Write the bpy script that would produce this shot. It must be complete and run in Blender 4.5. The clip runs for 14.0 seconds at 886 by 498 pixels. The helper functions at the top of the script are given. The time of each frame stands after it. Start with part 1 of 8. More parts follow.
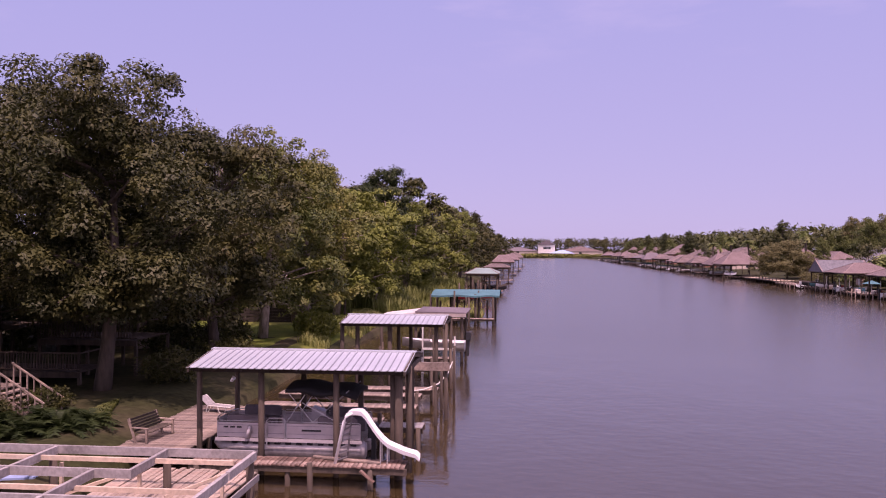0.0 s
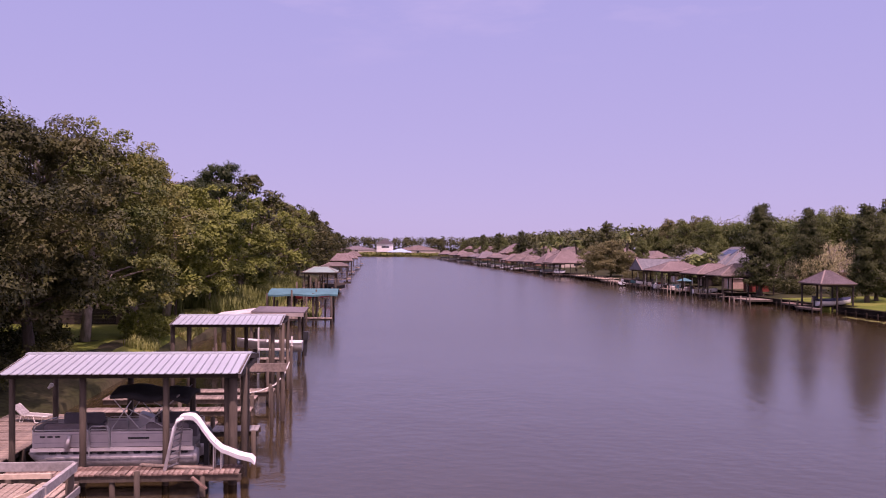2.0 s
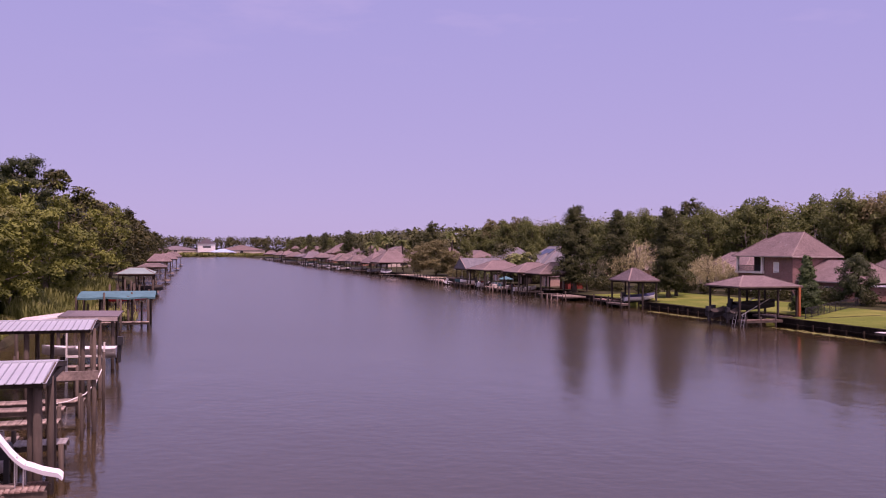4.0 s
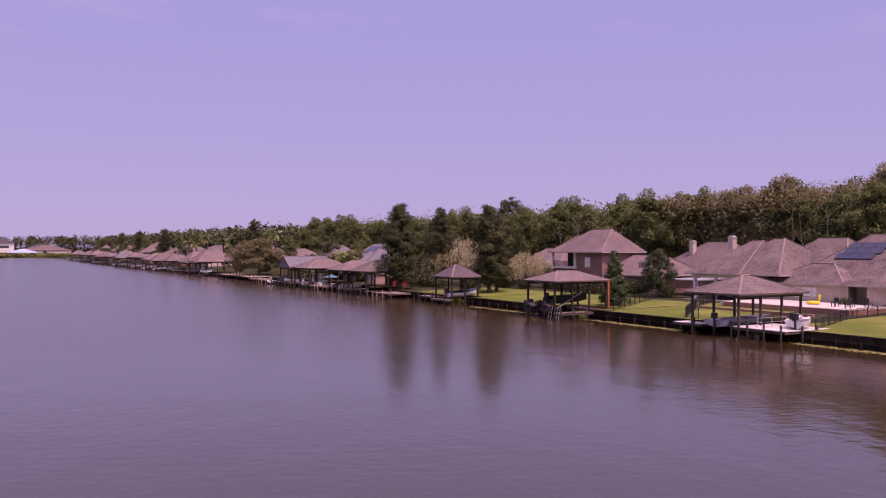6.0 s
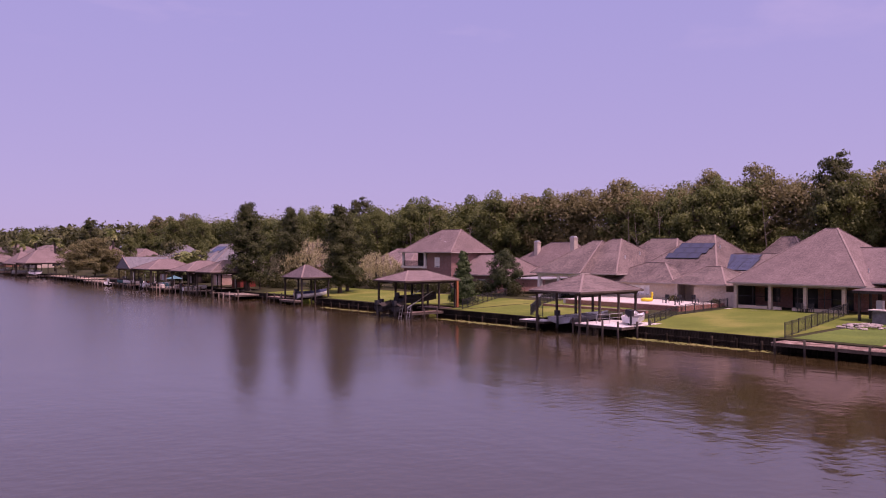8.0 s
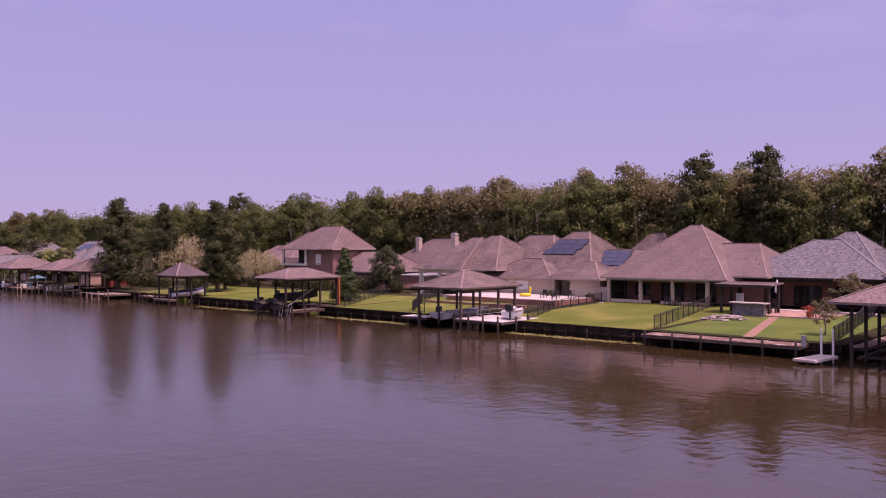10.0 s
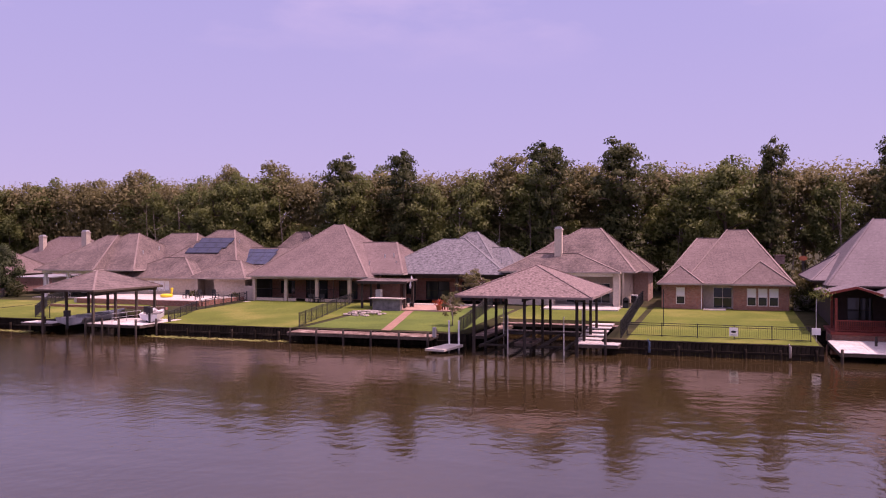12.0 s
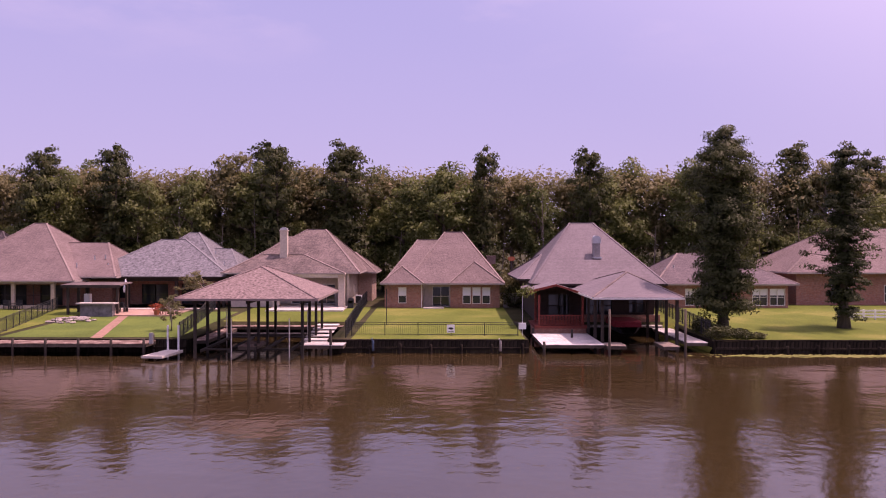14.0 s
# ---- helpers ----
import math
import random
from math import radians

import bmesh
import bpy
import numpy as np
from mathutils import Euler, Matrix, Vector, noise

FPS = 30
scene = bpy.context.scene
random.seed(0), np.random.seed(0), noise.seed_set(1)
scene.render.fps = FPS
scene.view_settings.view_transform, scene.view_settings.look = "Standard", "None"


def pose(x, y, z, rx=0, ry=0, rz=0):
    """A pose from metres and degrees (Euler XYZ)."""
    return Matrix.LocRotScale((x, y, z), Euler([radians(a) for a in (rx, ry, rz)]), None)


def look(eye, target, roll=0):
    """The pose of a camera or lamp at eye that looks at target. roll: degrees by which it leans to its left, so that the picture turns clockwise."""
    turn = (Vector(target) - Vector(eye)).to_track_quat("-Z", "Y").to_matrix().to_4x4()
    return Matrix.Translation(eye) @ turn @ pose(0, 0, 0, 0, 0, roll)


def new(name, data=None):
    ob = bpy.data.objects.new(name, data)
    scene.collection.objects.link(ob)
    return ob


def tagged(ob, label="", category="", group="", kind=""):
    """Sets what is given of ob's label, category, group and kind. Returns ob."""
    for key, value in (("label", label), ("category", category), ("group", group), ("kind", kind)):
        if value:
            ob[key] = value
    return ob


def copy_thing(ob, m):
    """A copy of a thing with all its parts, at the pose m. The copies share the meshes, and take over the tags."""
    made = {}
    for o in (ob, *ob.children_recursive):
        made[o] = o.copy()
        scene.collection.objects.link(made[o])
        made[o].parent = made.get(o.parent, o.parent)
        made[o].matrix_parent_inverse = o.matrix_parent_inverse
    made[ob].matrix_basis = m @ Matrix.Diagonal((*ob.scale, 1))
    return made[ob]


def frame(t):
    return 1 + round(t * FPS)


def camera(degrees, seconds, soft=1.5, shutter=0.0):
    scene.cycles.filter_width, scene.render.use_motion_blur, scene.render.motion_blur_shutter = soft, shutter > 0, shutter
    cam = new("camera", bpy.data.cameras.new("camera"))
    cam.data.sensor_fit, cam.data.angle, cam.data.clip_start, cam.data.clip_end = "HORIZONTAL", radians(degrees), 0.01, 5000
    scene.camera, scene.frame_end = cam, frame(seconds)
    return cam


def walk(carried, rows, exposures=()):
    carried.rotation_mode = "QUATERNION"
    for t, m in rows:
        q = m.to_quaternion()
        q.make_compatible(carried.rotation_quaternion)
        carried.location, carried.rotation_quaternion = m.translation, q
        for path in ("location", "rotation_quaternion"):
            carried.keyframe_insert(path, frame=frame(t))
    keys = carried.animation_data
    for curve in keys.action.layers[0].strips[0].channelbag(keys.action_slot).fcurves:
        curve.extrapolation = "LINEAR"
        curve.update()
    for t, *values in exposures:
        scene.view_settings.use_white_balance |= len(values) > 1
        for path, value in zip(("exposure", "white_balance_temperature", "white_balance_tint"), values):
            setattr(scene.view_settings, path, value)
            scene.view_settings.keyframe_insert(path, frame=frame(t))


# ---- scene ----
# ---- camera: a drone that hovers over the water and pans ----
H = 8.5
cam = camera(55.6, 14.0, soft=1.05)
TURN = 5.4
PATH = [
    (0.0, 0.00, -0.04, -0.33), (0.5, -2.64, -0.03, -0.36), (1.0, -5.29, -0.05, -0.43), (1.5, -8.12, -0.05, -0.44),
    (2.0, -10.98, -0.05, -0.50), (2.5, -13.88, -0.04, -0.46), (3.0, -16.77, -0.02, -0.48), (5.5, -31.76, -0.04, -0.03),
    (6.0, -34.63, -0.09, 0.03), (6.5, -37.46, -0.08, 0.02), (7.0, -40.20, -0.08, 0.01), (7.5, -42.50, -0.07, 0.03),
    (8.0, -44.78, -0.09, 0.04), (8.2, -45.66, -0.10, 0.05), (10.3, -54.65, -0.36, 0.21), (10.5, -56.26, -0.38, 0.22),
    (11.0, -63.55, -0.47, 0.25), (11.5, -70.50, -0.50, 0.16), (12.0, -76.65, -0.48, 0.08), (12.5, -81.35, -0.47, 0.05),
    (13.0, -85.82, -0.44, -0.04), (13.5, -89.95, -0.43, -0.05), (14.0, -95.20, -0.40, -0.09)]
EXPO = [(0, 0.22, 6600, 67), (3, 0.1, 6620, 72), (5.5, -0.03, 6620, 75), (8, -0.01, 6630, 75), (10.4, 0.0, 6700, 74), (11, 0.08, 6740, 73.5), (14, 0.3, 6900, 69)]
walk(cam, [(t, pose(0, 0, H, 90 + p, r, y + TURN)) for t, y, p, r in PATH], EXPO)

# ---- light: steep midday sun, a little behind the first view, clear hazy sky ----
SUN = Vector((0.1, -0.44, 1.0)).normalized()
world = bpy.data.worlds.new("world")
scene.world = world
world.use_nodes = True
wn, wl = world.node_tree.nodes, world.node_tree.links
sky = wn.new("ShaderNodeTexSky")
sky.sky_type = "NISHITA"
sky.sun_disc = False
sky.sun_elevation = math.asin(SUN.z)
sky.sun_rotation = math.atan2(SUN.x, SUN.y)
sky.air_density, sky.dust_density, sky.ozone_density = 1.0, 0.5, 3.0
bg = wn["Background"]
bg.inputs["Strength"].default_value = 0.111
wc, wmap, wnoise, wramp, wmix = (wn.new("ShaderNodeTexCoord"), wn.new("ShaderNodeMapping"), wn.new("ShaderNodeTexNoise"),
                                 wn.new("ShaderNodeValToRGB"), wn.new("ShaderNodeMixRGB"))
wmap.inputs["Scale"].default_value = (1.5, 1.5, 6.0)
wnoise.inputs["Scale"].default_value, wnoise.inputs["Detail"].default_value = 1.6, 5.0
wramp.color_ramp.elements[0].position, wramp.color_ramp.elements[1].position = 0.52, 0.85
wramp.color_ramp.elements[0].color, wramp.color_ramp.elements[1].color = (0.9, 0.9, 0.9, 1), (0.94, 0.94, 0.94, 1)
wsep, wgrad = wn.new("ShaderNodeSeparateXYZ"), wn.new("ShaderNodeValToRGB")
wgrad.color_ramp.elements[0].color, wgrad.color_ramp.elements[1].color = (0.33, 0.385, 0.498, 1), (0.262, 0.348, 0.525, 1)
wgrad.color_ramp.elements[1].position = 0.36
wten = wn.new("ShaderNodeVectorMath")
wten.operation = "SCALE"
wten.inputs["Scale"].default_value = 10
wl.new(wc.outputs["Generated"], wsep.inputs[0])
wl.new(wsep.outputs["Z"], wgrad.inputs["Fac"])
wl.new(wgrad.outputs["Color"], wten.inputs[0])
wl.new(wc.outputs["Generated"], wmap.inputs["Vector"])
wl.new(wmap.outputs["Vector"], wnoise.inputs["Vector"])
wl.new(wnoise.outputs["Fac"], wramp.inputs["Fac"])
wl.new(wramp.outputs["Color"], wmix.inputs["Fac"])
# summer haze brightens the sky round the sun
wdot, wglow = wn.new("ShaderNodeVectorMath"), wn.new("ShaderNodeMapRange")
wdot.operation = "DOT_PRODUCT"
wdot.inputs[1].default_value = SUN
wglow.interpolation_type = "SMOOTHSTEP"
wglow.inputs["From Min"].default_value, wglow.inputs["From Max"].default_value = 0.3, 1.0
wglow.inputs["To Min"].default_value, wglow.inputs["To Max"].default_value = 0, 1
wl.new(wc.outputs["Generated"], wdot.inputs[0])
wl.new(wdot.outputs["Value"], wglow.inputs["Value"])
wwarm = wn.new("ShaderNodeMixRGB")
wwarm.blend_type = "ADD"
wwarm.inputs["Color2"].default_value = (8.5, 7.4, 5.6, 1)
wl.new(wglow.outputs["Result"], wwarm.inputs["Fac"])
wl.new(wten.outputs[0], wwarm.inputs["Color1"])
wl.new(wwarm.outputs["Color"], wmix.inputs["Color2"])
wl.new(sky.outputs["Color"], wmix.inputs["Color1"])
# thin high wisps of cloud
cmap, cnoise, cramp, cmix = wn.new("ShaderNodeMapping"), wn.new("ShaderNodeTexNoise"), wn.new("ShaderNodeValToRGB"), wn.new("ShaderNodeMixRGB")
cmap.inputs["Scale"].default_value, cmap.inputs["Rotation"].default_value, cmap.inputs["Location"].default_value = (2.2, 3.0, 9.0), (0.5, 0.2, 0.4), (0.3, 0.9, 0.1)
cnoise.inputs["Scale"].default_value, cnoise.inputs["Detail"].default_value, cnoise.inputs["Roughness"].default_value = 1.3, 7.0, 0.55
cramp.color_ramp.elements[0].position, cramp.color_ramp.elements[1].position = 0.53, 0.8
cramp.color_ramp.elements[1].color = (0.55, 0.55, 0.55, 1)
cmix.inputs["Color2"].default_value = (4.9, 5.15, 5.9, 1)
wl.new(wc.outputs["Generated"], cmap.inputs["Vector"])
wl.new(cmap.outputs["Vector"], cnoise.inputs["Vector"])
wl.new(cnoise.outputs["Fac"], cramp.inputs["Fac"])
chigh, cmul = wn.new("ShaderNodeMapRange"), wn.new("ShaderNodeMath")
chigh.inputs["From Min"].default_value, chigh.inputs["From Max"].default_value = 0.19, 0.27
cmul.operation = "MULTIPLY"
wl.new(wsep.outputs["Z"], chigh.inputs["Value"])
wl.new(chigh.outputs["Result"], cmul.inputs[0])
wl.new(cramp.outputs["Color"], cmul.inputs[1])
wl.new(cmul.outputs[0], cmix.inputs["Fac"])
wl.new(wmix.outputs["Color"], cmix.inputs["Color1"])
wl.new(cmix.outputs["Color"], bg.inputs["Color"])
lamp = bpy.data.lights.new("sun", "SUN")
lamp.energy, lamp.angle, lamp.color = 3.65, radians(0.53), (1.0, 0.91, 0.74)
new("sun", lamp).matrix_basis = look(SUN * 300, (0, 0, 0))


# ---- materials ----
def mat(name, base, rough=0.7, metal=0.0, vary=0.18, scale=3.0, fine=40.0, bump=0.15, per=0.0, stretch=(1, 1, 1), stain=None, spec=0.4):
    """A surface with stains at a large scale, grain at a small one, fine relief, and a shift from object to object."""
    m = bpy.data.materials.new(name)
    m.use_nodes = True
    n, l = m.node_tree.nodes, m.node_tree.links
    b = n["Principled BSDF"]
    b.inputs["Roughness"].default_value, b.inputs["Metallic"].default_value = rough, metal
    b.inputs["Specular IOR Level"].default_value = spec
    tc, mp = n.new("ShaderNodeTexCoord"), n.new("ShaderNodeMapping")
    mp.inputs["Scale"].default_value = stretch
    l.new(tc.outputs["Object"], mp.inputs["Vector"])
    big, small = n.new("ShaderNodeTexNoise"), n.new("ShaderNodeTexNoise")
    big.inputs["Scale"].default_value, small.inputs["Scale"].default_value = 1 / scale, fine / 10
    big.inputs["Detail"].default_value, small.inputs["Detail"].default_value = 6, 4
    for k in (big, small):
        l.new(mp.outputs["Vector"], k.inputs["Vector"])
    add = n.new("ShaderNodeMath")
    add.operation = "ADD"
    l.new(big.outputs["Fac"], add.inputs[0])
    l.new(small.outputs["Fac"], add.inputs[1])
    info = n.new("ShaderNodeObjectInfo")
    mr = n.new("ShaderNodeMapRange")
    mr.inputs["From Min"].default_value, mr.inputs["From Max"].default_value = 0.6, 1.4
    mr.inputs["To Min"].default_value, mr.inputs["To Max"].default_value = 1 - vary * 1.6, 1 + vary * 1.6
    l.new(add.outputs[0], mr.inputs["Value"])
    pr = n.new("ShaderNodeMapRange")
    pr.inputs["To Min"].default_value, pr.inputs["To Max"].default_value = 1 - per, 1 + per
    l.new(info.outputs["Random"], pr.inputs["Value"])
    mul = n.new("ShaderNodeMath")
    mul.operation = "MULTIPLY"
    l.new(mr.outputs["Result"], mul.inputs[0])
    l.new(pr.outputs["Result"], mul.inputs[1])
    col = n.new("ShaderNodeVectorMath")
    col.operation = "SCALE"
    if stain:
        mx, rp = n.new("ShaderNodeMixRGB"), n.new("ShaderNodeValToRGB")
        rp.color_ramp.elements[0].position, rp.color_ramp.elements[1].position = 0.48, 0.66
        l.new(big.outputs["Fac"], rp.inputs["Fac"])
        l.new(rp.outputs["Color"], mx.inputs["Fac"])
        mx.inputs["Color1"].default_value, mx.inputs["Color2"].default_value = (*base, 1), (*stain, 1)
        l.new(mx.outputs["Color"], col.inputs[0])
    else:
        col.inputs[0].default_value = base
    l.new(mul.outputs[0], col.inputs["Scale"])
    l.new(col.outputs[0], b.inputs["Base Color"])
    if bump:
        bp = n.new("ShaderNodeBump")
        bp.inputs["Strength"].default_value, bp.inputs["Distance"].default_value = bump, 0.03
        l.new(small.outputs["Fac"], bp.inputs["Height"])
        l.new(bp.outputs["Normal"], b.inputs["Normal"])
    return m


def courses(name, a, b2, mortar, width, height, rough=0.85, bump=0.5, gap=0.02, big=0.25, scale=4.0):
    """Brick or shingle courses, laid by height and by the way along the wall, with stains over them."""
    m = mat(name, a, rough, vary=big, scale=scale, bump=0)
    n, l = m.node_tree.nodes, m.node_tree.links
    b = n["Principled BSDF"]
    tc, sep, com, ad = n.new("ShaderNodeTexCoord"), n.new("ShaderNodeSeparateXYZ"), n.new("ShaderNodeCombineXYZ"), n.new("ShaderNodeMath")
    l.new(tc.outputs["Object"], sep.inputs[0])
    l.new(sep.outputs["X"], ad.inputs[0])
    l.new(sep.outputs["Y"], ad.inputs[1])
    l.new(ad.outputs[0], com.inputs["X"])
    l.new(sep.outputs["Z"], com.inputs["Y"])
    br = n.new("ShaderNodeTexBrick")
    br.inputs["Color1"].default_value, br.inputs["Color2"].default_value, br.inputs["Mortar"].default_value = (*a, 1), (*b2, 1), (*mortar, 1)
    br.inputs["Scale"].default_value = 1.0
    br.inputs["Brick Width"].default_value, br.inputs["Row Height"].default_value, br.inputs["Mortar Size"].default_value = width, height, gap
    l.new(com.outputs[0], br.inputs["Vector"])
    sc = [k for k in n if k.bl_idname == "ShaderNodeVectorMath"][0]
    l.new(br.outputs["Color"], sc.inputs[0])
    bp = n.new("ShaderNodeBump")
    bp.inputs["Strength"].default_value, bp.inputs["Distance"].default_value = bump, 0.02
    bp.invert = True
    l.new(br.outputs["Fac"], bp.inputs["Height"])
    l.new(bp.outputs["Normal"], b.inputs["Normal"])
    return m


def foliage(name, a, b2, dry=None, glow=0.3):
    """Leaves: two greens by leaf and by patch, some dry, a little light coming through."""
    m = bpy.data.materials.new(name)
    m.use_nodes = True
    n, l = m.node_tree.nodes, m.node_tree.links
    p = n["Principled BSDF"]
    p.inputs["Roughness"].default_value, p.inputs["Specular IOR Level"].default_value = 0.55, 0.25
    geo, info, tc, ns = n.new("ShaderNodeNewGeometry"), n.new("ShaderNodeObjectInfo"), n.new("ShaderNodeTexCoord"), n.new("ShaderNodeTexNoise")
    ns.inputs["Scale"].default_value = 0.45
    l.new(tc.outputs["Object"], ns.inputs["Vector"])
    r = n.new("ShaderNodeMath")
    r.operation = "MULTIPLY_ADD"
    r.inputs[1].default_value = 0.24
    l.new(geo.outputs["Random Per Island"], r.inputs[0])
    sh = n.new("ShaderNodeMapRange")
    sh.inputs["From Min"].default_value, sh.inputs["From Max"].default_value = 0.3, 0.7
    sh.inputs["To Max"].default_value = 0.42
    l.new(ns.outputs["Fac"], sh.inputs["Value"])
    l.new(sh.outputs["Result"], r.inputs[2])
    r2 = n.new("ShaderNodeMath")
    r2.operation = "MULTIPLY_ADD"
    r2.inputs[1].default_value = 0.34
    l.new(info.outputs["Random"], r2.inputs[0])
    l.new(r.outputs[0], r2.inputs[2])
    ramp = n.new("ShaderNodeValToRGB")
    e = ramp.color_ramp.elements
    e[0].position, e[0].color = 0.12, (*a, 1)
    e[1].position, e[1].color = 0.72, (*b2, 1)
    if dry:
        k = e.new(0.88)
        k.color = (*dry, 1)
    l.new(r2.outputs[0], ramp.inputs["Fac"])
    l.new(ramp.outputs["Color"], p.inputs["Base Color"])
    tr, mx = n.new("ShaderNodeBsdfTranslucent"), n.new("ShaderNodeMixShader")
    l.new(ramp.outputs["Color"], tr.inputs["Color"])
    mx.inputs["Fac"].default_value = glow
    l.new(p.outputs[0], mx.inputs[1])
    l.new(tr.outputs[0], mx.inputs[2])
    l.new(mx.outputs[0], n["Material Output"].inputs["Surface"])
    return m


def water_material():
    m = bpy.data.materials.new("muddy_water")
    m.use_nodes = True
    n, l = m.node_tree.nodes, m.node_tree.links
    b = n["Principled BSDF"]
    b.inputs["Base Color"].default_value = (0.043, 0.029, 0.012, 1)
    b.inputs["Roughness"].default_value, b.inputs["IOR"].default_value = 0.06, 1.66
    tc = n.new("ShaderNodeTexCoord")
    total = None
    for sx, sy, sc, amount, detail in ((1, 0.45, 0.48, 0.75, 2), (0.8, 1, 1.7, 0.4, 3), (0.6, 1.2, 4.5, 0.09, 2), (1, 1, 0.07, 2.0, 2)):
        mp, ns, mu = n.new("ShaderNodeMapping"), n.new("ShaderNodeTexNoise"), n.new("ShaderNodeMath")
        mp.inputs["Scale"].default_value = (sx, sy, 1)
        mp.inputs["Rotation"].default_value = (0, 0, 0.3 * sc)
        ns.inputs["Scale"].default_value, ns.inputs["Detail"].default_value = sc, detail
        l.new(tc.outputs["Object"], mp.inputs["Vector"])
        l.new(mp.outputs["Vector"], ns.inputs["Vector"])
        mu.operation = "MULTIPLY_ADD"
        mu.inputs[1].default_value = amount
        l.new(ns.outputs["Fac"], mu.inputs[0])
        if total:
            l.new(total, mu.inputs[2])
        else:
            mu.inputs[2].default_value = 0
        total = mu.outputs[0]
    bp = n.new("ShaderNodeBump")
    bp.inputs["Strength"].default_value, bp.inputs["Distance"].default_value = 0.42, 0.1
    # wind patches
    pn, pm, ps = n.new("ShaderNodeTexNoise"), n.new("ShaderNodeMapRange"), n.new("ShaderNodeSeparateXYZ")
    pn.inputs["Scale"].default_value, pn.inputs["Detail"].default_value = 0.035, 3
    l.new(tc.outputs["Object"], pn.inputs["Vector"])
    l.new(tc.outputs["Object"], ps.inputs[0])
    pm.inputs["From Min"].default_value, pm.inputs["From Max"].default_value = 0.35, 0.85
    pm.inputs["To Min"].default_value, pm.inputs["To Max"].default_value = 0.22, 0.66
    l.new(pn.outputs["Fac"], pm.inputs["Value"])
    l.new(pm.outputs["Result"], bp.inputs["Strength"])
    # fine wind ruffle, too small to see singly, grows up the canal
    rr, rx, rm = n.new("ShaderNodeMapRange"), n.new("ShaderNodeMapRange"), n.new("ShaderNodeMath")
    rr.interpolation_type = rx.interpolation_type = "SMOOTHSTEP"
    rr.inputs["From Min"].default_value, rr.inputs["From Max"].default_value = 5, 90
    rr.inputs["To Min"].default_value, rr.inputs["To Max"].default_value = 0.0, 0.15
    l.new(ps.outputs["Y"], rr.inputs["Value"])
    # calmer in the lee of the far bank
    rx.inputs["From Min"].default_value, rx.inputs["From Max"].default_value = 46, 62
    rx.inputs["To Min"].default_value, rx.inputs["To Max"].default_value = 1.0, 0.35
    l.new(ps.outputs["X"], rx.inputs["Value"])
    rm.operation = "MULTIPLY"
    l.new(rr.outputs["Result"], rm.inputs[0])
    l.new(rx.outputs["Result"], rm.inputs[1])
    ra = n.new("ShaderNodeMath")
    ra.inputs[1].default_value = 0.06
    l.new(rm.outputs[0], ra.inputs[0])
    l.new(ra.outputs[0], b.inputs["Roughness"])
    l.new(total, bp.inputs["Height"])
    l.new(bp.outputs["Normal"], b.inputs["Normal"])
    return m


def glass_material(name, tint=(0.03, 0.035, 0.04)):
    m = mat(name, tint, 0.06, vary=0.05, bump=0, spec=0.6)
    return m


WATER = water_material()
GRASS = mat("mown_grass", (0.115, 0.148, 0.025), 0.9, vary=0.25, scale=5, fine=60, bump=0.6, stain=(0.16, 0.165, 0.038), spec=0.1)
GRASS2 = mat("green_grass", (0.098, 0.145, 0.03), 0.9, vary=0.25, scale=4, fine=60, bump=0.6, stain=(0.11, 0.15, 0.03), spec=0.1)
SOIL = mat("leaf_litter_ground", (0.04, 0.042, 0.017), 0.95, vary=0.35, scale=4, fine=30, bump=0.6, stain=(0.055, 0.046, 0.026), spec=0.1)
SHINGLE = courses("brown_shingle", (0.168, 0.12, 0.112), (0.214, 0.155, 0.143), (0.11, 0.078, 0.074), 0.3, 0.1, bump=0.5, gap=0.012, big=0.2, scale=3)
SHINGLE_MOTTLED = mat("mottled_shingle", (0.205, 0.15, 0.138), 0.88, vary=0.42, scale=0.22, fine=55, bump=0.5, stretch=(1, 1, 1.6), spec=0.2)
BLEACHED = mat("bleached_plank", (0.54, 0.5, 0.47), 0.85, vary=0.22, scale=1, bump=0.3, per=0.1)
SHINGLE_DARK = courses("dark_shingle", (0.138, 0.1, 0.092), (0.172, 0.128, 0.113), (0.09, 0.067, 0.062), 0.3, 0.13, bump=0.5, gap=0.012, big=0.42, scale=2.4)
SHINGLE_GREY = mat("grey_shingle", (0.15, 0.146, 0.155), 0.88, vary=0.42, scale=0.4, fine=45, bump=0.5, stretch=(1, 1, 1.6), spec=0.2)
SHINGLE_PALE = courses("weathered_shingle", (0.15, 0.123, 0.132), (0.172, 0.142, 0.15), (0.125, 0.104, 0.11), 0.3, 0.13, bump=0.3, gap=0.01, big=0.14)
SHINGLE_PLUM = courses("plum_shingle", (0.105, 0.078, 0.082), (0.14, 0.105, 0.108), (0.07, 0.052, 0.055), 0.3, 0.13, bump=0.4, gap=0.012, big=0.2)
RIDGE = mat("ridge_shingle", (0.235, 0.175, 0.155), 0.85, vary=0.2, bump=0.3)
BRICK = courses("red_brick", (0.3, 0.1, 0.062), (0.43, 0.19, 0.125), (0.3, 0.21, 0.17), 0.22, 0.075, gap=0.012, big=0.2)
BRICK_PLUM = courses("plum_brick", (0.22, 0.1, 0.085), (0.29, 0.15, 0.13), (0.25, 0.17, 0.15), 0.22, 0.075, gap=0.012, big=0.2)
BRICK_ROSE = courses("rose_brick", (0.42, 0.25, 0.19), (0.5, 0.32, 0.25), (0.45, 0.35, 0.29), 0.22, 0.075, gap=0.012, big=0.15)
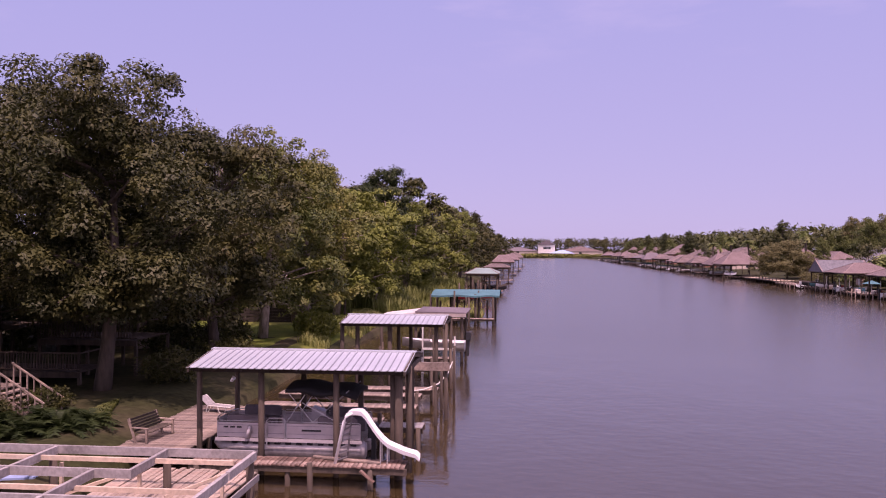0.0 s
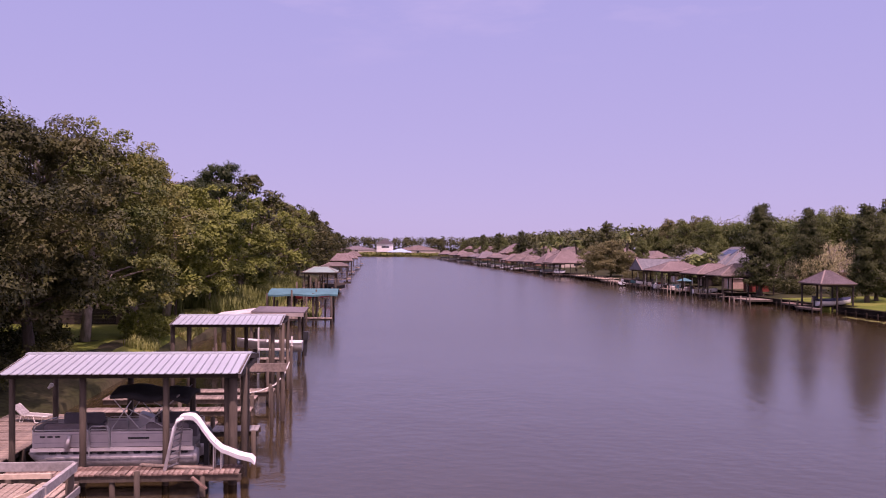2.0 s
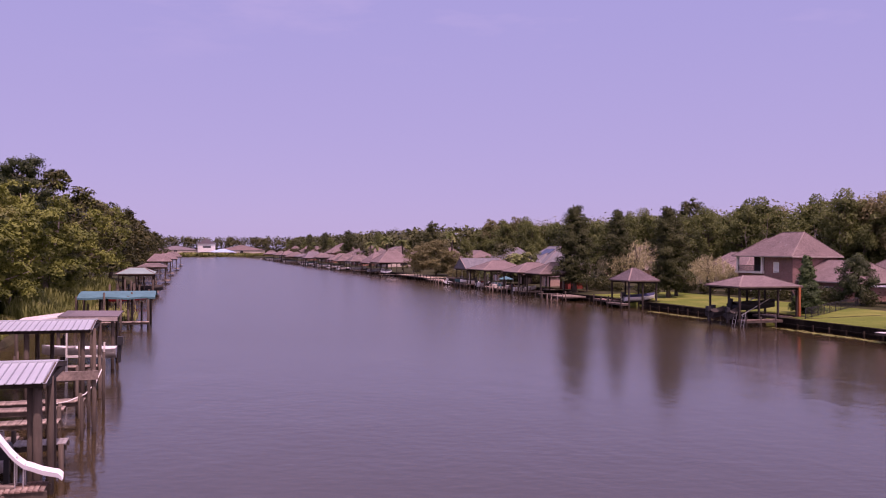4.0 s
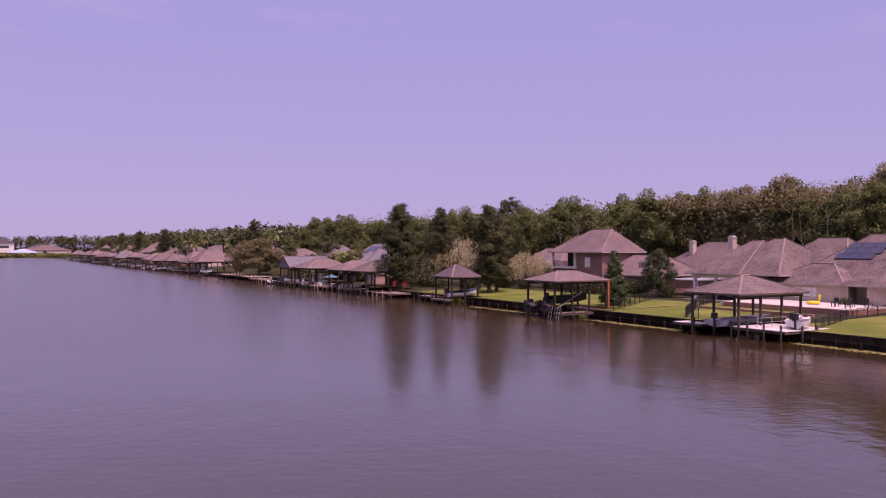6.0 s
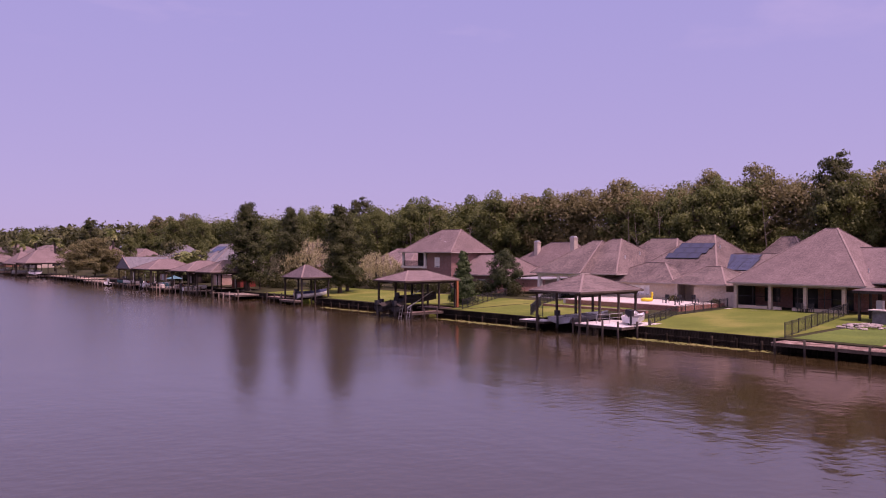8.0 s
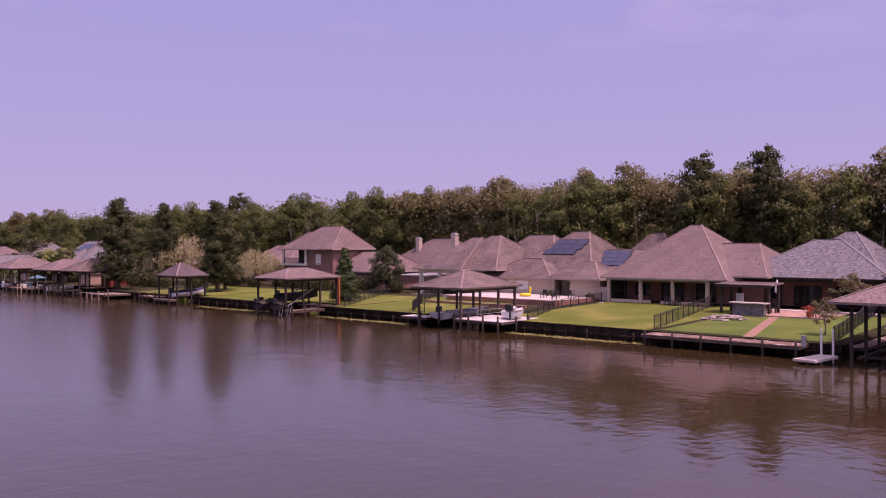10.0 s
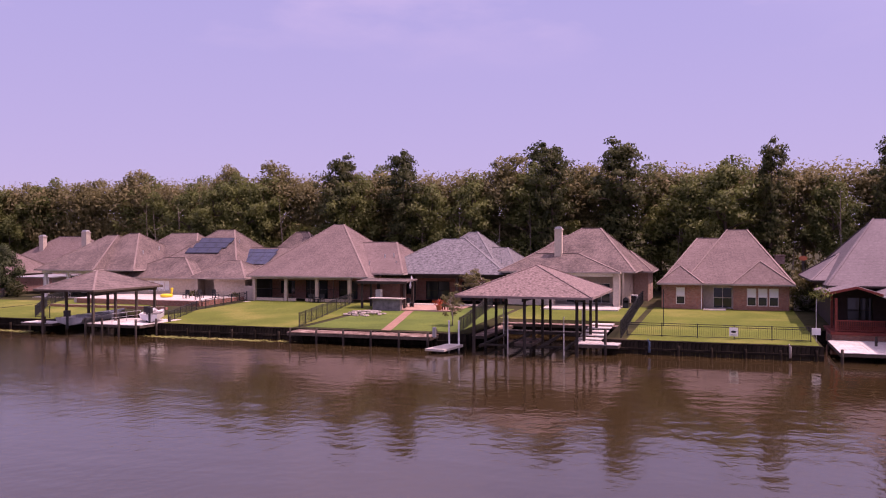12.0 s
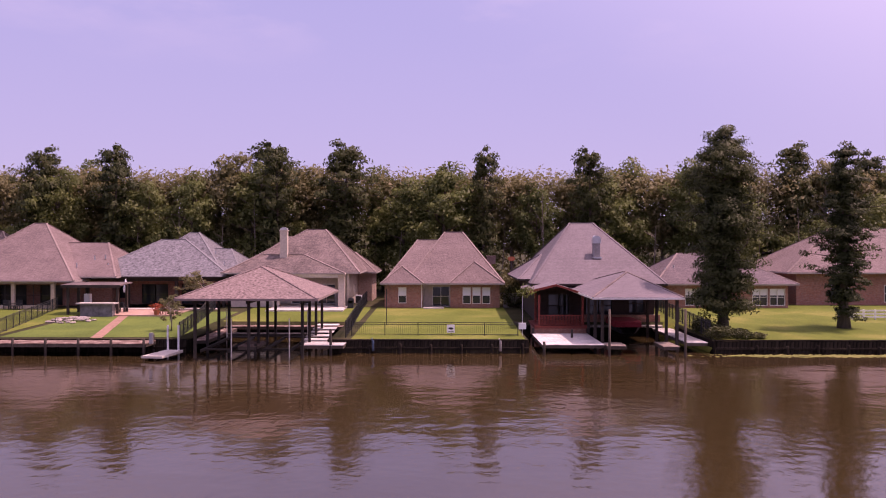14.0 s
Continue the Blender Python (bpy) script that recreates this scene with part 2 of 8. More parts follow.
BRICK_PALE = courses("pale_brick", (0.5, 0.38, 0.28), (0.6, 0.47, 0.36), (0.55, 0.48, 0.4), 0.22, 0.075, gap=0.012, big=0.15)
STUCCO = mat("pale_stucco", (0.55, 0.46, 0.38), 0.9, vary=0.12, scale=2, bump=0.2)
TRIM = mat("white_trim", (0.72, 0.68, 0.62), 0.6, vary=0.1, scale=2, bump=0.05)
CONCRETE = mat("pale_concrete", (0.5, 0.45, 0.4), 0.9, vary=0.2, scale=2, bump=0.3)
WHITE = mat("white_plastic", (0.82, 0.81, 0.8), 0.3, vary=0.04, bump=0.02)
POST = mat("treated_timber", (0.085, 0.064, 0.048), 0.9, vary=0.3, scale=1.2, fine=80, bump=0.4, per=0.25, stretch=(1, 1, 0.2))
FASCIA = mat("faded_fascia", (0.36, 0.3, 0.27), 0.7, vary=0.15, scale=1.5, bump=0.05)
DARKWOOD = mat("dark_timber", (0.038, 0.029, 0.023), 0.9, vary=0.3, scale=1.2, fine=80, bump=0.4, per=0.2, stretch=(1, 1, 0.3))
BULKWOOD = mat("soaked_bulkhead_timber", (0.018, 0.014, 0.011), 0.95, vary=0.35, scale=1.2, fine=80, bump=0.4, per=0.3, stretch=(1, 1, 0.3), stain=(0.036, 0.028, 0.02), spec=0.08)
CHIMNEY = mat("grey_chimney", (0.27, 0.25, 0.25), 0.8, vary=0.2, bump=0.1)
PLANK = mat("weathered_plank", (0.24, 0.185, 0.15), 0.9, vary=0.3, scale=0.8, fine=90, bump=0.4, per=0.25, stain=(0.3, 0.23, 0.18))
PLANK_OLD = mat("rotten_red_plank", (0.17, 0.105, 0.08), 0.95, vary=0.4, scale=0.6, fine=80, bump=0.6, per=0.35, stain=(0.28, 0.21, 0.17))
NEWWOOD = mat("fresh_lumber", (0.58, 0.45, 0.33), 0.8, vary=0.18, scale=0.7, fine=80, bump=0.2, per=0.15)
PINKPLANK = mat("sunlit_pink_plank", (0.4, 0.315, 0.245), 0.88, vary=0.28, scale=0.8, fine=90, bump=0.4, per=0.2, stain=(0.3, 0.2, 0.15))
DULL = mat("dull_aluminium", (0.3, 0.285, 0.295), 0.5, metal=0.3, vary=0.15, scale=1.0, bump=0.03)
GREYWOOD = mat("grey_beam", (0.31, 0.285, 0.27), 0.85, vary=0.25, scale=0.7, fine=80, bump=0.3, per=0.15)
ORANGEWOOD = mat("orange_stained_wood", (0.36, 0.11, 0.04), 0.7, vary=0.25, scale=0.7, fine=80, bump=0.2)
REDWOOD = mat("red_stained_wood", (0.19, 0.035, 0.022), 0.7, vary=0.2, scale=0.7, fine=80, bump=0.2, per=0.1)
SEAM = mat("roof_seam", (0.2, 0.21, 0.23), 0.5, metal=0.2, vary=0.15, bump=0.05)
TIN = mat("galvanised_roofing", (0.43, 0.455, 0.48), 0.45, metal=0.2, vary=0.08, scale=1.5, fine=20, bump=0.03, per=0.03)
ALU = mat("brushed_aluminium", (0.55, 0.55, 0.56), 0.4, metal=0.7, vary=0.12, scale=1.0, bump=0.03)
IRON = mat("black_iron", (0.025, 0.025, 0.027), 0.55, vary=0.2, bump=0.05)
RIDGE_GREY = mat("grey_ridge_shingle", (0.18, 0.175, 0.18), 0.85, vary=0.2, bump=0.3)
TEAL = mat("teal_canvas", (0.06, 0.17, 0.19), 0.8, vary=0.15, scale=1.5, bump=0.2)
GLASS = glass_material("dark_window_glass")
SCREEN = mat("porch_screen", (0.05, 0.045, 0.04), 0.8, vary=0.15, bump=0.1)
SOLAR = mat("solar_cell", (0.035, 0.04, 0.07), 0.12, vary=0.2, scale=1, bump=0, spec=0.6)
BARK = mat("bark", (0.1, 0.078, 0.06), 0.95, vary=0.35, scale=0.8, fine=60, bump=0.8, stretch=(1, 1, 0.25))
BARK_GREY = mat("grey_bark", (0.19, 0.16, 0.13), 0.95, vary=0.4, scale=0.5, fine=40, bump=0.6, stretch=(1, 1, 0.4))
BARK_PALE = mat("pale_bark", (0.3, 0.25, 0.21), 0.95, vary=0.4, scale=0.5, fine=40, bump=0.6, stretch=(1, 1, 0.4))
OAK = foliage("oak_leaf", (0.031, 0.039, 0.011), (0.084, 0.082, 0.022), (0.14, 0.104, 0.037), glow=0.14)
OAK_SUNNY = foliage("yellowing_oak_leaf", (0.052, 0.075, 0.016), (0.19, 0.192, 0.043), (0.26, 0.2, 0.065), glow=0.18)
GUM = foliage("bright_leaf", (0.07, 0.095, 0.017), (0.2, 0.225, 0.042), glow=0.22)
FERN = foliage("fern_frond", (0.014, 0.026, 0.008), (0.042, 0.062, 0.017))
WOODS = foliage("woods_leaf", (0.135, 0.132, 0.05), (0.192, 0.174, 0.074), (0.23, 0.192, 0.098), glow=0.4)
WOODS_GREEN = foliage("woods_green_leaf", (0.088, 0.115, 0.036), (0.145, 0.168, 0.05), glow=0.42)
FARWOOD = foliage("distant_leaf", (0.05, 0.062, 0.022), (0.1, 0.105, 0.038), glow=0.25)
CYPRESS = foliage("cypress_needle", (0.034, 0.047, 0.015), (0.08, 0.092, 0.027), (0.11, 0.092, 0.034), glow=0.38)
FIR = foliage("fir_needle", (0.026, 0.05, 0.018), (0.075, 0.12, 0.034))
PINE = foliage("pine_needle", (0.025, 0.042, 0.015), (0.07, 0.09, 0.03))
WILLOW = foliage("pale_willow_leaf", (0.26, 0.24, 0.1), (0.5, 0.46, 0.25))
PALM = foliage("palm_frond", (0.08, 0.12, 0.03), (0.25, 0.28, 0.09), (0.36, 0.29, 0.12))
REED = foliage("reed_blade", (0.13, 0.16, 0.04), (0.3, 0.31, 0.09), (0.38, 0.31, 0.12))


# ---- mesh tools ----
class Shape:
    """Collects vertices and faces of one mesh."""

    def __init__(self):
        self.v, self.f = [], []

    def add(self, vs, fs):
        k = len(self.v)
        self.v += [tuple(p) for p in vs]
        self.f += [tuple(i + k for i in f) for f in fs]
        return self

    def box(self, x0, x1, y0, y1, z0, z1):
        return self.add([(x, y, z) for z in (z0, z1) for x, y in ((x0, y0), (x1, y0), (x1, y1), (x0, y1))],
                        [(3, 2, 1, 0), (4, 5, 6, 7), (0, 1, 5, 4), (1, 2, 6, 5), (2, 3, 7, 6), (3, 0, 4, 7)])

    def beam(self, p, q, w, h=None):
        p, q = Vector(p), Vector(q)
        d = (q - p).normalized()
        s = d.cross(Vector((0, 0, 1)))
        s = s.normalized() if s.length > 1e-3 else Vector((1, 0, 0))
        u = s.cross(d)
        s, u = s * w / 2, u * (h or w) / 2
        return self.add([e + a * s + b * u for e in (p, q) for a, b in ((-1, -1), (1, -1), (1, 1), (-1, 1))],
                        [(0, 1, 2, 3), (7, 6, 5, 4), (4, 5, 1, 0), (5, 6, 2, 1), (6, 7, 3, 2), (7, 4, 0, 3)])

    def tube(self, pts, radii, n=8):
        """A tapered round limb through the points, closed at both ends."""
        pts = [Vector(p) for p in pts]
        k = len(self.v)
        for i, p in enumerate(pts):
            d = (pts[min(i + 1, len(pts) - 1)] - pts[max(i - 1, 0)]).normalized()
            s = d.cross(Vector((0.31, 0.2, 0.93))) if abs(d.z) < 0.9 else d.cross(Vector((1, 0.1, 0)))
            s.normalize()
            u = d.cross(s)
            r = radii[i] if isinstance(radii, (list, tuple)) else radii
            for j in range(n):
                a = 2 * math.pi * j / n
                self.v.append(tuple(p + r * (math.cos(a) * s + math.sin(a) * u)))
        for i in range(len(pts) - 1):
            for j in range(n):
                a, b = k + i * n + j, k + i * n + (j + 1) % n
                self.f.append((a, b, b + n, a + n))
        self.f.append(tuple(range(k + n - 1, k - 1, -1)))
        e = k + (len(pts) - 1) * n
        self.f.append(tuple(range(e, e + n)))
        return self

    def loft(self, rings, closed=True, caps=True):
        """Skin through rings of equal length."""
        k, n = len(self.v), len(rings[0])
        for r in rings:
            self.v += [tuple(p) for p in r]
        for i in range(len(rings) - 1):
            for j in range(n if closed else n - 1):
                a, b = k + i * n + j, k + i * n + (j + 1) % n
                self.f.append((a, b, b + n, a + n))
        if caps:
            self.f.append(tuple(range(k + n - 1, k - 1, -1)))
            e = k + (len(rings) - 1) * n
            self.f.append(tuple(range(e, e + n)))
        return self


origins = {}


def mesh_of(name, shape, material, origin=(0, 0, 0), smooth=False):
    me = bpy.data.meshes.new(name)
    o = Vector(origin)
    me.from_pydata([tuple(Vector(p) - o) for p in shape.v], [], shape.f)
    me.materials.append(material)
    if smooth:
        me.polygons.foreach_set("use_smooth", [True] * len(me.polygons))
    me.update()
    return me


def part(name, shape, material, parent=None, label="", smooth=False, at=None):
    """One mesh object under a thing or a part; its shape is given in the world."""
    o = origins[parent] if parent else Vector(at or (0, 0, 0))
    ob = new(name, mesh_of(name, shape, material, o, smooth))
    if parent:
        ob.parent = parent
    else:
        ob.location = o
    origins[ob] = o
    return tagged(ob, label)


def thing(name, label, category, at=(0, 0, 0), group="", kind=""):
    ob = new(name)
    ob.location = at
    ob.empty_display_size = 0.3
    origins[ob] = Vector(at)
    return tagged(ob, label, category, group, kind)


def piece(name, mesh, parent, place, rot=0.0, tilt=0.0):
    """A part that shares its mesh with its like."""
    ob = new(name, mesh)
    ob.parent = parent
    ob.location = Vector(place) - origins[parent]
    ob.rotation_euler = (tilt, 0, rot)
    return ob


def cloud_mesh(name, centres, size, material, rng, aspect=0.7, droop=0.0, facing=None, loose=0.75):
    """Leaves as small blades about the centres; facing: the way each one looks, outwards from its clump."""
    n = len(centres)
    nrm = rng.normal(size=(n, 3)) * loose
    nrm += facing if facing is not None else np.array((0, 0, 0.5))
    nrm /= np.linalg.norm(nrm, axis=1)[:, None] + 1e-9
    a = rng.normal(size=(n, 3))
    a[:, 2] -= droop * 3
    a -= nrm * np.sum(a * nrm, axis=1)[:, None]
    a /= np.linalg.norm(a, axis=1)[:, None] + 1e-9
    b = np.cross(nrm, a)
    s = size * rng.uniform(0.6, 1.35, size=(n, 1))
    a, b = a * s * 0.62, b * s * 0.62 * aspect
    v = np.stack([centres - a * 0.7 + b * 0.6, centres - a * 0.5 - b * 0.8, centres + a], 1).reshape(-1, 3)
    me = bpy.data.meshes.new(name)
    me.vertices.add(n * 3)
    me.vertices.foreach_set("co", v.astype(np.float32).ravel())
    me.loops.add(n * 3)
    me.loops.foreach_set("vertex_index", np.arange(n * 3, dtype=np.int32))
    me.polygons.add(n)
    me.polygons.foreach_set("loop_start", np.arange(0, n * 3, 3, dtype=np.int32))
    me.update(calc_edges=True)
    me.materials.append(material)
    if facing is not None:
        soft = facing / (np.linalg.norm(facing, axis=1)[:, None] + 1e-9) * 0.75 + nrm * 0.35
        soft /= np.linalg.norm(soft, axis=1)[:, None] + 1e-9
        me.polygons.foreach_set("use_smooth", [True] * n)
        me.normals_split_custom_set_from_vertices(np.repeat(soft, 3, axis=0).astype(np.float32).tolist())
    return me


# ---- trees: built at the origin, then set out ----
def limb_points(rng, base, tip, bend, n=4):
    base, tip = np.array(base, float), np.array(tip, float)
    off = rng.normal(size=3) * bend
    return [base + (tip - base) * t + off * math.sin(math.pi * t) for t in np.linspace(0, 1, n)]


def broad_tree(seed, height, radius, clumps, leaves, size, leaf, bark, low=0.25, name="tree", label="", category="tree", spread=1.0, fork=0.35, squash=0.75, hollow=-0.24, loose=0.42, puff=1.0):
    rng = np.random.default_rng(seed)
    ob = thing(name, label, category)
    wood = Shape()
    r0 = height * 0.022
    top = (rng.normal() * 0.6, rng.normal() * 0.6, height * 0.8)
    wood.tube(limb_points(rng, (0, 0, -0.3), top, 0.4, 6), [r0 * 1.35, r0, r0 * 0.85, r0 * 0.65, r0 * 0.4, r0 * 0.12], 9)
    # boughs, each with clumps of leaves about its tip; uneven reach gives a broken outline
    pts, face = [], []
    boughs = max(14, clumps // 7)
    for i in range(boughs):
        t = (i + rng.uniform(0, 1)) / boughs
        z = height * (low + (0.95 - low) * t)
        w = radius * spread * (math.sin(math.pi * min(1, 0.2 + 0.74 * t)) ** 0.7) * rng.uniform(0.45, 1.12)
        a = i * 2.4 + rng.uniform(-0.5, 0.5)
        tip = np.array((w * math.cos(a), w * math.sin(a), z + rng.uniform(-0.04, 0.05) * height))
        h0 = max(height * fork * 0.6, min(z - 0.35 * w, height * 0.72))
        root = np.array((0.0, 0.0, h0))
        if i % 2 == 0:
            wood.tube(limb_points(rng, root, tip, 0.5), [r0 * 0.45, r0 * 0.3, r0 * 0.16, 0.025], 5)
        for c in range(7):
            s = radius * puff * rng.uniform(0.07, 0.15)
            ctr = root + (tip - root) * rng.uniform(0.55, 1.05) + rng.normal(size=3) * radius * np.array((0.13, 0.13, 0.08))
            d = rng.normal(size=(leaves, 3))
            d /= np.linalg.norm(d, axis=1)[:, None]
            d[:, 2] = np.where(d[:, 2] < -0.35, -d[:, 2], d[:, 2])
            p = d * s * 1.5 * np.array([1, 1, squash]) * (rng.uniform(0.3, 1.2, size=(leaves, 1)) ** 0.6)
            pts.append(ctr + p)
            face.append(d * 0.8 + np.array((0, 0, 0.45)))
    pts, face = np.concatenate(pts), np.concatenate(face)
    # open, shaded hollows between the leaf masses
    f = 2.1 / radius
    keep = (pts[:, 2] > height * low * 0.55) & np.array([noise.noise((x * f + seed, y * f, z * f * 1.3)) > hollow for x, y, z in pts])
    pts, face = pts[keep], face[keep]
    trunk = part("trunk", wood, bark, ob, smooth=True)
    crown = new("crown", cloud_mesh("crown", pts, size, leaf, rng, facing=face, loose=loose))
    crown.parent = ob
    return ob


def cypress_tree(seed, height, radius, tiers, size, label, leaf=CYPRESS, name="cypress_tree", low=0.1, ragged=0.35, per=60, taper=0.62, belly=(), pads=3):
    """A bald cypress: level boughs with flat pads of needles, gaps between them. belly: (height share, reach share) down the outline."""
    rng = np.random.default_rng(seed)
    ob = thing(name, label, "cypress tree")
    wood = Shape()
    r0 = height * 0.02
    wood.tube(limb_points(rng, (0, 0, -0.3), (0.2, 0.1, height * 0.97), 0.15, 7), [r0 * 1.9, r0, r0 * 0.85, r0 * 0.7, r0 * 0.5, r0 * 0.3, 0.03], 9)
    pts, face = [], []
    for i in range(tiers):
        t = (i + rng.uniform(0, 0.9)) / tiers
        z = height * (low + (1 - low) * t)
        if belly:
            w = radius * float(np.interp(t, [p for p, _ in belly], [q for _, q in belly]))
        else:
            w = radius * ((1 - t) ** taper + 0.12) * min(1.0, 0.7 + 2.5 * t)
        w *= rng.uniform(1 - ragged, 1 + ragged * 0.4)
        for k in range(5 if t < 0.85 else 3):
            a = i * 2.4 + k * 1.26 + rng.uniform(-0.5, 0.5)
            wk = w * rng.uniform(0.6, 1.08)
            zk = z + rng.uniform(-1, 1) * height / tiers
            tip = np.array((wk * math.cos(a), wk * math.sin(a), zk + wk * rng.uniform(-0.12, 0.16)))
            wood.tube(limb_points(rng, (0, 0, zk - 0.1), tip, 0.12, 3), [r0 * 0.25 * (1.1 - t), r0 * 0.14, 0.015], 4)
            for c in range(pads):
                r = radius * rng.uniform(0.14, 0.27) * (0.65 + 0.35 * wk / radius)
                q = rng.uniform(0.3, 1.0)
                ctr = np.array((0, 0, zk)) * (1 - q) + tip * q + rng.normal(size=3) * np.array((0.4, 0.4, 0.35)) * r
                d = rng.normal(size=(per, 3))
                d /= np.linalg.norm(d, axis=1)[:, None]
                d[:, 2] = np.where(d[:, 2] < -0.25, -d[:, 2], d[:, 2])
                pts.append(ctr + d * r * np.array((1, 1, 0.75)) * rng.uniform(0.2, 1.4, size=(per, 1)) ** 0.6)
                face.append(d * 0.8 + np.array((0.35 * math.cos(a), 0.35 * math.sin(a), 0.35)))
    part("trunk", wood, BARK, ob, smooth=True)
    crown = new("crown", cloud_mesh("crown", np.concatenate(pts), size, leaf, rng, 0.65, droop=0.2, facing=np.concatenate(face), loose=0.6))
    crown.parent = ob
    return ob


def willow_tree(seed, height, radius, label):
    rng = np.random.default_rng(seed)
    ob = thing("willow_tree", label, "willow tree")
    wood, pts = Shape(), []
    wood.tube(limb_points(rng, (0, 0, -0.3), (0.3, 0, height * 0.7), 0.3, 5), [0.3, 0.24, 0.2, 0.14, 0.05], 8)
    for i in range(150):
        a, r = rng.uniform(0, 2 * math.pi), radius * math.sqrt(rng.uniform(0.05, 1))
        z = height * (1 - 0.42 * (r / radius) ** 2) - rng.uniform(0, 0.8)
        x, y = r * math.cos(a), r * math.sin(a)
        if i % 9 == 0:
            wood.tube(limb_points(rng, (0, 0, height * 0.45), (x, y, z), 0.3), [0.1, 0.07, 0.04, 0.015], 5)
        fall = rng.uniform(0.35, 0.75) * z
        n = 75
        s = rng.uniform(0, 1, size=n)
        pts.append(np.stack([x + rng.normal(size=n) * 0.22 + s * x * 0.08, y + rng.normal(size=n) * 0.22 + s * y * 0.08, z - s * fall], 1))
    part("trunk", wood, BARK, ob, smooth=True)
    crown = new("crown", cloud_mesh("crown", np.concatenate(pts), 0.42, WILLOW, rng, 0.3, droop=1.2))
    crown.parent = ob
    return ob


def pine_tree(seed, height, radius, label):
    rng = np.random.default_rng(seed)
    ob = thing("pine_tree", label, "pine tree")
    wood, pts, face = Shape(), [], []
    wood.tube(limb_points(rng, (0, 0, -0.3), (0.4, 0.3, height * 0.96), 0.3, 6), [0.34, 0.28, 0.24, 0.2, 0.14, 0.03], 8)
    for i in range(46):
        t = rng.uniform(0.0, 1)
        z = height * (0.5 + 0.48 * t)
        w = radius * (0.5 + 0.6 * math.sin(math.pi * min(1, t + 0.12))) * rng.uniform(0.3, 1.0)
        a = rng.uniform(0, 2 * math.pi)
        c = np.array((w * math.cos(a), w * math.sin(a), z + 0.25 * w))
        wood.tube(limb_points(rng, (0, 0, z - 0.4), c, 0.2), [0.1, 0.07, 0.04, 0.02], 5)
        d = rng.normal(size=(260, 3))
        pts.append(c + d * np.array((0.5, 0.5, 0.3)))
        face.append(d + np.array((0, 0, 0.5)))
    part("trunk", wood, BARK, ob, smooth=True)
    crown = new("crown", cloud_mesh("crown", np.concatenate(pts), 0.38, PINE, rng, 0.5, facing=np.concatenate(face)))
    crown.parent = ob
    return ob


def palm_tree(seed, height, reach, label):
    rng = np.random.default_rng(seed)
    ob = thing("palm_tree", label, "palm tree")
    part("trunk", Shape().tube(limb_points(rng, (0, 0, -0.2), (0.2, 0.1, height), 0.15, 5), [0.26, 0.22, 0.2, 0.2, 0.24], 8), BARK, ob, smooth=True)
    for k in range(40):
        a, up = rng.uniform(0, 2 * math.pi), rng.uniform(-0.9, 1.1)
        fan = Shape()
        spine = []
        for i in range(6):
            s = i / 5
            r = reach * s * math.cos(up * 0.8)
            spine.append(Vector((0.2 + r * math.cos(a), 0.1 + r * math.sin(a), height + reach * s * math.sin(up) * 0.9 - reach * 0.55 * s * s)))
        side = Vector((-math.sin(a), math.cos(a), 0))
        for i in range(1, 6):
            for sg in (-1, 1):
                w = reach * 0.3 * math.sin(math.pi * (0.15 + 0.75 * i / 5))
                p, q = spine[i - 1], spine[i]
                e = q + side * sg * w - Vector((0, 0, 0.25 * w))
                fan.add([p, q, e], [(0, 1, 2)])
        part("frond", fan, PALM, ob)
    return ob


def set_out(proto, x, y, z, scale=1.0, turn=0.0, wide=1.0):
    """A copy of a tree at a place."""
    c = copy_thing(proto, Matrix.Translation((x, y, z)) @ Matrix.Rotation(turn, 4, "Z"))
    c.scale = (scale * wide, scale * wide, scale)
    return c


def drop_proto(proto):
    for o in (*proto.children_recursive, proto):
        bpy.data.objects.remove(o)


# ---- ground, water ----
def left_shore(y):
    return -14.6 + 3.0 * min(1, max(0, (y - 90) / 30)) + 1.1 * math.sin(y * 0.09) * (1 if y > 60 else 0.3)


RIGHT = 65.0
# boat slips cut into the far bank: from y, to y, inner end x
SLIPS = [(-20.8, -6.4, 77.4), (9.1, 20.1, 77.2), (54.2, 61.7, 72.4), (80.4, 87.3, 69.3), (108.9, 115.5, 68.0), (136.3, 143.7, 70.9), (145.9, 154.8, 70.6), (163.8, 174.3, 70.9)]


def ground_height(x, y):
    if y > 800 or y < -400:
        return 0.9 + 0.3 * noise.noise((x * 0.02, y * 0.02, 0))
    if x > RIGHT + 0.1:
        if any(a < y < b and x < c for a, b, c in SLIPS):
            return -1.6
        return 1.0 + 0.5 * min(1, max(0, (x - RIGHT - 2) / 23)) if x < 112 else 1.5 + min(1.5, (x - 112) * 0.02)
    ls = left_shore(y)
    if x < ls:
        return min(1.2, 0.35 + (ls - x) * 0.3) + 0.12 * noise.noise((x * 0.2, y * 0.2, 3)) + max(0, -x - 45) * 0.01
    return -1.6


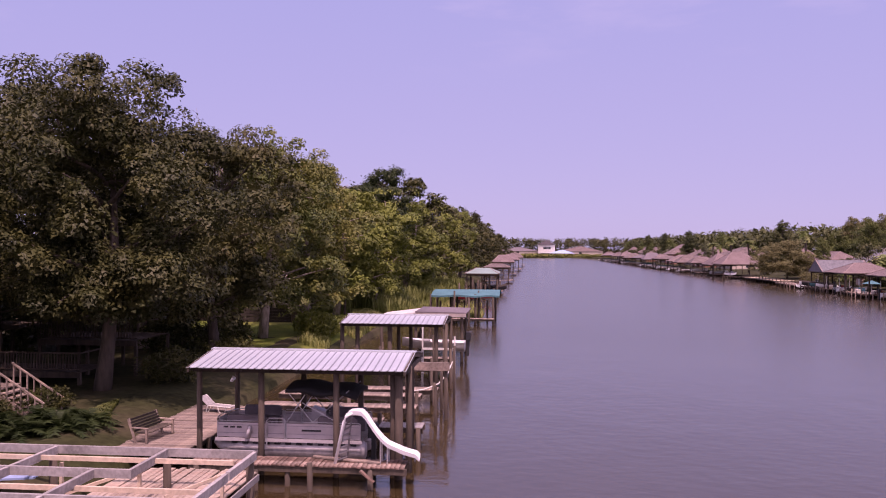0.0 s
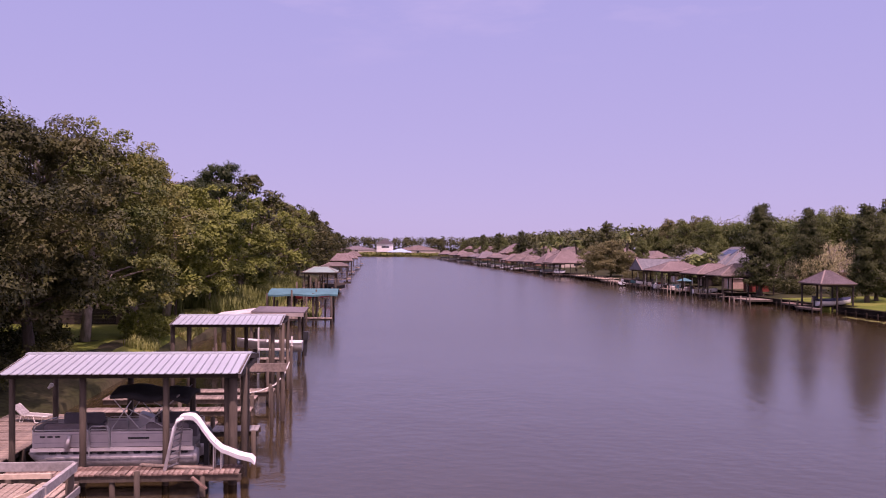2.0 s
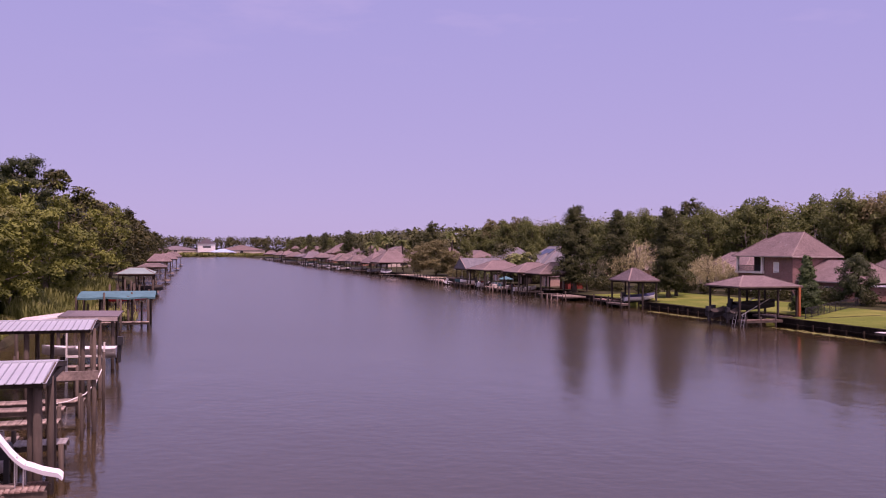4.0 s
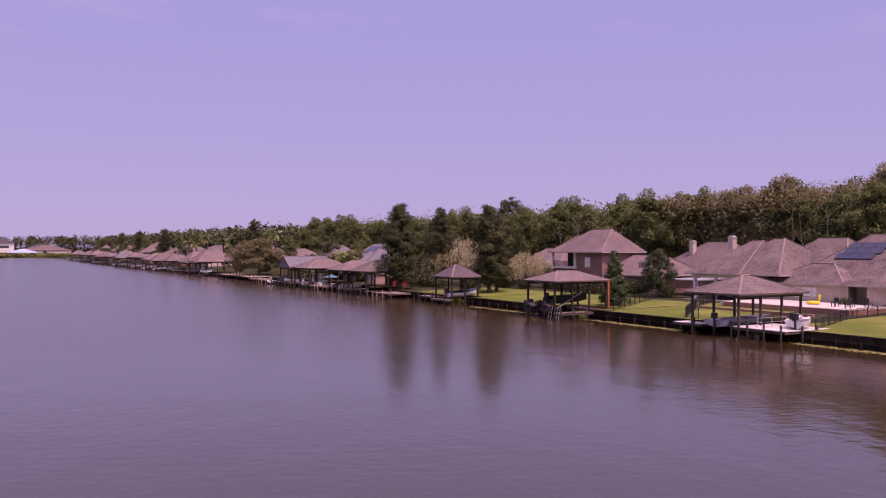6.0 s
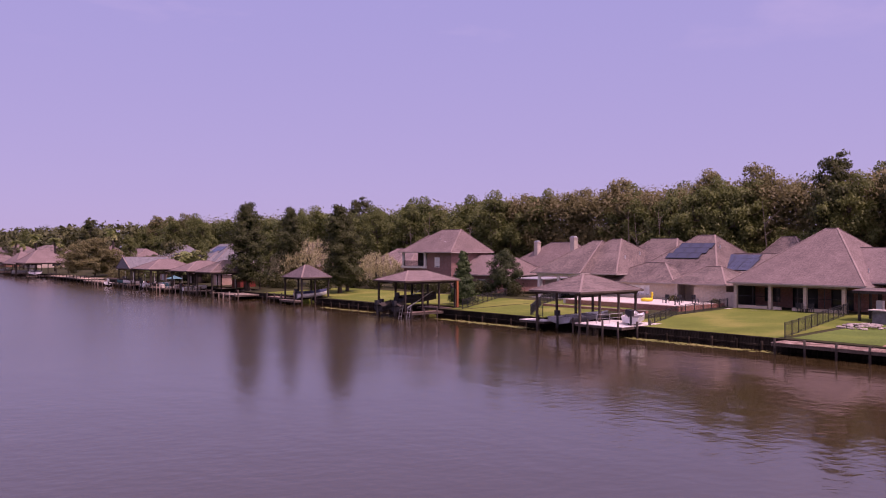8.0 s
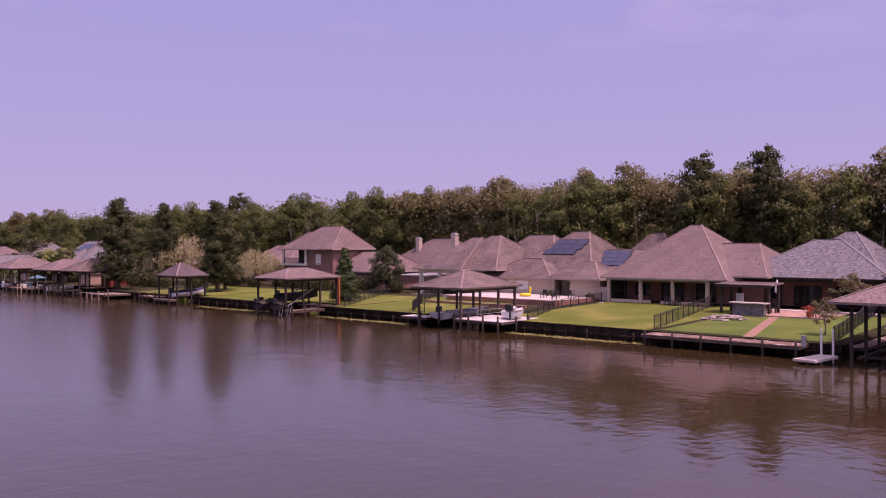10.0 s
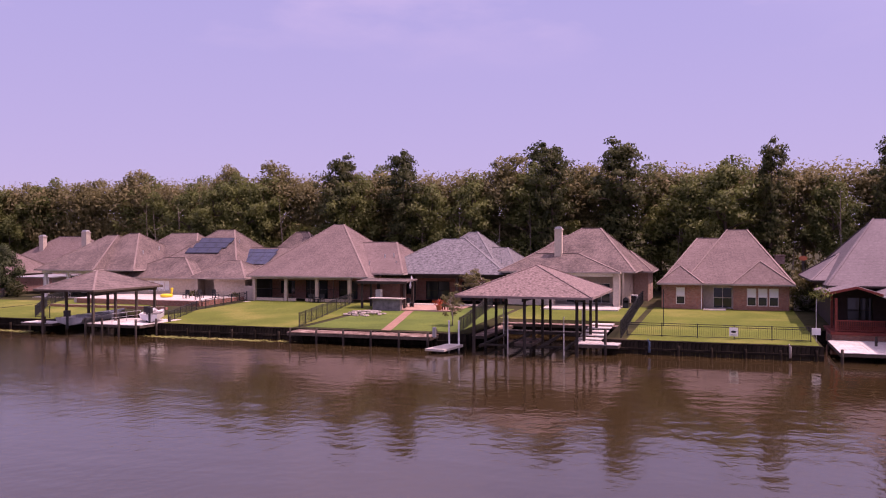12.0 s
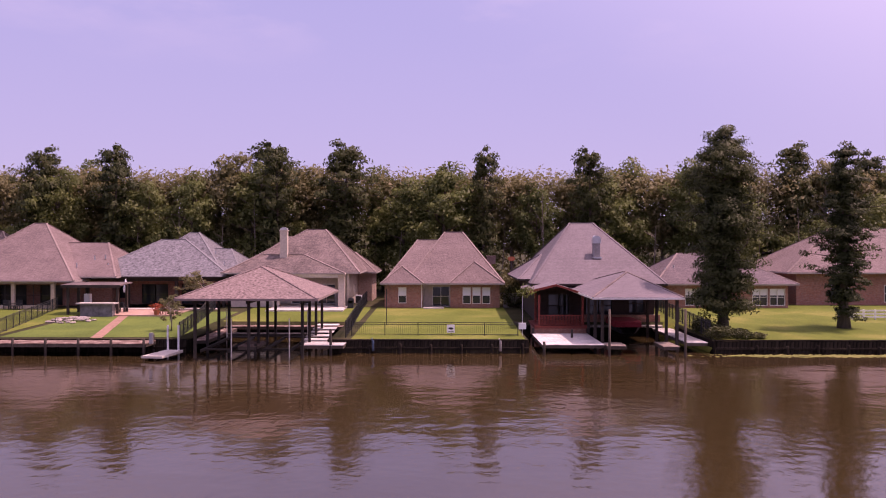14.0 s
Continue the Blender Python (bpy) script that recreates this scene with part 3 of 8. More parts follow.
def build_ground():
    xs = sorted({-4000, -2000, -1000, -500, -250, -120, -80, *range(-60, -8, 2), *[k * 0.5 for k in range(-36, -18)], -4, 20, 45, 64.9, 65.15, 66, 67, 70, 75, 80, 85, 90, 100, 112, 130,
                 160, 220, 300, 500, 1000, 2000, 4000, *[c + d for _, _, c in SLIPS for d in (-0.02, 0.02)]})
    ys = sorted({*[e + d for a, b, _ in SLIPS for e in (a, b) for d in (-0.02, 0.02)], -4000, -2000, -1000, -600, -401, -399, -250, -150, -90, *range(-60, 200, 4), *range(200, 400, 12), *range(400, 800, 40), 799, 801, 860, 1000, 1400, 2000, 4000})
    s = Shape()
    s.v = [(x, y, ground_height(x, y)) for y in ys for x in xs]
    n = len(xs)
    s.f = [(j * n + i, j * n + i + 1, (j + 1) * n + i + 1, (j + 1) * n + i) for j in range(len(ys) - 1) for i in range(n - 1)]
    tagged(part("ground", s, SOIL, smooth=True), "brown leaf-littered soil of the river banks", "ground", kind="structure")
    tagged(part("water", Shape().add([(-4000, -4000, 0), (4000, -4000, 0), (4000, 4000, 0), (-4000, 4000, 0)], [(0, 1, 2, 3)]), WATER),
           "muddy brown canal water with soft ripples", "water", kind="structure")


build_ground()


def lawn(y0, y1, x0, x1, material, label):
    """A mown plot that follows the bank's slope, a finger's width above it."""
    s, rng = Shape(), random.Random(int(y0 * 7))
    nx, ny = 14, max(2, int((y1 - y0) / 1.5))
    for j in range(ny + 1):
        for i in range(nx + 1):
            x, y = x0 + (x1 - x0) * i / nx, y0 + (y1 - y0) * j / ny
            s.v.append((x, y, ground_height(x, y) + 0.03 + 0.02 * noise.noise((x, y, 0))))
    s.f = [(j * (nx + 1) + i, j * (nx + 1) + i + 1, (j + 1) * (nx + 1) + i + 1, (j + 1) * (nx + 1) + i) for j in range(ny) for i in range(nx)]
    tagged(part("lawn", s, material, smooth=True), label, "lawn", kind="structure")


lawn(-62, -19.6, 65.4, 95, GRASS, "sunlit mown lawn behind a timber bulkhead")
lawn(-6.2, 7.4, 65.4, 92, GRASS, "bright mown lawn of the small brick house")
lawn(8.0, 20.6, 77.3, 91, GRASS, "mown lawn behind the large boathouse")
lawn(21.2, 35.4, 66.3, 86, GRASS2, "deep green lawn with a brick path")
lawn(36.2, 53.9, 65.4, 89, GRASS, "wide yellow-green lawn along the bulkhead")
lawn(62.5, 77.0, 65.4, 96, GRASS, "yellow-green lawn inside an iron fence")
lawn(77.6, 128, 66.0, 82, GRASS, "lawn under the waterside trees")


def build_bulkhead():
    """The timber wall along the far bank and round its slips: boards, waler and piles."""
    wall = thing("bulkhead", "dark weathered timber bulkhead holding the lawns", "bulkhead", (RIGHT, 0, 0), kind="structure")
    rng = random.Random(4)
    board = [mesh_of("board", Shape().box(-0.07, 0.07, -0.14 + e, 0.14, -1.9, e), BULKWOOD) for e in (0.0, 0.008, 0.015)]
    pile = mesh_of("pile", Shape().tube([(0, 0, -1.9), (0, 0, -0.3), (0, 0, 0)], [0.12, 0.115, 0.11], 8), BULKWOOD, smooth=True)
    rest = Shape()
    runs, y = [], -62.0
    for a, b, c in SLIPS:
        runs += [((RIGHT, y), (RIGHT, a)), ((RIGHT, a), (c, a)), ((c, a), (c, b)), ((c, b), (RIGHT, b))]
        y = b
    runs.append(((RIGHT, y), (RIGHT, 620)))
    for (xa, ya), (xb, yb) in runs:
        front = xa == xb == RIGHT
        length = math.hypot(xb - xa, yb - ya)
        turn = math.atan2(yb - ya, xb - xa) - math.pi / 2
        if front and ya < 48:
            n = int(length / 0.3)
            for k in range(n):
                yy = ya + (k + 0.5) * 0.3
                piece("board", board[k % 3], wall, (RIGHT - 0.06 + rng.uniform(0, 0.025), yy, 0.95 + rng.uniform(-0.03, 0.02)), turn)
        else:
            rest.beam((xa, ya, -0.45), (xb, yb, -0.45), 0.12, 2.8)
        if front:
            part("cap", Shape().box(RIGHT - 0.1, RIGHT + 0.14, ya, yb, 0.97, 1.03), BULKWOOD, wall)
            part("waler", Shape().box(RIGHT - 0.3, RIGHT - 0.15, ya, yb, 0.3, 0.46), BULKWOOD, wall)
            step = 2.35 if ya < 140 else 5.0
            for k in range(max(1, int(length / step))):
                piece("pile", pile, wall, (RIGHT - 0.42, ya + 0.5 + k * step, rng.uniform(0.55, 0.8)), rng.uniform(0, 3))
    tagged(part("boarding", rest, BULKWOOD, wall), kind="stuff")


build_bulkhead()


# ---- houses ----
def hip_roof(parent, x0, x1, y0, y1, ze, a, b, zr, material, thick=0.16, trim=FASCIA, caps=RIDGE, label=""):
    """A hipped roof over a rectangle; its ridge runs from a to b. Slabs with fascia, soffit and ridge caps."""
    p = [(x0, y0), (x1, y0), (x1, y1), (x0, y1)]
    along_y = abs(b[1] - a[1]) >= abs(b[0] - a[0])
    top = [(*q, ze) for q in p] + [(*a, zr), (*b, zr)]
    if along_y:
        faces = [(0, 1, 4), (1, 2, 5, 4), (2, 3, 5), (3, 0, 4, 5)]
        hips = [(0, 4), (1, 4), (2, 5), (3, 5), (4, 5)]
    else:
        faces = [(3, 0, 4), (0, 1, 5, 4), (1, 2, 5), (2, 3, 4, 5)]
        hips = [(3, 4), (0, 4), (1, 5), (2, 5), (4, 5)]
    s = Shape().add(top, faces)
    s.add([(*q, ze) for q in p] + [(*q, ze - thick) for q in p], [(0, 4, 5, 1), (1, 5, 6, 2), (2, 6, 7, 3), (3, 7, 4, 0), (7, 6, 5, 4)])
    roof = part("roof", s, material, parent, label)
    f = Shape()
    for i in range(4):
        q, r = p[i], p[(i + 1) % 4]
        f.beam((*q, ze - thick * 0.55), (*r, ze - thick * 0.55), 0.06, thick)
    part("fascia", f, trim, roof)
    if caps:
        c = Shape()
        for i, j in hips:
            if (Vector(top[i]) - Vector(top[j])).length > 0.3:
                c.beam(Vector(top[i]) + Vector((0, 0, 0.01)), Vector(top[j]) + Vector((0, 0, 0.01)), 0.2, 0.05)
        part("ridge_cap", c, caps, roof)
    return roof


def pierced(face, d0, d1, a0, a1, z0, z1, holes):
    """One slab between two depths, in one piece, with holes (from, to, bottom, top) cut through it."""
    cuts = sorted({a0, a1, *[h[0] for h in holes], *[h[1] for h in holes]})
    lev = sorted({z0, z1, *[h[2] for h in holes], *[h[3] for h in holes]})
    n, m = len(cuts) - 1, len(lev) - 1

    def solid(i, j):
        if not (0 <= i < n and 0 <= j < m):
            return False
        u, k = (cuts[i] + cuts[i + 1]) / 2, (lev[j] + lev[j + 1]) / 2
        return not any(h[0] < u < h[1] and h[2] < k < h[3] for h in holes)
    s, index = Shape(), {}

    def corner(i, j, b):
        if (i, j, b) not in index:
            index[i, j, b] = len(s.v)
            d = d1 if b else d0
            s.v.append((d, cuts[i], lev[j]) if face == "x" else (cuts[i], d, lev[j]))
        return index[i, j, b]

    def quad(*c):
        f = tuple(corner(*q) for q in c)
        s.f.append(f if face == "x" else f[::-1])
    for i in range(n):
        for j in range(m):
            if not solid(i, j):
                continue
            quad((i, j, 0), (i, j + 1, 0), (i + 1, j + 1, 0), (i + 1, j, 0))
            quad((i, j, 1), (i + 1, j, 1), (i + 1, j + 1, 1), (i, j + 1, 1))
            if not solid(i - 1, j):
                quad((i, j, 0), (i, j, 1), (i, j + 1, 1), (i, j + 1, 0))
            if not solid(i + 1, j):
                quad((i + 1, j, 0), (i + 1, j + 1, 0), (i + 1, j + 1, 1), (i + 1, j, 1))
            if not solid(i, j - 1):
                quad((i, j, 0), (i + 1, j, 0), (i + 1, j, 1), (i, j, 1))
            if not solid(i, j + 1):
                quad((i, j + 1, 0), (i, j + 1, 1), (i + 1, j + 1, 1), (i + 1, j + 1, 0))
    return s


def wall_panel(parent, face, at, a0, a1, z0, z1, material, holes=(), thick=0.22, name="wall", label=""):
    """A wall with its openings cut through. face 'x': stands at x = at and runs along y; 'y' the other way about."""
    return part(name, pierced(face, at, at + thick, a0, a1, z0, z1, holes), material, parent, label)


def window(parent, face, at, a0, a1, z0, z1, bars=1, name="window", blind=0.0, frame_mat=None):
    """Frame with mullions, and a pane set back in it; a pale blind behind the upper part if drawn."""
    fm = frame_mat or TRIM
    w = 0.07

    def bx(s, u0, u1, k0, k1, d0, d1):
        if face == "x":
            s.box(at + d0, at + d1, u0, u1, k0, k1)
        else:
            s.box(u0, u1, at + d0, at + d1, k0, k1)
    cols = [a0 + w] + [e for k in range(1, bars + 1) for e in (a0 + (a1 - a0) * k / (bars + 1) - 0.03, a0 + (a1 - a0) * k / (bars + 1) + 0.03)] + [a1 - w]
    mid = (z0 + z1) / 2
    lights = [(z0 + w, mid - 0.03), (mid + 0.03, z1 - w)] if z1 - z0 > 1.1 else [(z0 + w, z1 - w)]
    fr = pierced(face, at - 0.05, at + 0.09, a0 - w, a1 + w, z0 - w, z1 + w, [(cols[k], cols[k + 1], lo, hi) for k in range(0, len(cols), 2) for lo, hi in lights])
    win = part(name, fr, fm, parent)
    pn = Shape()
    bx(pn, a0 + w, a1 - w, z0 + w, z1 - w, 0.1, 0.12)
    part("pane", pn, GLASS, win)
    if blind:
        bl = Shape()
        bx(bl, a0 + w, a1 - w, z1 - (z1 - z0) * blind, z1 - w, 0.085, 0.095)
        part("blind", bl, WHITE, win)
    return win


def column(parent, x, y, z0, z1, w, material, name="column", cap=True):
    s = Shape().box(x - w / 2, x + w / 2, y - w / 2, y + w / 2, z0, z1)
    if cap:
        s.box(x - w * 0.65, x + w * 0.65, y - w * 0.65, y + w * 0.65, z0, z0 + 0.18)
        s.box(x - w * 0.65, x + w * 0.65, y - w * 0.65, y + w * 0.65, z1 - 0.16, z1 - 0.003)
    return part(name, s, material, parent)


def chimney(parent, x, y, z0, z1, w=0.9, material=STUCCO, hood=True):
    s = Shape().box(x - w / 2, x + w / 2, y - w / 2, y + w / 2, z0, z1 - 0.35)
    s.box(x - w * 0.58, x + w * 0.58, y - w * 0.58, y + w * 0.58, z1 - 0.35, z1 - 0.2)
    c = part("chimney", s, material, parent)
    if hood:
        rings = []
        for k in (-1, 1):
            rings.append([(x + w * 0.42 * k, y + w * 0.5 * math.cos(a), z1 - 0.2 + 0.28 * math.sin(a)) for a in np.linspace(0, math.pi, 9)])
        part("chimney_cap", Shape().loft(rings), ALU, c)
    return c


def vents(parent, spots):
    for x, y, z in spots:
        part("vent_pipe", Shape().tube([(x, y, z - 0.3), (x, y, z + 0.16)], 0.08, 6), ALU, parent)


G = 1.45


def walls_round(h, x0, x1, y0, y1, z1, material, front=(), south=(), z0=0.9):
    """Four walls; openings in the front (towards the water) and in the south side."""
    wall_panel(h, "x", x0, y0, y1, z0, z1, material, front)
    wall_panel(h, "y", y0, x0 + 0.225, x1 - 0.225, z0, z1, material, south)
    wall_panel(h, "y", y1 - 0.22, x0 + 0.225, x1 - 0.225, z0, z1, material)
    wall_panel(h, "x", x1 - 0.22, y0, y1, z0, z1, material)


def small_brick_house():
    h = thing("house", "small red brick house with a steep brown hipped roof", "house", (97, 0.4, G))
    wall_panel(h, "x", 90.6, -5.8, -0.5, 0.9, 4.1, BRICK, [(-4.8, -3.9, 1.95, 3.75), (-3.75, -2.85, 1.95, 3.75), (-2.7, -1.8, 1.95, 3.75)])
    wall_panel(h, "x", 90.6, 2.5, 6.6, 0.9, 4.1, BRICK, [(4.25, 5.15, 2.0, 3.75)])
    for a in (-4.8, -3.75, -2.7):
        window(h, "x", 90.68, a, a + 0.9, 1.95, 3.75, 0, blind=0.5)
    window(h, "x", 90.68, 4.25, 5.15, 2.0, 3.75, 0, blind=0.55)
    wall_panel(h, "x", 92.3, -0.5, 2.5, 0.9, 4.1, STUCCO, [(-0.4, 1.5, 1.55, 3.75)])
    window(h, "x", 92.38, -0.4, 1.5, 1.55, 3.75, 1, "sliding_door")
    for y, d in ((-0.72, 0.22), (2.5, 0.22)):
        wall_panel(h, "y", y, 90.83, 92.52, 0.9, 4.1, BRICK)
    wall_panel(h, "y", -5.8, 90.83, 103.8, 0.9, 4.1, BRICK)
    wall_panel(h, "y", 6.38, 90.83, 103.8, 0.9, 4.1, BRICK)
    wall_panel(h, "x", 103.8, -5.8, 6.6, 0.9, 4.1, BRICK)
    hip_roof(h, 90.1, 104.3, -6.3, 4.4, 4.22, (97, -1.9), (97, 0.1), 9.8, SHINGLE)
    hip_roof(h, 90.3, 104.1, -4.6, 6.8, 4.215, (97, 0.8), (97, 3.2), 8.9, SHINGLE)
    hip_roof(h, 89.9, 97.0, 2.35, 7.0, 4.2, (91.9, 4.8), (97.0, 4.8), 6.0, SHINGLE)
    hip_roof(h, 89.9, 97.5, -6.3, -0.35, 4.21, (92.2, -3.1), (97.5, -3.1), 6.5, SHINGLE)
    part("gutter_pipe", Shape().box(90.5, 90.58, 2.55, 2.65, 1.4, 4.1), TRIM, h)
    part("doorstep", Shape().box(89.3, 92.3, 0.2, 2.4, 1.2, 1.62), CONCRETE, h)
    part("roof_dormer", Shape().box(100, 101.2, -5.9, -4.9, 6.0, 6.9).box(99.9, 101.3, -6.0, -4.8, 6.9, 7.0), SHINGLE, h)


def chimney_house():
    h = thing("house", "stucco and brick house with a covered porch and chimney", "house", (98, 15, G))
    walls_round(h, 95.0, 107.6, 10.6, 23.4, 5.2, STUCCO,
                [(12.5, 14.5, 1.6, 3.9), (15.5, 17.5, 1.6, 3.9), (19, 21.5, 2.2, 3.8)], [(97.2, 97.7, 2.7, 3.8), (98.3, 98.8, 2.7, 3.8)])
    for a, b, z in ((12.5, 14.5, 1.6), (15.5, 17.5, 1.6), (19, 21.5, 2.2)):
        window(h, "x", 95.08, a, b, z, 3.85, 1)
    for a in (97.2, 98.3):
        window(h, "y", 10.66, a, a + 0.5, 2.7, 3.8, 0)
    wall_panel(h, "y", 10.6, 91.75, 95.0, 0.9, 5.2, STUCCO)
    wall_panel(h, "x", 101.0, 8.9, 10.58, 0.9, 4.95, BRICK_ROSE)
    wall_panel(h, "y", 8.9, 101.23, 107.6, 0.9, 4.95, BRICK_ROSE, [(103.4, 104.4, 2.2, 3.8)])
    window(h, "y", 8.96, 103.4, 104.4, 2.2, 3.8, 1, blind=0.5)
    wall_panel(h, "x", 91.5, 18.6, 23.4, 0.9, 4.4, STUCCO, [(19.2, 21.6, 2.3, 3.6)])
    window(h, "x", 91.58, 19.2, 21.6, 2.3, 3.6, 2, blind=0.9)
    for y in (11.3, 18.4):
        column(h, 91.1, y, 1.4, 5.2, 0.7, STUCCO)
    part("porch_beam", Shape().box(90.8, 91.4, 11.0, 18.8, 4.75, 5.2), TRIM, h)
    part("porch_floor", Shape().box(86.3, 95.0, 10.6, 18.6, 1.1, 1.58), CONCRETE, h)
    hip_roof(h, 91.6, 108.2, 9.4, 24.2, 5.3, (98.6, 14.1), (98.6, 16.2), 10.1, SHINGLE_DARK)
    hip_roof(h, 95.5, 108.0, 12.0, 24.0, 5.32, (99, 15), (99, 18.6), 9.3, SHINGLE_DARK, caps=None)
    hip_roof(h, 90.2, 101, 10.9, 24.2, 5.28, (93.6, 15.8), (93.6, 20.6), 7.2, SHINGLE_DARK)
    hip_roof(h, 100, 108.5, 8.3, 15, 5.05, (103.5, 11.2), (103.5, 12.5), 7.4, SHINGLE_DARK)
    chimney(h, 93.4, 18.0, 6.6, 10.15, 0.8)
    vents(h, [(95.5, 14.3, 7.6), (94.5, 20.9, 7.2)])


def grey_house():
    h = thing("house", "brick house with a mottled grey shingle roof and porch", "house", (100, 31, G))
    walls_round(h, 95.2, 108, 24.2, 39.2, 4.7, BRICK, [(27.0, 30.0, 1.55, 3.8), (31.5, 34.5, 1.55, 3.8), (36, 38, 2.2, 3.6)])
    for a, b, z in ((27, 30, 1.55), (31.5, 34.5, 1.55), (36, 38, 2.2)):
        window(h, "x", 95.28, a, b, z, 3.75, 1, frame_mat=DARKWOOD)
    for y in (24.4, 29.6, 34.9, 39.4):
        column(h, 92.2, y, 1.35, 4.7, 0.32, DARKWOOD)
    part("porch_beam", Shape().box(92.0, 92.4, 24.2, 39.6, 4.3, 4.72), DARKWOOD, h)
    part("porch_floor", Shape().box(88.5, 95.2, 24.2, 35.0, 1.1, 1.5), CONCRETE, h)
    hip_roof(h, 91.4, 108.6, 23.4, 40.2, 4.82, (99.5, 30.8), (99.5, 33.6), 8.9, SHINGLE_GREY, trim=DARKWOOD, caps=RIDGE_GREY)
    hip_roof(h, 93.5, 110, 24.6, 36.6, 4.84, (101, 29.7), (101, 30.7), 9.75, SHINGLE_GREY, trim=DARKWOOD, caps=RIDGE_GREY)
    hip_roof(h, 93.5, 108, 22.6, 33, 4.86, (100.5, 25.7), (100.5, 28.5), 7.8, SHINGLE_GREY, trim=DARKWOOD, caps=RIDGE_GREY)
    vents(h, [(96.5, 27.9, 7.0), (97.5, 26.6, 6.7), (96, 25.3, 6.3), (98.5, 27.0, 7.4), (95, 30.0, 6.4)])
    part("skylight", Shape().box(95.2, 96.4, 26.3, 27.3, 6.1, 6.35), WHITE, h)


def porch_house():
    h = thing("house", "wide house with a screened porch and brown pyramid roof", "house", (97, 46, G))
    walls_round(h, 93.0, 105.4, 37.0, 54.2, 4.5, BRICK, [(42.5, 45, 1.55, 3.8), (46.5, 49.5, 1.55, 3.8), (51, 53, 2.1, 3.7)])
    for a, b, z in ((42.5, 45, 1.55), (46.5, 49.5, 1.55), (51, 53, 2.1)):
        window(h, "x", 93.08, a, b, z, 3.75, 1, frame_mat=DARKWOOD)
    for y in (41.6, 45.8, 49.9, 54.2):
        column(h, 88.8, y, 1.3, 4.36, 0.36, BRICK_PALE)
    part("porch_beam", Shape().box(88.6, 89.0, 41.3, 54.5, 4.1, 4.38), FASCIA, h)
    for a, b in ((41.9, 45.5), (46.1, 47.3), (48.6, 49.6), (50.2, 53.9)):
        part("low_wall", Shape().box(88.7, 88.9, a, b, 1.3, 1.85), BRICK_PALE, h)
        part("screen_frame", Shape().box(88.77, 88.83, a, b, 1.86, 1.92).box(88.77, 88.83, (a + b) / 2 - 0.03, (a + b) / 2 + 0.03, 1.92, 4.0).box(88.77, 88.83, a, b, 2.9, 2.95), IRON, h)
    wall_panel(h, "y", 54.2, 89.05, 93.0, 1.0, 4.3, SCREEN, thick=0.08, name="screen")
    part("porch_floor", Shape().box(86.8, 93.0, 41.0, 54.5, 1.05, 1.46), CONCRETE, h)
    hip_roof(h, 88.0, 106.2, 39.0, 54.9, 4.5, (97, 46.2), (97, 47.5), 10.75, SHINGLE)
    hip_roof(h, 90.0, 105.0, 35.4, 49, 4.86, (97, 39.0), (97, 44.5), 8.5, SHINGLE)
    vents(h, [(92.5, 38.7, 6.9), (93.4, 37.9, 7.0), (91.8, 40.4, 6.1), (92.4, 37.2, 6.1)])


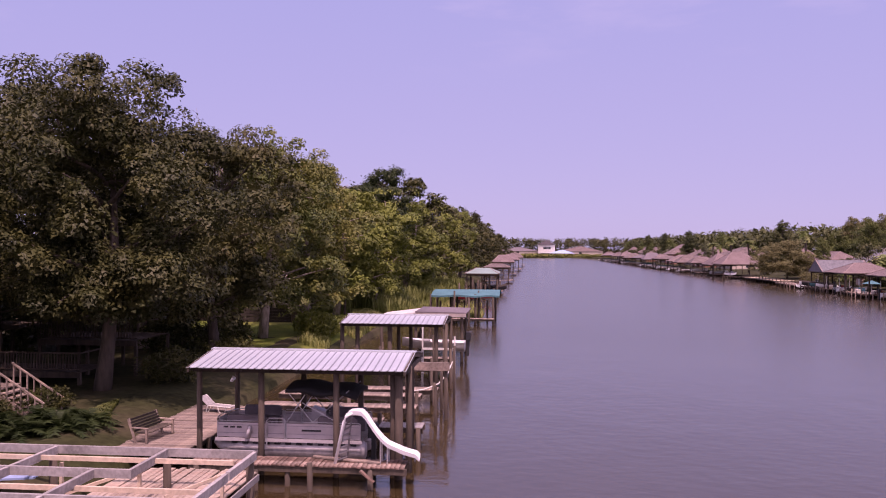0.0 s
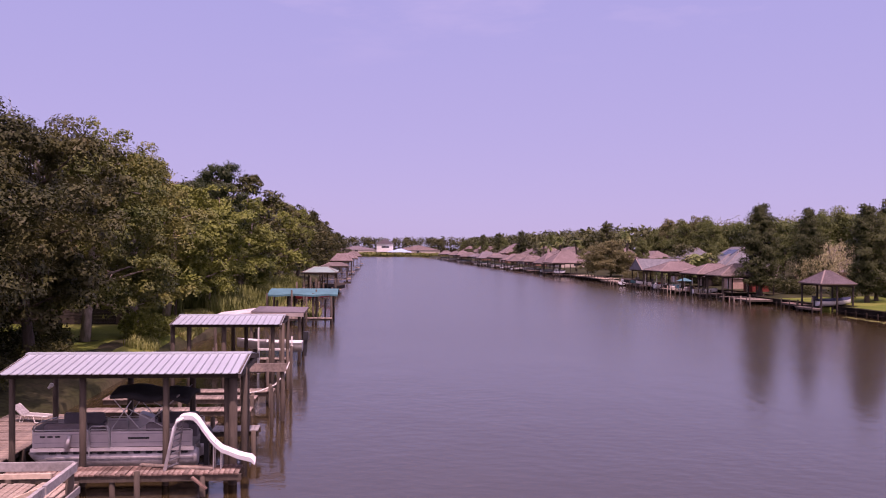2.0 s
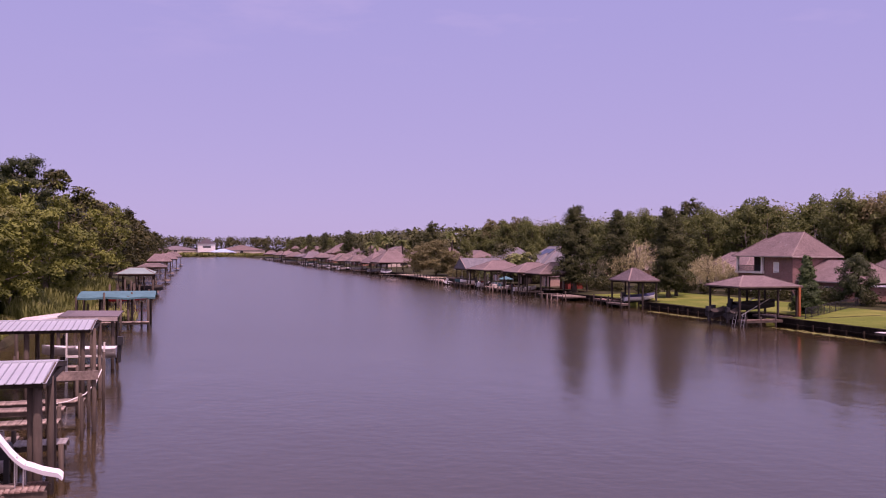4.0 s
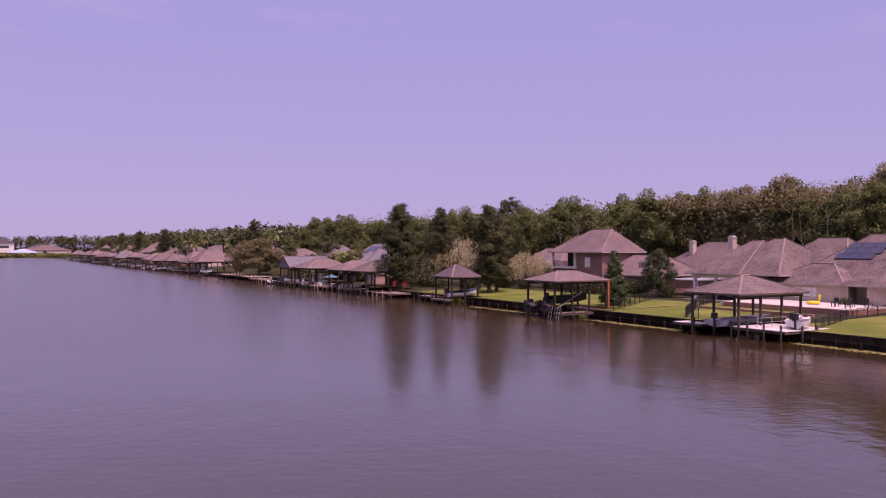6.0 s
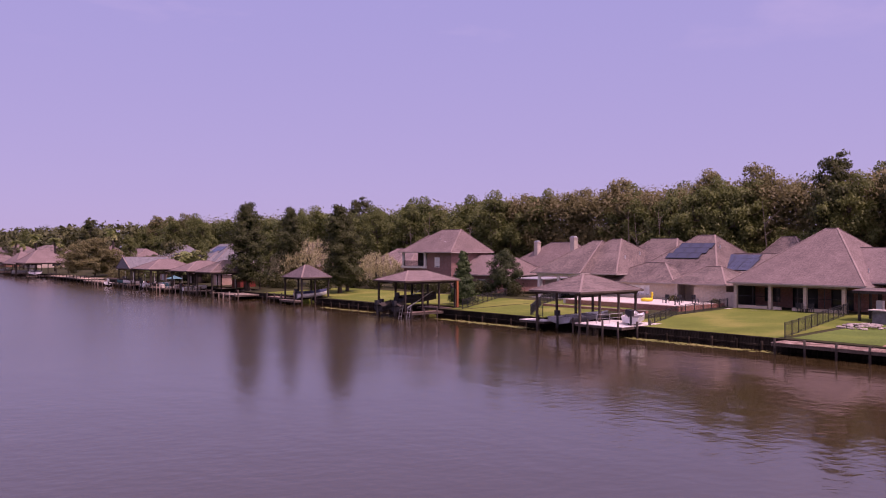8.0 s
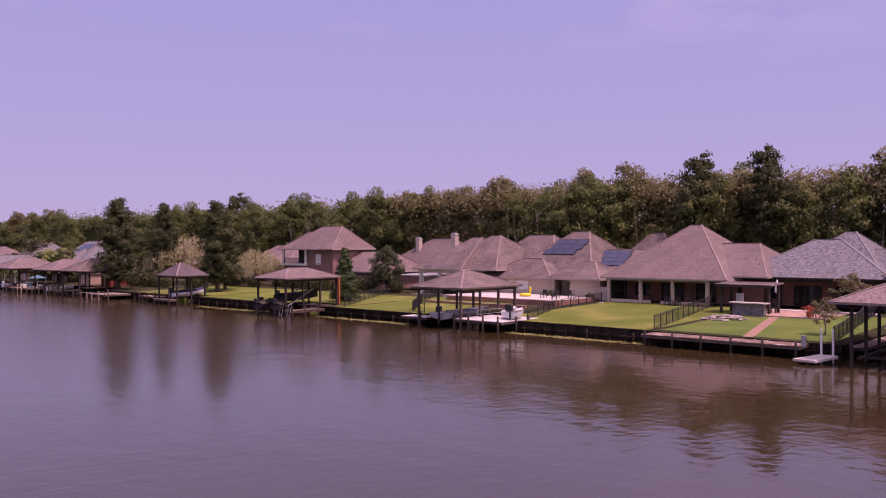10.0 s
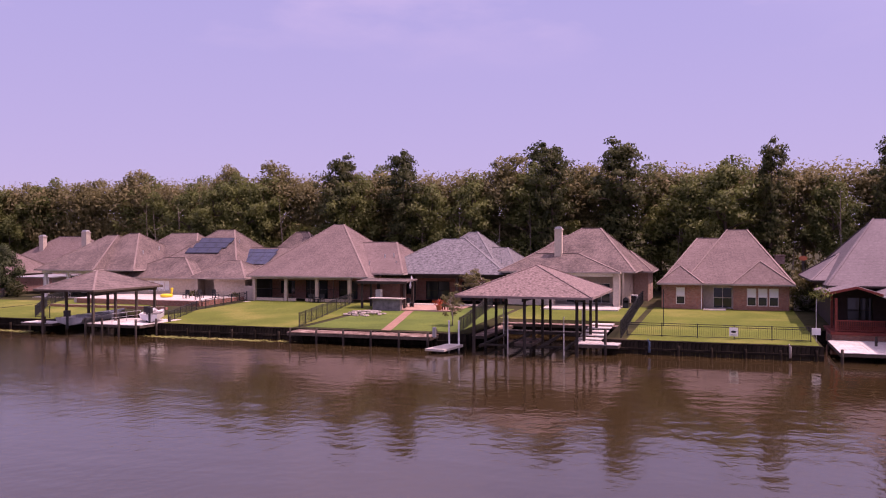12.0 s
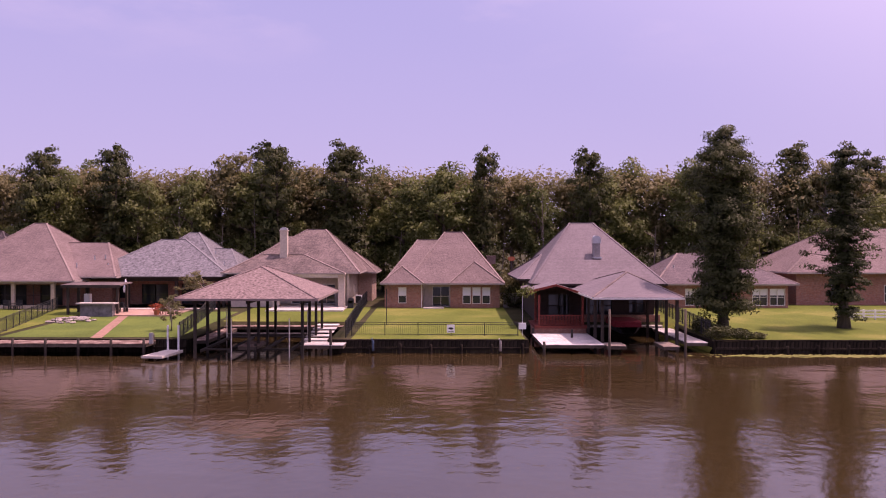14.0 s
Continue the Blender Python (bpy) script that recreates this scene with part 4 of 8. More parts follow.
def solar_house():
    h = thing("house", "pale brick house with hipped wings and roof panels", "house", (98, 64, G))
    wall_panel(h, "x", 90.2, 63.6, 75.8, 0.9, 4.0, BRICK_PALE, [(67.5, 70.8, 2.3, 3.6)])
    window(h, "x", 90.28, 67.5, 70.8, 2.3, 3.6, 3, blind=0.9)
    wall_panel(h, "y", 63.6, 90.43, 97, 0.9, 4.0, BRICK_PALE)
    wall_panel(h, "x", 89.4, 55.9, 60.3, 0.9, 4.1, BRICK_PALE)
    wall_panel(h, "x", 92.0, 60.3, 63.4, 0.9, 4.1, BRICK_PALE, [(60.8, 61.8, 1.9, 4.0)])
    window(h, "x", 92.08, 60.8, 61.8, 1.95, 3.9, 0, "door", frame_mat=DARKWOOD)
    column(h, 89.6, 62.9, 1.4, 4.1, 0.4, STUCCO)
    wall_panel(h, "y", 55.9, 89.63, 104, 0.9, 4.1, BRICK_PALE)
    wall_panel(h, "y", 75.58, 90.43, 94, 0.9, 4.0, BRICK_PALE)
    wall_panel(h, "y", 72.6, 94.0, 107, 0.9, 4.3, BRICK_PALE)
    wall_panel(h, "x", 107, 52, 72.8, 0.9, 4.5, BRICK_PALE)
    hip_roof(h, 89.5, 98.5, 63.2, 76.4, 4.06, (93.2, 67.2), (93.2, 70.2), 6.5, SHINGLE_DARK)
    hip_roof(h, 88.6, 98.5, 55.4, 63.6, 4.12, (92.6, 58.5), (92.6, 60.6), 6.15, SHINGLE_DARK)
    hip_roof(h, 92.4, 109, 58.9, 73.6, 4.6, (99.6, 63.9), (99.6, 66.4), 10.2, SHINGLE_DARK)
    hip_roof(h, 94.0, 108, 49.6, 65, 4.62, (100.2, 54), (100.2, 61.5), 7.75, SHINGLE_DARK)
    hip_roof(h, 104, 114, 52.5, 64, 4.64, (109, 57.6), (109, 59.5), 10.0, SHINGLE_DARK)

    def panels(y0, cols, rows, x_low, x_high, z_low, z_high, xa, za, steps):
        up = Vector((x_high - x_low, 0, z_high - z_low)).normalized()
        nrm = Vector((-up.z, 0, up.x))
        for r in range(rows):
            for c in range(cols):
                y = y0 + c * 1.72 + steps[r]
                base = Vector((xa, y, za)) + up * (r * 1.08) + nrm * 0.08
                p = tagged(new("solar_panel"), "dark blue solar panel bolted to a shingle roof", "solar panel", "solar panels on the roof")
                p.location = base
                origins[p] = base
                q = [base, base + Vector((0, 1.7, 0)), base + Vector((0, 1.7, 0)) + up * 1.06, base + up * 1.06]
                fr = Shape()
                for i in range(4):
                    fr.beam(q[i], q[(i + 1) % 4], 0.05, 0.05)
                part("frame", fr, IRON, p)
                k = nrm * 0.02
                part("glass_face", Shape().add([w - k for w in q] + [w + k for w in q], [(3, 2, 1, 0), (4, 5, 6, 7), (0, 1, 5, 4), (1, 2, 6, 5), (2, 3, 7, 6), (3, 0, 4, 7)]), SOLAR, p)
    panels(62.8, 3, 3, 92.4, 99.6, 4.6, 10.2, 95.5, 7.05, (0.9, 0.3, 0.0))
    panels(56.8, 3, 4, 94.0, 100.2, 4.62, 7.75, 95.9, 5.58, (0.0, 0.0, 0.0, 0.3))
    vents(h, [(97.5, 61.8, 8.7)])


def twin_house():
    h = thing("house", "house with long brown hipped roof and porch columns", "house", (96, 77, G))
    walls_round(h, 94.2, 104, 76.8, 85, 4.9, STUCCO, [(77.4, 79, 1.6, 3.9), (80, 83, 2.0, 3.8)])
    for a, b, z in ((77.4, 79, 1.6), (80, 83, 2.0)):
        window(h, "x", 94.28, a, b, z, 3.85, 1)
    for y in (77.3, 80.8, 84.5):
        column(h, 87.3, y, 1.3, 4.9, 0.36, TRIM)
    part("porch_beam", Shape().box(87.1, 87.5, 76.9, 84.9, 4.5, 4.92), TRIM, h)
    part("porch_floor", Shape().box(86.0, 94.2, 76.7, 85.5, 1.0, 1.45), CONCRETE, h)
    hip_roof(h, 88.5, 105, 71.6, 85.6, 5.0, (95, 75.9), (95, 77.4), 9.75, SHINGLE_DARK)
    hip_roof(h, 86.5, 104, 76.2, 85.6, 5.02, (94, 78.6), (94, 80.2), 9.5, SHINGLE_DARK)
    hip_roof(h, 94.0, 109, 66.2, 80, 5.0, (101, 70.8), (101, 75), 9.8, SHINGLE_DARK)
    vents(h, [(91.5, 72.5, 7.3), (92.5, 70.8, 7.8)])
    h = thing("house", "brown-roofed house with two pale chimneys", "house", (112, 104, G))
    walls_round(h, 107, 120, 93, 114, 3.5, STUCCO, [(96, 99, 1.6, 3.2), (108, 111, 2.0, 3.2)])
    for a, b, z in ((96, 99, 1.6), (108, 111, 2.0)):
        window(h, "x", 107.08, a, b, z, 3.2, 1)
    hip_roof(h, 105.8, 120.6, 92, 116, 3.5, (112, 100), (112, 105.4), 9.5, SHINGLE)
    chimney(h, 110, 107, 6, 9.7, 0.85, STUCCO)
    chimney(h, 108.5, 96.9, 6, 10.4, 0.95, STUCCO)
    s = tagged(thing("patio_cover", "flat white aluminium patio cover on thin posts", "patio cover", (93, 90, G)), group="")
    part("cover", Shape().beam((90.5, 90.2, 3.75), (96.0, 90.2, 3.88), 6.4, 0.14), ALU, s)
    for x, y in ((90.7, 87.3), (90.7, 93.1), (95.8, 87.3), (95.8, 93.1)):
        part("post", Shape().box(x - 0.06, x + 0.06, y - 0.06, y + 0.06, 1.3, 3.72), TRIM, s)


def two_storey_house():
    h = thing("house", "two-storey brick house with a corner balcony", "house", (92, 111, G))
    wall_panel(h, "x", 88.1, 105.2, 111.6, 0.9, 7.7, BRICK_PLUM, [(108.2, 109.6, 5.2, 6.9), (106, 109, 1.6, 3.8)])
    window(h, "x", 88.18, 108.2, 109.6, 5.2, 6.9, 0, blind=0.9)
    window(h, "x", 88.18, 106, 109, 1.6, 3.8, 2)
    wall_panel(h, "x", 88.1, 111.6, 118.1, 0.9, 5.0, BRICK_PLUM, [(113, 116, 1.6, 3.8)])
    window(h, "x", 88.18, 113, 116, 1.6, 3.8, 2)
    wall_panel(h, "x", 91.2, 111.6, 118.1, 5.0, 7.7, DARKWOOD, [(113.5, 116, 5.2, 7.2)], name="balcony_wall")
    window(h, "x", 91.28, 113.5, 116, 5.2, 7.2, 1)
    wall_panel(h, "y", 111.4, 88.33, 91.2, 5.0, 7.7, BRICK_PLUM)
    wall_panel(h, "y", 105.2, 88.33, 96.2, 0.9, 7.7, BRICK_PLUM, [(90.6, 91.6, 5.4, 6.8)])
    window(h, "y", 105.26, 90.6, 91.6, 5.4, 6.8, 1, blind=0.5)
    wall_panel(h, "y", 117.9, 91.43, 96.2, 0.9, 7.7, BRICK_PLUM)
    wall_panel(h, "x", 96.2, 105.2, 118.1, 0.9, 7.7, BRICK_PLUM)
    part("balcony_floor", Shape().box(87.7, 91.2, 111.6, 118.5, 5.0, 5.3), TRIM, h)
    for y in (112.0, 118.1):
        column(h, 88.0, y, 5.3, 7.7, 0.34, TRIM)
    rail = Shape().box(87.9, 87.96, 112, 118, 6.2, 6.27)
    for k in range(40):
        y = 112.1 + k * 0.148
        rail.box(87.91, 87.95, y, y + 0.03, 5.3, 6.2)
    part("balcony_rail", rail, IRON, h)
    hip_roof(h, 87.4, 97.0, 104.5, 119.0, 7.8, (92.3, 107.6), (92.3, 112.6), 11.6, SHINGLE)
    hip_roof(h, 87.6, 96.8, 109, 118.9, 7.82, (91.6, 113.2), (91.6, 115.6), 10.7, SHINGLE)
    wall_panel(h, "x", 89.3, 95.6, 105.0, 0.9, 4.2, BRICK_PLUM, [(98, 100, 1.9, 3.5), (102, 103.4, 1.9, 3.5)])
    window(h, "x", 89.38, 98, 100, 1.9, 3.5, 1)
    window(h, "x", 89.38, 102, 103.4, 1.9, 3.5, 1)
    wall_panel(h, "y", 95.6, 89.53, 100, 0.9, 4.2, BRICK_PLUM)
    hip_roof(h, 88.6, 101, 94.8, 105.1, 4.25, (94.2, 97.5), (94.2, 105.0), 7.3, SHINGLE)
    vents(h, [(89.6, 108.6, 9.4), (90.2, 110.6, 9.9)])


def boat_porch_house():
    h = thing("house", "house with a tall purple-grey roof running out over its boat slip", "house", (85, -13, G))
    walls_round(h, 78.2, 95.5, -19.4, -8.3, 4.7, mat("brown_siding", (0.045, 0.03, 0.026), 0.85, vary=0.2, scale=1.5, bump=0.2), [(-11.5, -9.5, 1.6, 3.8), (-15.5, -13, 1.6, 3.8), (-18.5, -17, 2.0, 3.7)])
    for a, b, z in ((-11.5, -9.5, 1.6), (-15.5, -13, 1.6), (-18.5, -17, 2.0)):
        window(h, "x", 78.28, a, b, z, 3.8, 1, frame_mat=DARKWOOD)
    hip_roof(h, 77.0, 96.5, -20.3, -7.8, 4.8, (86.2, -15.0), (86.2, -12.7), 10.6, SHINGLE_PALE, trim=DARKWOOD, caps=SHINGLE_PALE)
    hip_roof(h, 80.0, 94.0, -14.0, -6.9, 5.1, (87, -10.9), (87, -9.9), 7.4, SHINGLE_PALE, trim=DARKWOOD, caps=SHINGLE_PALE)
    hip_roof(h, 65.2, 81.0, -18.5, -11.4, 4.31, (73.4, -15.8), (74.6, -15.8), 6.0, SHINGLE_PALE, trim=TRIM, caps=SHINGLE_DARK)
    # porch gable with a red raking frame
    g = Shape()
    za, ze = 4.98, 4.38
    g.add([(72.6, -7.0, ze), (72.6, -9.55, za), (72.6, -12.9, 3.9), (80, -7.0, ze), (80, -9.55, za), (80, -12.9, 3.9)], [(0, 1, 4, 3), (1, 2, 5, 4)])
    g.add([(72.6, -7.0, ze - 0.14), (72.6, -9.55, za - 0.14), (72.6, -12.9, 3.76), (80, -7.0, ze - 0.14), (80, -9.55, za - 0.14), (80, -12.9, 3.76)], [(3, 4, 1, 0), (4, 5, 2, 1)])
    porch = part("porch_roof", g, SHINGLE_PALE, h)
    part("gable_frame", Shape().beam((72.55, -7.0, ze - 0.12), (72.55, -9.55, za - 0.1), 0.1, 0.18).beam((72.55, -9.55, za - 0.1), (72.55, -12.9, 3.8), 0.1, 0.18), REDWOOD, porch)
    for x, y in ((73.0, -8.1), (73.0, -11.9), (76, -8.1)):
        column(h, x, y, 1.2, 4.0, 0.19, REDWOOD, "porch_post", False)
    part("porch_floor", Shape().box(72.7, 78.2, -12.3, -7.7, 1.12, 1.36), REDWOOD, h)
    part("porch_base", Shape().box(72.85, 78.2, -12.2, -7.8, 0.2, 1.118), BRICK, h)
    r = Shape().box(72.9, 72.98, -12, -8.0, 2.2, 2.28).box(72.9, 72.98, -12, -8.0, 1.45, 1.5)
    for k in range(30):
        y = -11.95 + k * 0.13
        r.box(72.92, 72.96, y, y + 0.045, 1.5, 2.2)
    part("porch_rail", r, REDWOOD, h)
    for x in (66.0, 69.2, 72.4, 75.6):
        for y in (-12.3, -18.15):
            column(h, x, y, -1.2, 4.05, 0.22, DARKWOOD, "slip_post", False)
    # low brick skirting and the red cover over the slip's inner end
    part("low_wall", Shape().box(77.6, 77.9, -19.8, -12.6, 1.0, 1.9), BRICK, h)
    part("ledge", Shape().box(76.6, 77.58, -19.8, -12.6, 0.85, 1.0), CONCRETE, h)
    # chimney with a flared metal head
    c = part("chimney", Shape().box(80.7, 81.3, -14.8, -14.15, 7.0, 8.5), CHIMNEY, h)
    part("chimney_cap", Shape().loft([[(x, -14.47 + 0.38 * u, z) for u, z in ((-1, 8.5), (-1, 8.95), (-0.8, 9.14), (-0.4, 9.24), (0.4, 9.24), (0.8, 9.14), (1, 8.95), (1, 8.5))] for x in (80.6, 81.4)]), ALU, c)
    part("flashing", Shape().box(80.4, 81.4, -14.9, -14.05, 7.05, 7.2), ALU, c)


def far_right_houses():
    h = thing("house", "low brick house with brown hipped roof behind cypress trees", "house", (97, -31, G))
    walls_round(h, 91.4, 104, -37.2, -24, 4.1, BRICK, [(-36.9, -35.2, 1.75, 3.6), (-35.0, -33.3, 1.75, 3.6), (-28, -26, 1.75, 3.6)])
    for a, b in ((-36.9, -35.2), (-35.0, -33.3), (-28, -26)):
        window(h, "x", 91.48, a, b, 1.75, 3.6, 1, blind=0.4)
    hip_roof(h, 90.8, 105, -38.2, -22.6, 4.15, (98, -32), (98, -27), 7.4, SHINGLE_PLUM)
    vents(h, [(94, -24.5, 5.6), (94.5, -25.6, 5.9)])
    h = thing("house", "large brick house with a broad brown roof", "house", (102, -50, G))
    walls_round(h, 96.0, 110, -60, -40.0, 5.1, BRICK, [(-46, -44, 1.8, 3.8), (-52, -50, 1.8, 3.8)])
    for a, b in ((-46, -44), (-52, -50)):
        window(h, "x", 96.08, a, b, 1.8, 3.8, 1)
    hip_roof(h, 95.0, 111, -62, -38.6, 5.25, (103, -54), (103, -47), 10.4, SHINGLE)


def plain_house(x, y, wx, wy, eave, ridge, roof, wall, label, panels=False):
    """A house farther up the bank."""
    h = thing("house", label, "house", (x, y, G), "houses up the far bank")
    holes = [(y - wy * 0.3, y - wy * 0.15, 1.8, eave - 0.5), (y + 0.05 * wy, y + wy * 0.25, 1.5, eave - 0.5)]
    walls_round(h, x - wx / 2 + 0.6, x + wx / 2 - 0.6, y - wy / 2 + 0.6, y + wy / 2 - 0.6, eave - 0.08, wall, holes, [(x - 2, x + 1, 1.8, eave - 0.5)])
    for a, b, c, d in holes:
        window(h, "x", x - wx / 2 + 0.68, a, b, c, d, 1)
    window(h, "y", y - wy / 2 + 0.66, x - 2, x + 1, 1.8, eave - 0.5, 1)
    hip_roof(h, x - wx / 2, x + wx / 2, y - wy / 2, y + wy / 2, eave, (x, y - wy * 0.2), (x, y + wy * 0.2), ridge, roof)
    hip_roof(h, x - wx / 2 - 1.5, x + 1, y - wy * 0.35, y + wy * 0.1, eave - 0.05, (x - wx * 0.22, y - wy * 0.14), (x - wx * 0.22, y - wy * 0.1), eave + (ridge - eave) * 0.62, roof)
    if panels:
        for k in range(3):
            yy = y - wy * 0.18 + k * 2.0
            up = Vector((wx / 2, 0, ridge - eave)).normalized()
            b = Vector((x - wx / 2, yy, eave)) + up * 4.5 + Vector((-up.z, 0, up.x)) * 0.07
            q = [b, b + Vector((0, 1.9, 0)), b + Vector((0, 1.9, 0)) + up * 3, b + up * 3]
            part("solar_panel", Shape().add([*q, *[w + Vector((-0.03, 0, 0.05)) for w in q]], [(4, 5, 6, 7), (0, 1, 5, 4), (1, 2, 6, 5), (2, 3, 7, 6), (3, 0, 4, 7)]), SOLAR, h)


small_brick_house()
chimney_house()
grey_house()
porch_house()
solar_house()
twin_house()
two_storey_house()
boat_porch_house()
far_right_houses()
plain_house(103, 137, 12, 16, 4.4, 8.4, SHINGLE, BRICK_PALE, "brown-roofed brick house behind pale willows")
plain_house(100, 166, 14, 16, 4.6, 9.6, SHINGLE, BRICK, "brick house half hidden by cypress trees")
plain_house(99, 213, 15, 18, 4.6, 9.6, SHINGLE_GREY, STUCCO, "grey-roofed house with blue solar panels", True)
plain_house(100, 246, 14, 18, 4.6, 9.4, SHINGLE_GREY, STUCCO, "house with a grey hipped roof")
plain_house(98, 275, 14, 22, 4.4, 8.3, SHINGLE, BRICK, "long low house with a brown roof")
plain_house(97, 305, 15, 18, 4.6, 9.4, SHINGLE, BRICK, "brown-roofed house behind palms")
for k, (yy, rg) in enumerate(((338, 9.6), (372, 10.4), (408, 9.2), (446, 11.4), (488, 10.6), (535, 10.2), (585, 11), (640, 10.5), (700, 10))):
    plain_house(86 - (k % 2) * 3, yy, 16, 24, 5.2 if k % 3 else 6.4, rg, SHINGLE if k % 2 else SHINGLE_DARK, BRICK if k % 2 else STUCCO, "distant brown-roofed house on the canal bank")


# ---- boathouses and docks of the far bank ----
def deck_mesh(s, x0, x1, y0, y1, z, across="y", width=0.15, thick=0.05, seed=0):
    """Planks laid side by side with gaps; across: the way along which they follow one another."""
    rng = random.Random(seed)
    a, b = (y0, y1) if across == "y" else (x0, x1)
    while a < b - 0.02:
        e = min(b, a + width - 0.012)
        d = rng.uniform(-0.008, 0.008)
        if across == "y":
            s.box(x0 + rng.uniform(-0.03, 0.03), x1 + rng.uniform(-0.03, 0.03), a, e, z - thick + d, z + d)
        else:
            s.box(a, e, y0 + rng.uniform(-0.03, 0.03), y1 + rng.uniform(-0.03, 0.03), z - thick + d, z + d)
        a += width
    return s


def dock(label, x0, x1, y0, y1, z, material=PLANK, across="y", piles=(), group="docks of the far bank", top=None, width=0.15):
    d = thing("dock", label, "dock", ((x0 + x1) / 2, (y0 + y1) / 2, 0), group)
    part("decking", deck_mesh(Shape(), x0, x1, y0, y1, z, across, width, seed=int(abs(x0 * 3 + y0))), material, d)
    for y in (y0 + 0.08, y1 - 0.08):
        part("joist", Shape().box(x0, x1, y - 0.05, y + 0.05, z - 0.28, z - 0.06), POST, d)
    for x in (x0 + 0.08, x1 - 0.08):
        part("joist", Shape().box(x - 0.05, x + 0.05, y0 + 0.14, y1 - 0.14, z - 0.28, z - 0.062), POST, d)
    for x, y, h in piles:
        part("support_post", Shape().tube([(x, y, -1.4), (x, y, 0.3), (x, y, h)], [0.11, 0.105, 0.1], 8), DARKWOOD, d, smooth=True)
    return d


def boathouse(label, x0, x1, y0, y1, ze, zr, roof=SHINGLE, rows=(0.06, 0.5, 0.94), cols=(0.06, 0.36, 0.66, 0.94), post=POST, ridge=0.12, deck=True, w=0.2, gable=False, z_deck=0.75, caps=RIDGE, trim=POST):
    b = thing("boathouse", label, "boathouse", ((x0 + x1) / 2, (y0 + y1) / 2, 0), "boathouses of the far bank")
    cx, cy, dx = (x0 + x1) / 2, (y0 + y1) / 2, (x1 - x0) * ridge
    if gable:
        hip_roof(b, x0, x1, y0, y1, ze, (x0 + 0.01, cy), (x1 - 0.01, cy), zr, roof, caps=caps, trim=trim)
    else:
        hip_roof(b, x0, x1, y0, y1, ze, (cx - dx, cy), (cx + dx, cy), zr, roof, caps=caps, trim=trim)
    for r in rows:
        yy = y0 + (y1 - y0) * r
        part("roof_beam", Shape().box(x0 + 0.3, x1 - 0.3, yy - 0.07, yy + 0.07, ze - 0.42, ze - 0.17), post, b)
        for c in cols:
            xx = x0 + (x1 - x0) * c
            part("post", Shape().box(xx - w / 2, xx + w / 2, yy - w / 2, yy + w / 2, -1.3, ze - 0.16), post, b)
    if deck:
        s = deck_mesh(Shape(), x0 + 0.2, x1, y0 + 0.1, y0 + 1.1, z_deck, "x", 0.15, seed=int(y0))
        deck_mesh(s, x1 - 1.2, x1 + 0.6, y0 + 1.12, y1 - 0.1, z_deck, "y", 0.15, seed=int(y1))
        part("decking", s, PLANK, b)
    return b


def motorboat(label, x, y, z, length, turn, hull_mat=ALU, cover=None, name="motorboat"):
    """An open boat: flared hull with a raked bow, inner floor, gunwale, outboard motor."""
    ob = thing(name, label, "boat", (x, y, z))
    m = Matrix.Translation((x, y, z)) @ Matrix.Rotation(turn, 4, "Z")
    rings, inner = [], []
    w = length * 0.19
    for i in range(9):
        t = i / 8
        k = (1 - t ** 3.2) if t > 0.3 else 1
        u = -length / 2 + length * t
        rise = 0.28 * t ** 2.5
        rings.append([m @ Vector(p) for p in ((u, -w * k, 0.75 + rise), (u, -w * 0.85 * k, 0.3 + rise * 0.8), (u, 0, 0.02 + rise * 1.4), (u, w * 0.85 * k, 0.3 + rise * 0.8), (u, w * k, 0.75 + rise))])
        inner.append([m @ Vector(p) for p in ((u, -w * k * 0.9, 0.74 + rise), (u, -w * k * 0.8, 0.4 + rise), (u, w * k * 0.8, 0.4 + rise), (u, w * k * 0.9, 0.74 + rise))])
    part("hull", Shape().loft(rings, closed=False, caps=False).add(rings[0], [(0, 1, 2, 3, 4)]), hull_mat, ob, smooth=True)
    if cover:
        top = [[p for p in (r[0], m @ Vector((m.inverted() @ ((r[0] + r[4]) / 2)) + Vector((0, 0, 0.35))), r[4])] for r in rings]
        part("cover", Shape().loft(top, closed=False, caps=False), cover, ob, smooth=True)
    else:
        part("inner_hull", Shape().loft(inner, closed=False, caps=False), WHITE, ob)
        for t in (-0.2, 0.12):
            part("seat", Shape().add([m @ Vector((length * t + a, b, c)) for c in (0.55, 0.85) for a, b in ((-0.25, -w * 0.7), (0.25, -w * 0.7), (0.25, w * 0.7), (-0.25, w * 0.7))],
                                     [(3, 2, 1, 0), (4, 5, 6, 7), (0, 1, 5, 4), (1, 2, 6, 5), (2, 3, 7, 6), (3, 0, 4, 7)]), GREYWOOD, ob)
    a = m @ Vector((-length / 2 - 0.25, 0, 1.15))
    b = m @ Vector((-length / 2 - 0.2, 0, 0.0))
    part("outboard_motor", Shape().beam(a - Vector((0, 0, 0.25)), a + Vector((0, 0, 0.3)), 0.36, 0.5).beam(a - Vector((0, 0, 0.25)), b - Vector((0, 0, 0.3)), 0.14, 0.2), IRON, ob)
    return ob


